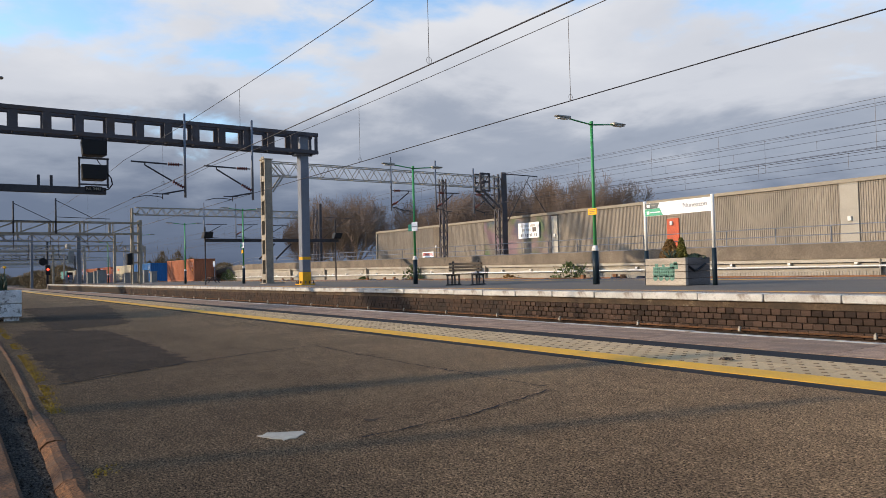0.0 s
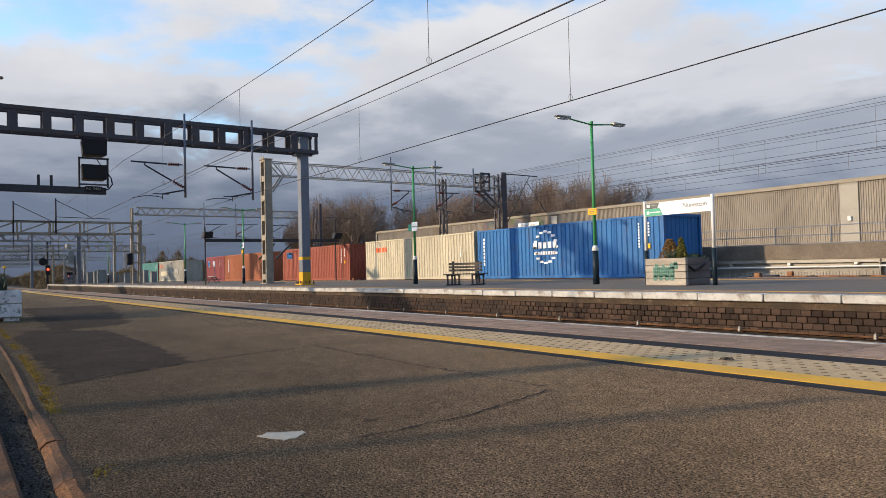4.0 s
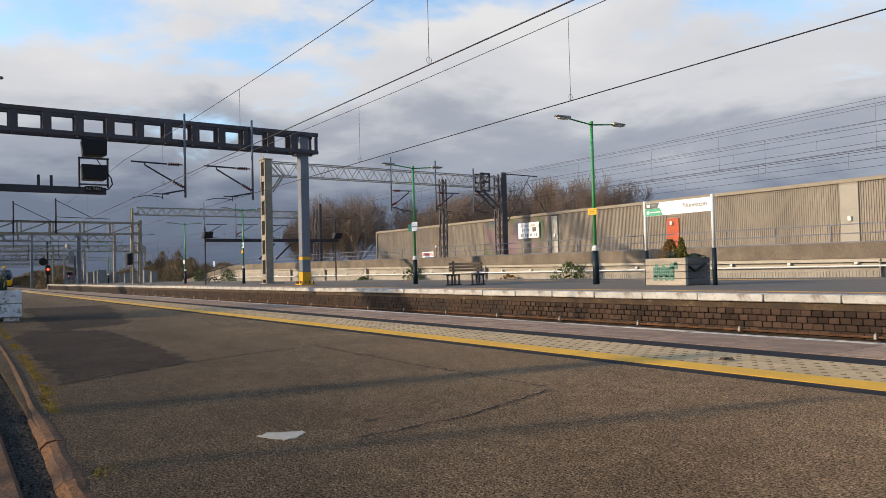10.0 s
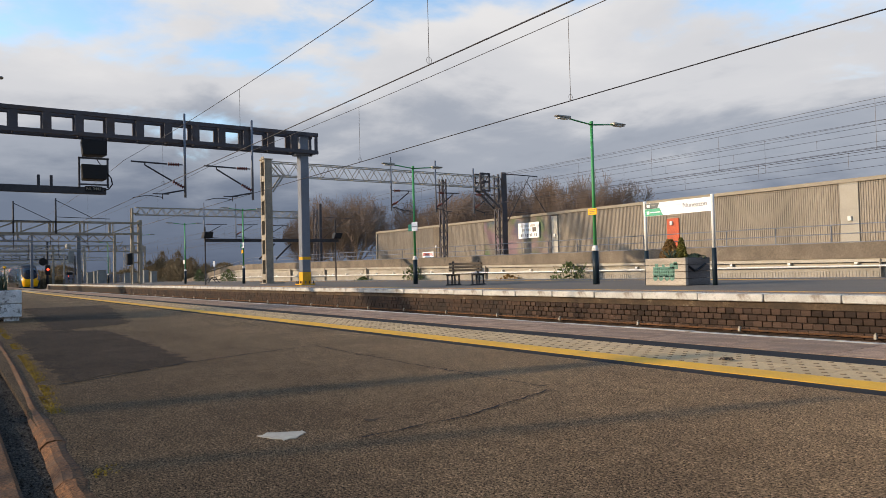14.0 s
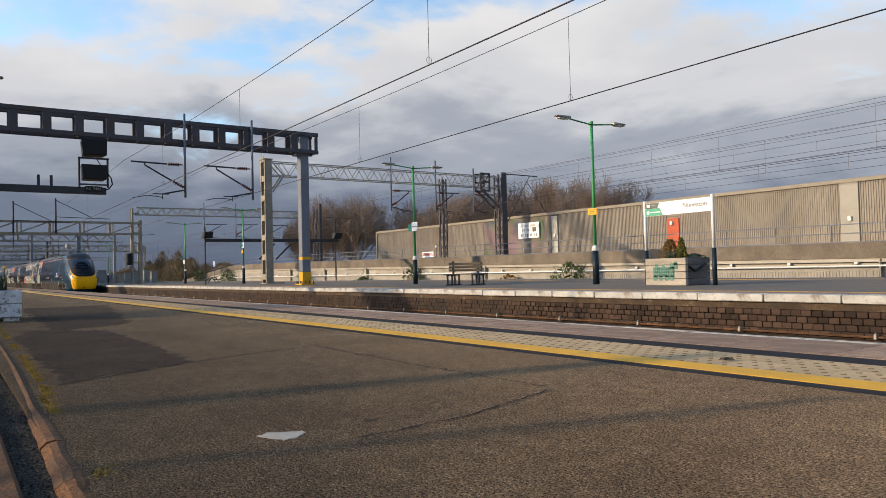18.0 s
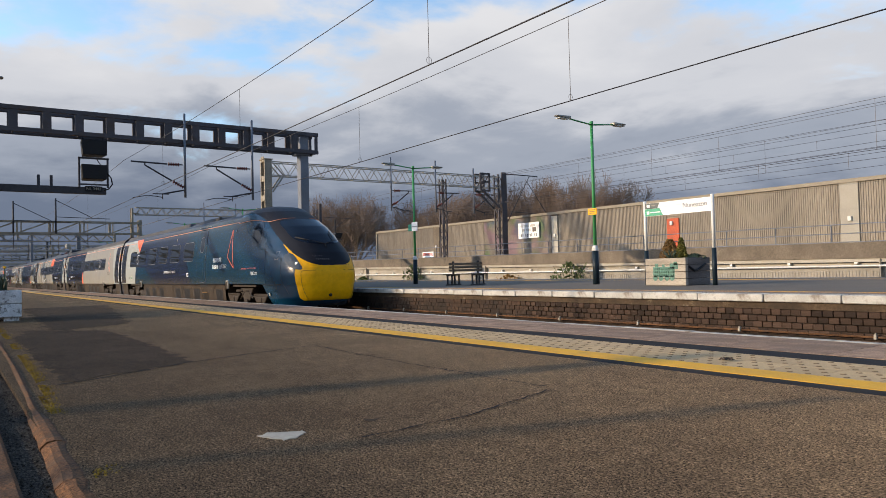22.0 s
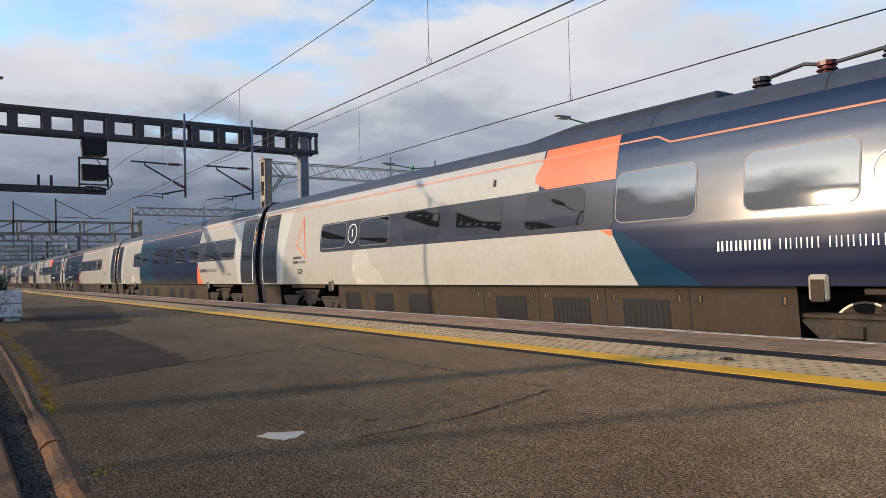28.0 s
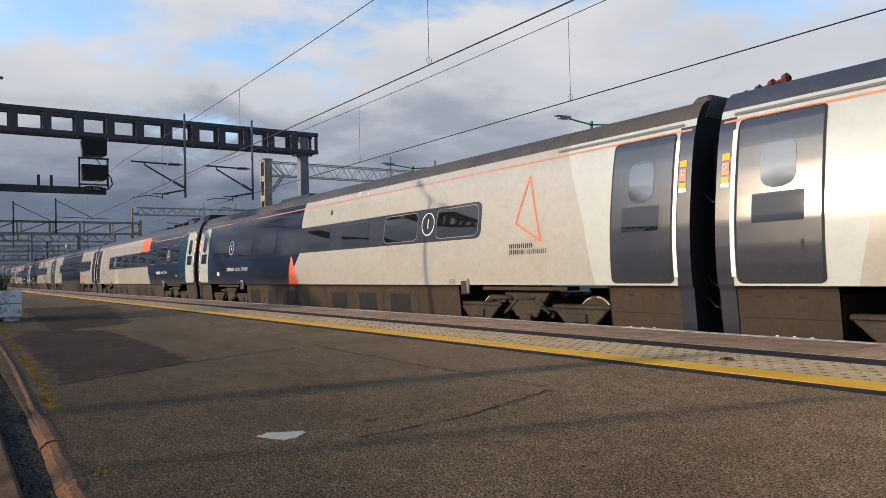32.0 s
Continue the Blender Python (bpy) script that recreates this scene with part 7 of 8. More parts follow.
    for y in (-0.5, 0.5):
        line_tube(bm, [(19.7, y, 3.2), (20.6, y * 0.8, 3.42), (21.5, y * 0.9, 3.34), (20.2, y, 3.28)], 0.035, 6)
        bar(bm, (19.6, y, 3.16), (21.7, y, 3.16), 0.07)
    for x in (21.3, 21.55):
        bar(bm, (x, -0.8, 3.44), (x, 0.8, 3.44), 0.06)
    line_tube(bm, [(20.0, -0.6, 3.3), (20.5, -0.7, 3.5), (21.1, -0.6, 3.42), (21.5, -0.5, 3.5)], 0.02, 5)
    part("pantograph", bm, "steel_dark", car, "folded pantograph")
    return car


def car_white_ends():
    """White at both ends with a navy middle."""
    car = carriage_base("carriage", "carriage with white ends, navy middle and orange flash")
    f, r = white_end(car, 23.70, -1), white_end(car, 0.20, 1)
    low = slope([(0.60, 17.65), (1.0, 17.35), (1.4, 17.15), (1.5, 16.95), (2.82, 17.25)])
    left = slope([(0.60, 6.7), (1.0, 6.5), (2.82, 6.3)])
    side(car, "side_panel", "coach_white", low, f, label="cream-white side panel")
    edge = slope([(0.60, 10.3), (1.3, 9.0), (1.5, 9.0), (2.82, 10.4)])
    side(car, "side_panel", "coach_navy", edge, low, label="navy panel")
    side(car, "side_panel", "coach_teal", left, edge, label="dark teal panel")
    side(car, "side_panel", "coach_white", r, left, label="cream-white side panel")
    side(car, "flash", "coach_orange", slope([(0.60, 17.0), (1.4, 17.12)]), slope([(0.60, 17.7), (0.95, 17.4), (1.4, 17.16)]), 0.60, 1.4, 0.004, "orange flash")
    part("window_band", round_patch(B(), 4.85, 6.9, 1.50, 2.22, 0.16, 0.003), "coach_grey", car, "dark window band")
    part("window_band", round_patch(B(), 16.0, 21.57, 1.48, 2.24, 0.16, 0.003), "coach_grey", car, "dark window band")
    for k in range(8):
        x = (20.06, 17.91, 15.76, 13.59, 11.44, 9.28, 7.1, 4.92)[k]
        window(car, x, x + 1.43, 1.55, 2.18, k < 4)
    name_bars(car, 17.51, 19.65, 1.12, 0.13, "coach_grey")
    name_bars(car, 20.85, 21.2, 0.96, 0.07, "coach_skirt", (5,))
    cant_line(car, [(0.25, 2.79), (23.65, 2.79)])
    details(car, [(16.0, 2.55, 0.08, 0.13, "cabinet"), (3.4, 0.95, 0.26, 0.14, "black"), (3.4, 0.95, 0.14, 0.08, "lettering_white"), (20.0, 0.67, 0.18, 0.1, "cabinet"), (4.9, 0.85, 0.9, 0.42, "coach_patch")])
    skirts_and_bogies(car)
    bm = B()
    insulator(bm, (0.75, -0.35, 3.40), (-0.25, -0.35, 3.22), 0.085)
    part("roof_insulator", bm, "insulator", car, "ribbed red-brown insulator between the cars")
    roof_pod(car, 10.0, 13.5, 3.31, 0.6, 0.6, 0.8)
    roof_pod(car, 23.2, 23.72, 3.34, 0.25, 0.02, 0.95, "coach_slate")
    return car


# share of the usual roof height on the driving cars
CROWN = 0.55
# nose tip along the centre line by height, and where its paint changes along the flank
NOSE_TIP = ((-0.10, 25.05), (0.0, 25.22), (0.15, 25.36), (0.35, 25.43), (0.6, 25.45), (0.9, 25.44), (1.1, 25.40), (1.3, 25.31), (1.55, 25.13), (1.84, 24.80),
            (2.16, 24.37), (2.44, 23.90), (2.72, 23.28), (2.97, 22.62), (3.18, 22.08), (3.33, 21.5), (3.38, 20.95))
HOOD = ((1.145, 25.40), (1.165, 25.33), (1.23, 25.19), (1.36, 24.94), (1.52, 24.62), (1.86, 23.96), (2.28, 23.20), (2.58, 22.66), (2.70, 22.40), (2.84, 22.05), (3.10, 21.25), (3.2, 20.35), (3.4, 20.35))
SCREEN = ((1.83, 24.78), (1.86, 24.64), (1.92, 24.42), (2.02, 24.16), (2.35, 23.56), (2.58, 23.08), (2.66, 23.02), (2.70, 23.14))
YELLOW = ((0.09, 25.00), (0.16, 24.92), (1.0, 24.85), (1.15, 24.84), (1.42, 24.58), (1.6, 24.34), (1.86, 23.93))
LAMP_POLY = [(24.19, 1.48), (24.38, 1.56), (24.60, 1.52), (24.90, 1.27), (25.14, 1.02), (24.83, 1.04), (24.46, 1.20)]


def table(tab, x):
    for (x0, z0), (x1, z1) in zip(tab, tab[1:]):
        if x <= x1:
            return z0 + (z1 - z0) * max(0.0, x - x0) / (x1 - x0)
    return tab[-1][1]


def nose_body(z):
    return half_width(z - 0.12 * max(0.0, (z - 2.5) / 0.88))


def nose_at(z, v, s=-1):
    """A point of the nose shell: v runs from 0 on the centre line to 1 where the flank is straight."""
    tip = table(NOSE_TIP, z)
    back = max(20.35, tip - 3.1)
    a = math.pi / 2 * v ** 1.55
    x = back + (tip - back) * max(0.0, math.cos(a)) ** (1 / nose_round(z))
    return Vector((x, s * nose_body(z) * math.sin(a) ** (2 / (3.1 - 2.0 * (1.3 - nose_round(z)))), z - settle(x, z)))


def nose_round(z):
    """Fullness of the plan: blunt at the bumper, rounder round the windscreen."""
    return 1.3 - 0.26 * min(1.0, max(0.0, (z - 0.9) / 1.0))


def settle(x, z):
    """How far the raised cab roof sinks to the height of the body behind it."""
    k = min(1.0, max(0.0, (22.0 - x) / 1.65))
    body = z - 0.12 * max(0.0, (z - 2.5) / 0.88)
    low = body if body < 2.95 else 2.95 + (body - 2.95) * CROWN
    return k * k * (3 - 2 * k) * (z - low)


def nose_share(z, x):
    """The v at which the shell at height z stands at x."""
    tip = table(NOSE_TIP, z)
    back = max(20.35, tip - 3.1)
    u = min(1.0, max(0.0, (x - back) / (tip - back)))
    return (math.acos(u ** nose_round(z)) / (math.pi / 2)) ** (1 / 1.55)


def nose_skin(z, v, s, off):
    p = nose_at(z, v, s)
    dz, dv = 0.01, 0.01
    a = nose_at(min(z + dz, 3.375), v, s) - nose_at(z - dz, v, s)
    b = nose_at(z, min(1.0, v + dv), s) - nose_at(z, max(0.0, v - dv), s)
    n = a.cross(b) * s
    if n.length < 1e-9:
        return p
    n.normalize()
    if n.x < -0.01 or n.y * s < -0.2:
        n = -n
    return p + n * off


def skin(x, z, off, s=-1):
    return nose_skin(z, nose_share(z, x), s, off)


def nose_patch(zs, near, far, off, n=20, bm=None, sides=(-1, 1)):
    """A piece of the shell between two shares v, given by height; both flanks, meeting on the centre line where near is 0."""
    bm = bm or B()
    for s in sides:
        prev = None
        for z in zs:
            a, b = near(z), far(z)
            row = [bm.verts.new(nose_skin(z, a + (b - a) * i / n, s, off)) for i in range(n + 1)]
            if prev:
                for i in range(n):
                    bm.faces.new([prev[i], prev[i + 1], row[i + 1], row[i]]).smooth = True
            prev = row
    bmesh.ops.remove_doubles(bm, verts=bm.verts, dist=0.0006)
    return bm


def heights(z0, z1, n):
    return [z0 + (z1 - z0) * i / n for i in range(n + 1)]


def smooth_ring(poly):
    for _ in range(3):
        out = []
        for (xa, za), (xb, zb) in zip(poly, poly[1:] + poly[:1]):
            out += [(xa * 0.75 + xb * 0.25, za * 0.75 + zb * 0.25), (xa * 0.25 + xb * 0.75, za * 0.25 + zb * 0.75)]
        poly = out
    return poly


def skin_disc(poly, off, s, grow=1.0):
    """A patch of the flank inside a ring of points (x, z)."""
    bm, n = B(), len(poly)
    cx, cz = sum(p[0] for p in poly) / n, sum(p[1] for p in poly) / n
    mid = bm.verts.new(skin(cx, cz, off, s))
    prev = None
    for k in (0.2, 0.4, 0.6, 0.8, 1.0):
        ring = [bm.verts.new(skin(cx + (x - cx) * grow * k, cz + (z - cz) * grow * k, off, s)) for x, z in poly]
        for i in range(n):
            j = (i + 1) % n
            f = bm.faces.new([prev[i], prev[j], ring[j], ring[i]] if prev else [mid, ring[i], ring[j]])
            f.smooth = True
        prev = ring
    return bm


def skin_line(pts, r, s=-1, off=0.006):
    """A thin seam or stripe along the shell through points (x, z)."""
    bm, path = B(), []
    for (x0, z0), (x1, z1) in zip(pts, pts[1:]):
        n = max(2, int(math.hypot(x1 - x0, z1 - z0) / 0.06))
        path += [skin(x0 + (x1 - x0) * i / n, z0 + (z1 - z0) * i / n, off, s) for i in range(n)]
    path.append(skin(*pts[-1], off, s))
    line_tube(bm, path, r, 4)
    return bm


def build_nose(car, front_runner):
    zero = lambda z: 0.0
    upper = sorted(set(heights(0.60, 2.8, 40) + heights(2.8, 3.3, 20) + heights(3.3, 3.38, 12)))
    shell = nose_patch(upper, zero, lambda z: 1.0, 0.0, 44)
    # straight flank back to the body
    for s in (-1, 1):
        prev = None
        for z in upper:
            e = nose_at(z, 1.0, s)
            xs = [e.x + (20.28 - e.x) * i / 6 for i in range(7)]
            row = [shell.verts.new((x, e.y, z - settle(x, z))) for x in xs]
            if prev:
                for i in range(6):
                    shell.faces.new([prev[i], prev[i + 1], row[i + 1], row[i]]).smooth = True
            prev = row
    # apron in front of the bogie
    nose_patch(heights(-0.10, 0.60, 14), zero, lambda z: nose_share(z, 22.85 + (0.6 - z) * 1.0), 0.0, 40, shell)
    bmesh.ops.remove_doubles(shell, verts=shell.verts, dist=0.0008)
    part("nose_side", shell, "coach_teal", car, "dark teal nose shell")
    hood = lambda z: nose_share(z, table(HOOD, z))
    part("screen_surround", nose_patch(heights(1.146, 3.04, 80), zero, hood, 0.007, 24), "nose_black", car, "black windscreen surround")
    part("nose_roof", nose_patch(sorted(set(heights(3.04, 3.3, 14) + heights(3.3, 3.377, 10))), zero, hood, 0.007, 30), "coach_fairing", car, "dark cab roof")
    part("windscreen", nose_patch(heights(1.832, 2.698, 50), zero, lambda z: nose_share(z, table(SCREEN, z)), 0.016, 24), "screen_glass", car, "raked dark windscreen")
    yellow = lambda z: nose_share(z, table(YELLOW, z))
    bm = nose_patch(heights(0.09, 1.146, 30), zero, yellow, 0.008, 24)
    nose_patch(heights(1.146, 1.86, 40), hood, yellow, 0.008, 6, bm)
    part("nose_panel", bm, "coach_yellow", car, "yellow nose panel")
    for s in (-1, 1):
        part("panel_gap", skin_line([(25.06, 0.98), (25.08, 0.5), (25.14, 0.13)], 0.006, s, 0.010), "black", car)
        part("seam", skin_line([(25.06, 0.99), (25.25, 1.0), (25.40, 1.0)], 0.006, s, 0.010), "black", car)
        part("flank_seam", skin_line([(24.17, 1.42), (24.20, 1.0), (24.30, 0.6), (24.5, 0.3)], 0.005, s, 0.002), "black", car)
        part("sill_seam", skin_line([(22.95, 0.60), (24.2, 0.60)], 0.012, s, 0.002), "nose_black", car)
        cover = part("headlight_cover", skin_disc(smooth_ring(LAMP_POLY), 0.016, s), "lens_glass", car, "smoked headlight cover")
        for x, z, r, m, nm in ((24.84, 1.225, 0.042, "headlight" if s < 0 and front_runner else "chrome", "headlight"), (24.62, 1.33, 0.045, "coach_grey", "marker_lamp"), (25.0, 1.12, 0.03, "coach_grey", "tail_lamp")):
            poly = [(x + r * math.cos(k * 0.5236), z + r * math.sin(k * 0.5236)) for k in range(12)]
            part(nm, skin_disc(poly, 0.024, s), m, cover)
        bm = B()
        low, mid, end = skin(24.90, 1.80, 0.05, s), skin(24.66, 1.90, 0.055, s), skin(24.22, 2.02 if s < 0 else 2.2, 0.05, s)
        line_tube(bm, [skin(25.0, 1.70, 0.012, s), low, mid, end], 0.014, 5)
        line_tube(bm, [mid + Vector((0.0, 0.30 * s, 0.03)), mid, end + Vector((0, 0, 0.02))], 0.012, 5)
        part("wiper", bm, "black", car, "black windscreen wiper")
        pane = [(21.86, 2.60), (22.08, 2.70), (22.36, 2.58), (22.56, 2.32), (22.60, 2.08), (22.48, 1.93), (22.24, 1.90), (22.0, 1.93), (21.87, 2.15)]
        ring = smooth_ring(pane)
        w = part("cab_window", skin_disc(ring, 0.006, s, 1.11), "coach_grey", car, "rounded cab side window in a black frame")
        part("pane", skin_disc(ring, 0.010, s, 0.90), "screen_glass", w)
        part("window_edge", skin_disc(ring, 0.004, s, 1.13), "coach_rubber", w)
        part("cab_line", skin_line([(20.3, 2.79), (21.5, 2.79), (22.0, 2.74), (22.4, 2.665), (22.65, 2.66), (22.85, 2.70), (23.1, 2.745), (23.17, 2.752)], 0.013, s, 0.008), "coach_line", car, "thin orange line over the cab")
        part("hatch", skin_disc([(23.80, 1.62), (23.98, 1.62), (23.98, 1.36), (23.80, 1.36)], 0.004, s), "panel_grey", car)
        part("hatch_cover", skin_disc([(23.815, 1.605), (23.965, 1.605), (23.965, 1.375), (23.815, 1.375)], 0.008, s), "coach_teal", car)
        part("panel_seam", skin_line([(21.9, 1.78), (23.05, 1.72), (23.18, 1.55), (23.2, 0.62)], 0.005, s, 0.001), "nose_black", car)
    bm = B()
    bmesh.ops.create_uvsphere(bm, u_segments=10, v_segments=6, radius=0.055)
    part("coupler_eye", bm, "black", car, at=(25.40, -0.10, 0.24))
    for row, z, count in ((0, 1.43, 6), (1, 1.33, 9)):
        for i in range(count):
            y = -0.60 + 0.062 * i
            x = nose_at(z, 0.0).x
            for k in range(12):
                v = k / 20
                p = nose_at(z, v, -1 if y < 0 else 1)
                if abs(p.y) >= abs(y):
                    break
            part("lettering_bar", boxed(p.x - 0.02, p.x + 0.016, y, y + 0.028, z - 0.026, z + 0.026), "coach_rim", car)


def car_driving(front_runner):
    car = carriage_base("driving_car", "dark teal driving car with yellow nose and raked windscreen", front=False, crown=CROWN)
    white = slope([(0.60, 3.94), (1.46, 4.28), (2.3, 4.72), (2.82, 4.9)])
    side(car, "end_panel", "coach_bright", 0.20, white, label="bright white end panel")
    passenger_door(car, 0.50, 1.58, "coach_grey", -1)
    teal = slope([(0.60, 14.68), (1.0, 14.5), (1.5, 14.2), (2.82, 13.95)])
    side(car, "side_panel", "coach_navy", white, teal, label="navy panel")
    side(car, "side_panel", "coach_teal", teal, 20.3, label="dark teal panel")
    side(car, "side_panel", "coach_teal", slope([(0.60, 3.95), (1.44, 4.28)]), slope([(0.60, 8.5), (1.0, 7.3), (1.44, 6.3)]), 0.60, 1.44, 0.002, "dark teal panel")
    side(car, "flash", "coach_orange", slope([(2.30, 4.72), (2.82, 3.75)]), slope([(2.30, 4.82), (2.82, 5.14)]), 2.30, 2.95, 0.004, "orange flash")
    part("window_band", round_patch(B(), 2.7, 5.0, 1.50, 2.22, 0.16, 0.003), "coach_grey", car)
    for k in range(6):
        x = 13.61 - 2.18 * k
        window(car, x, x + 1.45, 1.56, 2.32, k < 4)
    class_mark(car, 4.6)
    bm = round_patch(B(), 15.68, 16.78, 0.68, 2.72, 0.12, 0.010)
    d = part("door", bm, "coach_teal", car, "dark teal crew door")
    part("seal", round_patch(B(), 15.665, 16.795, 0.665, 2.735, 0.13, 0.005), "coach_rim", d)
    part("frame_gap", round_patch(B(), 15.635, 16.825, 0.635, 2.765, 0.15, 0.003), "coach_rubber", d)
    for x, z in ((15.86, 1.96), (16.55, 1.06)):
        part("handle", side_patch(B(), z - 0.09, z + 0.09, x - 0.022, x + 0.022, 0.014), "black", d)
    part("lock", side_patch(B(), 1.36, 1.41, 15.86, 15.91, 0.015), "chrome", d)
    part("window", round_patch(B(), 16.05, 16.52, 1.86, 2.46, 0.17, 0.016), "coach_glass", d)
    part("window_rim", round_patch(B(), 16.03, 16.54, 1.84, 2.48, 0.18, 0.013), "coach_rim", d)
    logo(car, 19.85, 1.17, 2.55, 1.05)
    name_bars(car, 17.85, 18.85, 1.50, 0.16, "lettering_white", (6,))
    name_bars(car, 17.78, 19.45, 1.25, 0.15, "lettering_white", (4, 5))
    name_bars(car, 21.0, 22.5, 1.13, 0.045, "coach_orange", (12, 3, 9, 8))
    name_bars(car, 21.97, 22.55, 0.96, 0.11, "lettering_white", (3, 3))
    name_bars(car, 10.3, 12.4, 1.14, 0.11, "lettering_white")
    cant_line(car, [(0.25, 2.79), (20.3, 2.79)])
    details(car, [(12.2, 2.55, 0.09, 0.14, "cabinet"), (14.3, 0.98, 0.24, 0.16, "lettering_white"), (14.3, 0.98, 0.16, 0.1, "black"), (3.2, 0.92, 0.36, 0.22, "panel_grey"), (20.2, 2.5, 0.08, 0.06, "cabinet")])
    part("fitting", side_patch(B(), 0.86, 0.98, 3.08, 3.32, 0.015), "black", car)
    part("fitting", side_patch(B(), 0.885, 0.955, 3.15, 3.25, 0.018), "sign_green", car)
    name_bars(car, 2.45, 2.88, 0.92, 0.09, "coach_skirt", (5,))
    bogie(car, 3.82)
    bogie(car, 21.1)
    skirt(car, 0.32, 1.75)
    skirt(car, 5.75, 19.0)
    part("notice", side_patch(B(), 0.22, 0.32, 23.36, 23.46, -0.004), "panel_grey", car)
    build_nose(car, front_runner)
    # step, fold-out vent and raised sill under the crew door
    part("step", round_patch(B(), 15.86, 16.95, 0.49, 0.56, 0.03, 0.004), "black", car, "recessed door step")
    outline_bm = B()
    outline(outline_bm, [(14.9, 0.59), (15.1, 0.57), (15.62, 0.33), (17.5, 0.33), (18.0, 0.57), (18.2, 0.59)], 0.022, 0.0)
    part("sill_seam", outline_bm, "black", car)
    v = part("vent", side_patch(B(), -0.13, 0.26, 16.13, 16.84, -0.004), "black", car, "dark vent with upright ribs")
    part("vent_lip", side_patch(B(), 0.245, 0.28, 16.13, 16.84, 0.02), "coach_latch", v)
    bm = B()
    for k in range(9):
        side_patch(bm, -0.12, 0.22, 16.18 + 0.07 * k, 16.205 + 0.07 * k, 0.002)
    part("rib", bm, "coach_skirt", v)
    part("rain_strip", side_patch(B(), 2.855, 2.885, 15.4, 17.05, 0.02), "coach_rim", car)
    roof_pod(car, 0.25, 13.4, 3.25, 0.04, 0.5, 1.03, "coach_roof")
    # rounded hump over the crew door and the round cowl behind it
    bm, prev = B(), None
    for x, top, w in ((12.4, 3.14, 0.84), (13.5, 3.24, 0.90), (14.6, 3.32, 0.93), (15.5, 3.345, 0.92), (16.05, 3.32, 0.86), (16.4, 3.24, 0.74), (16.55, 3.10, 0.5)):
        row = [bm.verts.new((x, -w * math.cos(math.pi * k / 12), 2.95 + (top - 2.95) * math.sin(math.pi * k / 12) ** 0.45)) for k in range(13)]
        if prev:
            for k in range(12):
                bm.faces.new([prev[k], prev[k + 1], row[k + 1], row[k]]).smooth = True
        prev = row
    part("roof_hump", bm, "coach_fairing", car, "rounded dark roof hump")
    bm = B()
    tube(bm, (16.8, -0.72, 2.98), (16.8, -0.72, 3.19), 0.175, n=18)
    tube(bm, (16.8, -0.72, 3.19), (16.8, -0.72, 3.25), 0.07, n=10)
    part("roof_cowl", bm, "coach_roof", car, "round brown roof cowl")
    for k in range(5):
        x = 5.2 + 1.6 * k
        part("roof_vent", boxed(x, x + 0.9, -0.76, -0.58, 3.10, 3.258), "black", car)
    return car


# ---- container train ----
def paint(name, rgb, dirt):
    M[name] = material(name, rgb, 0.55, vary=0.2, scale=0.7, fine=14, bump=0.05, dirt=dirt, dirt_at=(0.56, 0.80), dirt_scale=1.6, stretch=(1.0, 1.0, 0.35))
    return name


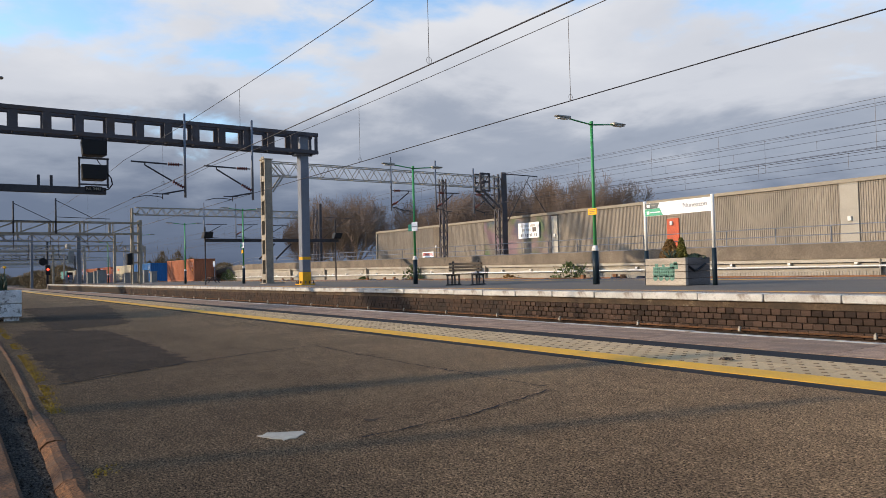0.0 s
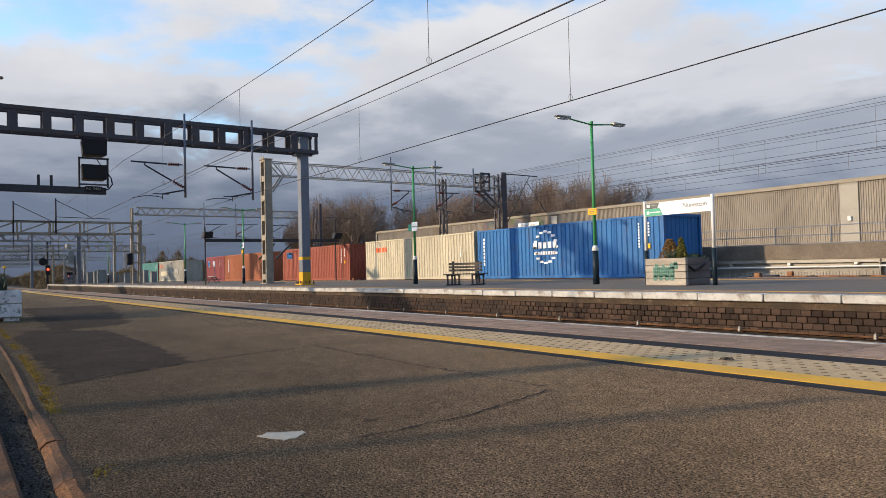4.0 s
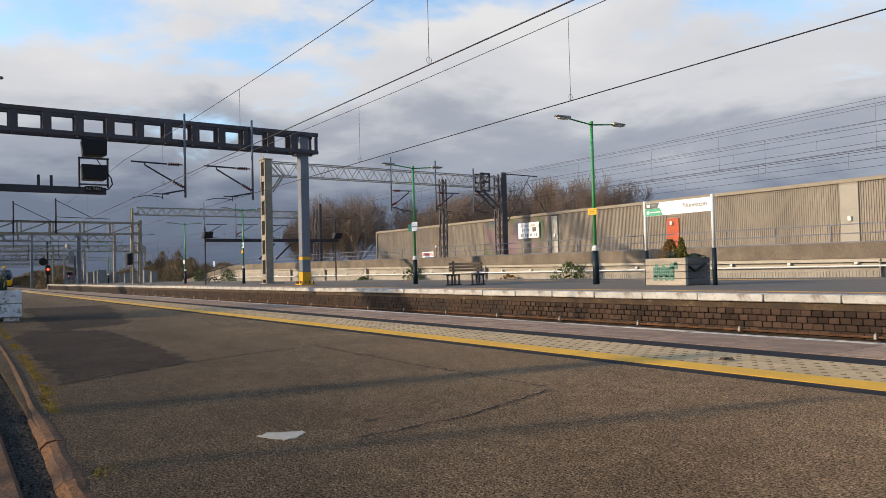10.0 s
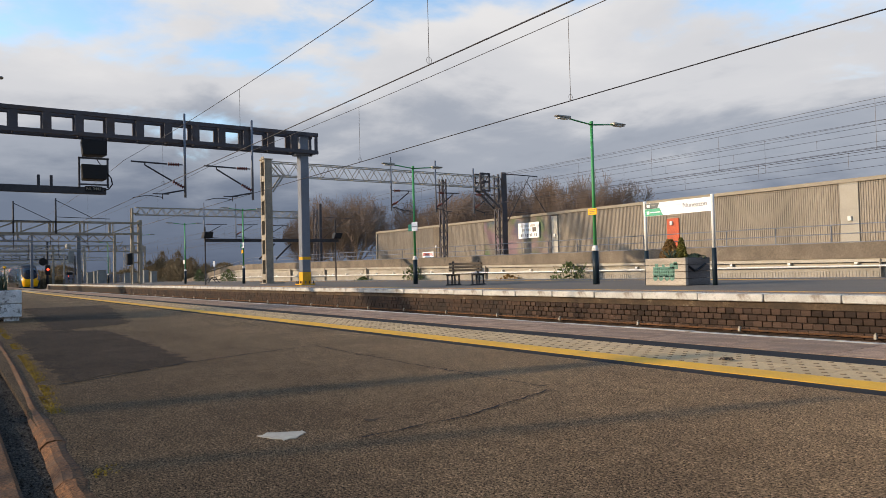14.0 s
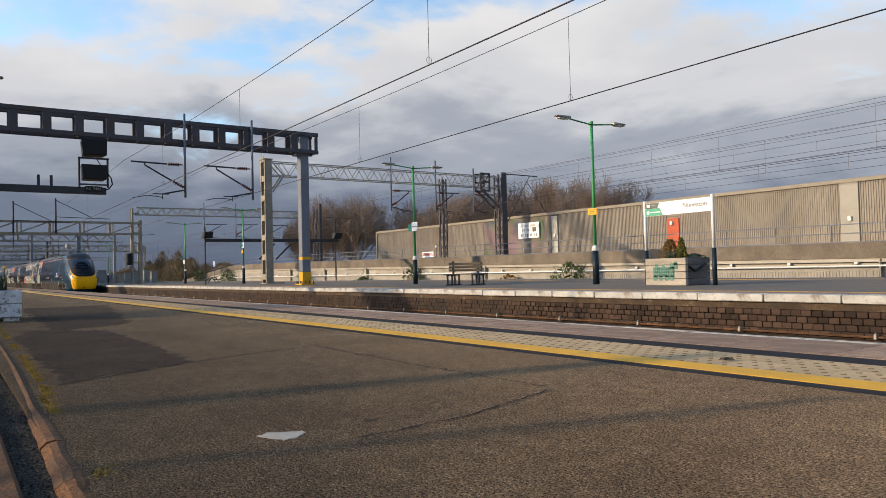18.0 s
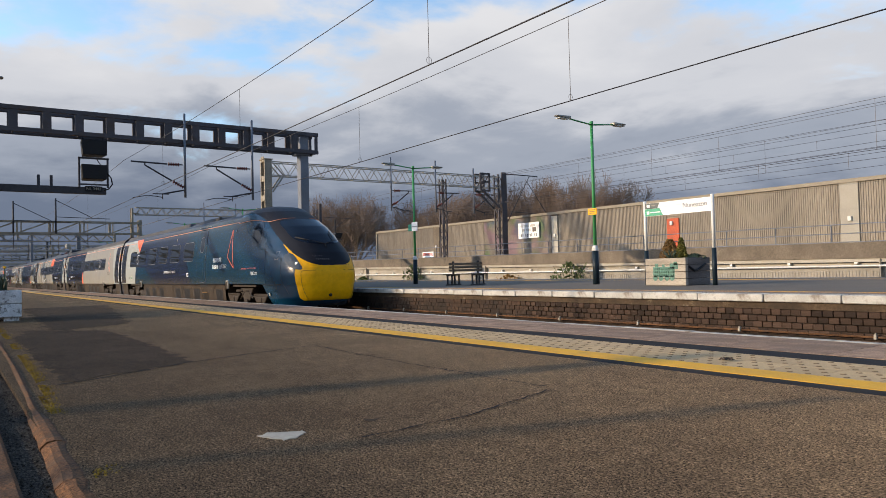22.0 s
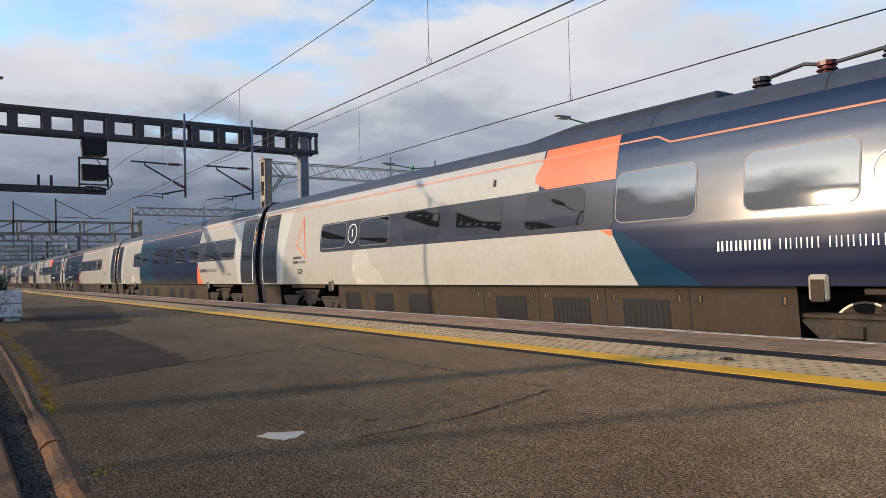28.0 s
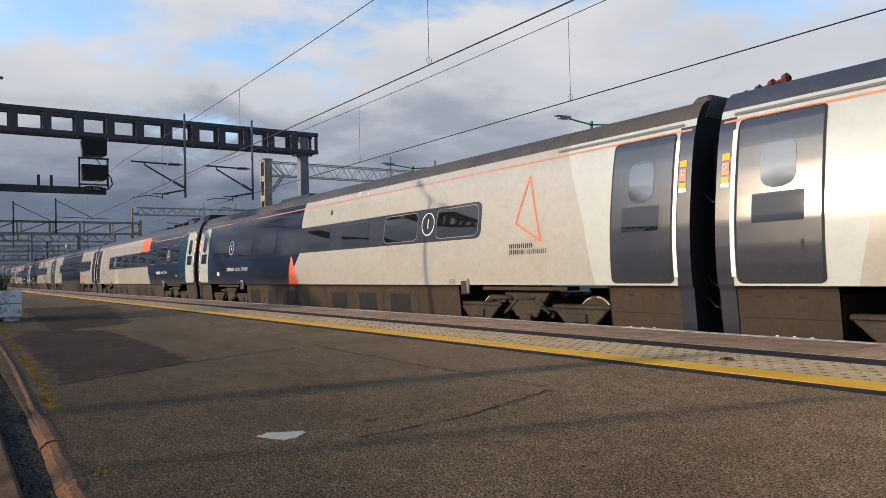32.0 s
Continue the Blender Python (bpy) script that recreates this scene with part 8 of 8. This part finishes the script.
def container(colour, length, label, marks=None, high=2.59, seed=1, posts=None, rings=()):
    c = thing("shipping_container", (0, FAR_TRACK, 0.38), label, "shipping container", group="containers on the train")
    W, H, L = 1.22, high, length
    rnd = random.Random(seed)
    for s in (-1, 1):
        bm = B()
        n = int((L - 0.2) / 0.28)
        prev = None
        for i in range(n + 1):
            for u, d in ((0.0, 0), (0.3, 0), (0.44, 1), (0.86, 1)):
                x = 0.10 + (i + u) * (L - 0.2) / (n + 0.86)
                row = [bm.verts.new((x, s * (W - 0.012 - 0.036 * d), z)) for z in (0.14, H - 0.09)]
                if prev:
                    bm.faces.new([prev[0], row[0], row[1], prev[1]])
                prev = row
        part("side_panel", bm, colour, c, "corrugated steel side")
    for x, nm in ((0.05, "door_end"), (L - 0.05, "end_panel")):
        bm = B()
        prev = None
        for i in range(9):
            for u, d in ((0.0, 0), (0.3, 0), (0.44, 1), (0.86, 1)):
                y = -W + 0.08 + (i + u) * (2 * W - 0.16) / 8.86
                row = [bm.verts.new((x + (0.03 if x < 1 else -0.03) * d, y, z)) for z in (0.14, H - 0.09)]
                if prev:
                    bm.faces.new([prev[0], row[0], row[1], prev[1]])
                prev = row
        part(nm, bm, colour, c)
    bm = B()
    box(bm, 0.05, L - 0.05, -W + 0.02, W - 0.02, H - 0.06, H - 0.03)
    part("roof", bm, colour, c)
    bm = B()
    for s in (-1, 1):
        box(bm, 0.1, L - 0.1, s * W - 0.03 * s - 0.03, s * W - 0.03 * s + 0.03, 0.02, 0.15)
        box(bm, 0.1, L - 0.1, s * W - 0.03 * s - 0.03, s * W - 0.03 * s + 0.03, H - 0.10, H - 0.02)
        for x in (0.0, L - 0.12):
            part("corner_post", boxed(x, x + 0.12, s * W - 0.06 * s - 0.06, s * W - 0.06 * s + 0.06, 0.1, H - 0.1), posts or colour, c)
    for x in (0.0, L - 0.12):
        for z in (0.02, H - 0.12):
            box(bm, x + 0.01, x + 0.11, -W + 0.1, W - 0.1, z, z + 0.11)
    part("frame", bm, colour, c)
    bm = B()
    box(bm, -0.003, 0.165, -0.085, 0.085, 0.0, 0.118)
    cast = mesh_of("corner_casting", bm, colour, 0.012)
    for x in (0.0, L - 0.162):
        for s in (-1, 1):
            for z in (0.0, H - 0.118):
                piece("corner_casting", cast, c, (x, s * (W - 0.082), z))
    bm = B()
    for y in (-0.8, -0.35, 0.35, 0.8):
        tube(bm, (-0.01, y, 0.12), (-0.01, y, H - 0.12), 0.02, n=6)
    part("lock_rods", bm, "galvanised", c)
    for x, z, r, m in rings:
        bm = B()
        n = 24
        for k in range(n):
            v = [bm.verts.new((x + q * math.cos(t), -W - d, z + q * math.sin(t))) for d in (0.004, -0.010) for t in (2 * math.pi * k / n, 2 * math.pi * (k + 1) / n) for q in (r * 0.62, r)]
            bm.faces.new([v[i] for i in (0, 1, 3, 2)])
            bm.faces.new([v[i] for i in (1, 5, 7, 3)])
        bmesh.ops.remove_doubles(bm, verts=bm.verts, dist=0.0005)
        part("marking_ring", bm, m, c)
    if marks:
        for x0, x1, z0, z1, m in marks:
            part("marking", boxed(x0, x1, -W - 0.004, -W + 0.010, z0, z1), m, c)
    return c


def column(x, z0, z1, n, w, m, gap=0.3):
    h = (z1 - z0) / n
    return [(x, x + w, z0 + h * i, z0 + h * (i + 1 - gap), m) for i in range(n)]


def row_marks(x0, x1, z, h, n, m):
    w = (x1 - x0) / n
    return [(x0 + w * i, x0 + w * (i + 0.7), z - h / 2, z + h / 2, m) for i in range(n)]


def wagon(length, label="flat container wagon with a rusty frame and two bogies"):
    w = thing("flat_wagon", (0, FAR_TRACK, RAIL), label, "flat wagon", group="container wagons")
    bm = B()
    for s in (-1, 1):
        box(bm, 0, length, s * 1.1 - 0.09, s * 1.1 + 0.09, 0.52, 0.82)
    for i in range(int(length / 2.4) + 1):
        x = min(length - 0.2, i * 2.4)
        box(bm, x, x + 0.2, -1.1, 1.1, 0.6, 0.80)
    box(bm, 0, length, -0.3, 0.3, 0.55, 0.78)
    part("frame", bm, "rust", w)
    for x in (2.2, length - 2.2):
        bm = B()
        for s in (-1, 1):
            box(bm, x - 1.3, x + 1.3, s * 0.98 - 0.09, s * 0.98 + 0.09, 0.30, 0.58)
        part("bogie_frame", bm, "bogie", w, bevel=0.02)
        for a in (-0.9, 0.9):
            bm = B()
            for s in (-1, 1):
                tube(bm, (x + a, s * 0.68, 0.42), (x + a, s * 0.82, 0.42), 0.42, n=18)
            part("wheel", bm, "bogie", w)
    for x in (0.0, length):
        for s in (-1, 1):
            bm = B()
            tube(bm, (x, s * 0.87, 0.75), (x + (0.45 if x else -0.45), s * 0.87, 0.75), 0.12, n=8)
            part("buffer", bm, "steel_dark", w)
    for x in (0.25, length - 0.45):
        for s in (-1, 1):
            part("twist_lock", boxed(x, x + 0.2, s * 1.05 - 0.07, s * 1.05 + 0.07, 0.8, 0.98), "rust", w)
    return w


def build_trains():
    moving = []
    drv = car_driving(True)
    P, Q, R = car_white_to_navy(), car_navy_to_white(), car_white_ends()
    order = [P, Q, R] + [copy_thing(o, pose(0, NEAR_TRACK, 0)) for o in (P, Q, R, P, Q, R)]
    for k, o in enumerate(order):
        moving.append((o, "express", -23.9 * (k + 1)))
    moving.append((drv, "express", 0.0))
    # containers, by the place of their rear end along the train
    steel = (0.15, 0.105, 0.07)
    for n, rgb in (("paint_orange", (0.33, 0.115, 0.055)), ("paint_blue", (0.022, 0.115, 0.29)), ("paint_cream", (0.44, 0.39, 0.28)), ("paint_red", (0.25, 0.068, 0.042)),
                   ("paint_orange_brown", (0.29, 0.098, 0.046)), ("paint_pink", (0.215, 0.054, 0.058)), ("paint_grey", (0.32, 0.305, 0.255)), ("paint_teal", (0.085, 0.245, 0.225))):
        paint(n, rgb, tuple(0.45 * a + 0.55 * b for a, b in zip(rgb, steel)))
    paint("paint_tail", (0.022, 0.028, 0.07), (0.03, 0.028, 0.03))
    W = "lettering_white"
    codes = column(10.9, 1.25, 2.3, 9, 0.07, W) + column(11.4, 1.7, 2.3, 5, 0.08, W) + [(11.35, 11.5, 1.2, 1.4, "sign_yellow")]
    logo_blue = []
    for k in range(16):
        a = 2 * math.pi * k / 16
        logo_blue.append((5.3 + 0.75 * math.cos(a) - 0.12, 5.3 + 0.75 * math.cos(a) + 0.12, 1.5 + 0.75 * math.sin(a) - 0.05, 1.5 + 0.75 * math.sin(a) + 0.05, W))
    logo_blue += row_marks(4.45, 6.15, 1.6, 0.3, 5, W) + row_marks(4.6, 6.0, 1.22, 0.16, 8, W)
    spec = [
        ("paint_orange", 34.3, 12.19, "orange-brown corrugated container with faded white codes", codes),
        ("paint_blue", 12.9, 12.19, "bright blue container with a round white emblem", codes + logo_blue + column(0.5, 0.7, 2.2, 8, 0.12, W)),
        ("paint_cream", 0.4, 12.19, "cream-white container with a small red mark", row_marks(1.4, 2.9, 1.95, 0.3, 4, "coach_orange") + codes[:5]),
        ("paint_red", -14.2, 12.19, "dark red container with a blue and yellow panel", [(0.85, 1.95, 1.8, 2.3, "paint_blue"), (1.25, 1.9, 2.1, 2.26, "sign_yellow"), (0.92, 1.1, 1.85, 2.25, W)] + row_marks(1.2, 1.9, 1.92, 0.13, 6, W) + codes),
        ("paint_orange_brown", -29.7, 12.19, "orange-brown container with a column of white letters", column(1.1, 0.9, 2.2, 6, 0.28, W, 0.25) + codes),
        ("paint_pink", -35.9, 6.06, "faded pink-red short container with a small blue and white emblem", [(0.55, 1.15, 1.45, 2.15, "paint_blue")] + [(0.5, 1.2, z, z + 0.06, W) for z in (1.45, 1.58, 1.98, 2.12)] + row_marks(0.5, 3.1, 0.50, 0.08, 26, "coach_patch") + column(4.6, 1.5, 2.2, 5, 0.12, W)),
        ("paint_grey", -57.24, 12.19, "weathered pale grey container with an orange mark", [(1.72, 1.84, 1.74, 2.16, "coach_orange"), (2.0, 2.12, 1.74, 2.16, "coach_orange"), (2.12, 2.34, 1.74, 1.84, "coach_orange"), (1.0, 4.6, 0.75, 1.3, "paint_cream"), (7.9, 8.5, 0.75, 1.4, "coach_patch"), (9.2, 9.7, 0.95, 1.55, "coach_patch")] + codes[:9]),
        ("paint_teal", -69.95, 12.19, "faded teal-green container with a white side panel of letters", [(0.4, 1.0, 0.3, 2.3, W)] + column(0.55, 0.4, 2.2, 9, 0.3, "paint_teal", 0.35) + codes),
    ]
    for i, (m, u, ln, lab, marks) in enumerate(spec):
        ends = {"paint_teal": "rust", "paint_grey": "rust"}.get(m)
        rings = ((0.72, 1.95, 0.23, "coach_orange"), (1.32, 1.95, 0.23, "coach_orange")) if m == "paint_grey" else ()
        moving.append((container(m, ln, lab, marks, seed=i, posts=ends, rings=rings), "freight", u))
    for u, ln in ((28.6, 18.4), (0.1, 25.3), (-14.6, 13.2), (-36.3, 19.0), (-70.3, 25.5)):
        moving.append((wagon(ln), "freight", u))
    empty = wagon(18.6, "empty flat container wagon with a rusty frame")
    moving.append((empty, "freight", 49.0))
    for k in range(1, 5):
        moving.append((copy_thing(empty, pose(0, FAR_TRACK, RAIL)), "freight", 49.0 + 20.2 * k))
    tail = wagon(6.4, "short low wagon with a blue frame at the train's tail")
    bm = B()
    box(bm, 0.3, 6.2, -1.1, 1.1, 0.82, 1.12)
    load = part("load", bm, "paint_tail", tail, "low blue frame load")
    for i in range(6):
        part("crossbar", boxed(0.5 + i, 0.95 + i, -1.1, 1.1, 1.12, 1.18 + 0.09 * (i % 3)), "paint_tail", load)
    moving.append((tail, "freight", -77.3))
    return moving


MOVING = build_trains()
EXPRESS = [(0, -307.3), (8, -212.1), (14, -140.7), (18, -93.1), (20, -69.3), (22, -45.5), (23, -33.5), (24, -21.5), (25, -9.5), (25.5, -3.6),
           (26.5, 8.15), (27.5, 19.35), (28, 24.9), (29, 35.3), (30, 45.4), (31, 55.7), (32, 65.7)]
FREIGHT = [(0, -130.8), (6, 0.0), (14, 174.4), (32, 566.8)]


def motions():
    for ob, train, off in MOVING:
        y, z = ob.location.y, ob.location.z
        walk(ob, [(t, pose(u + off, y, z)) for t, u in (EXPRESS if train == "express" else FREIGHT)])


motions()
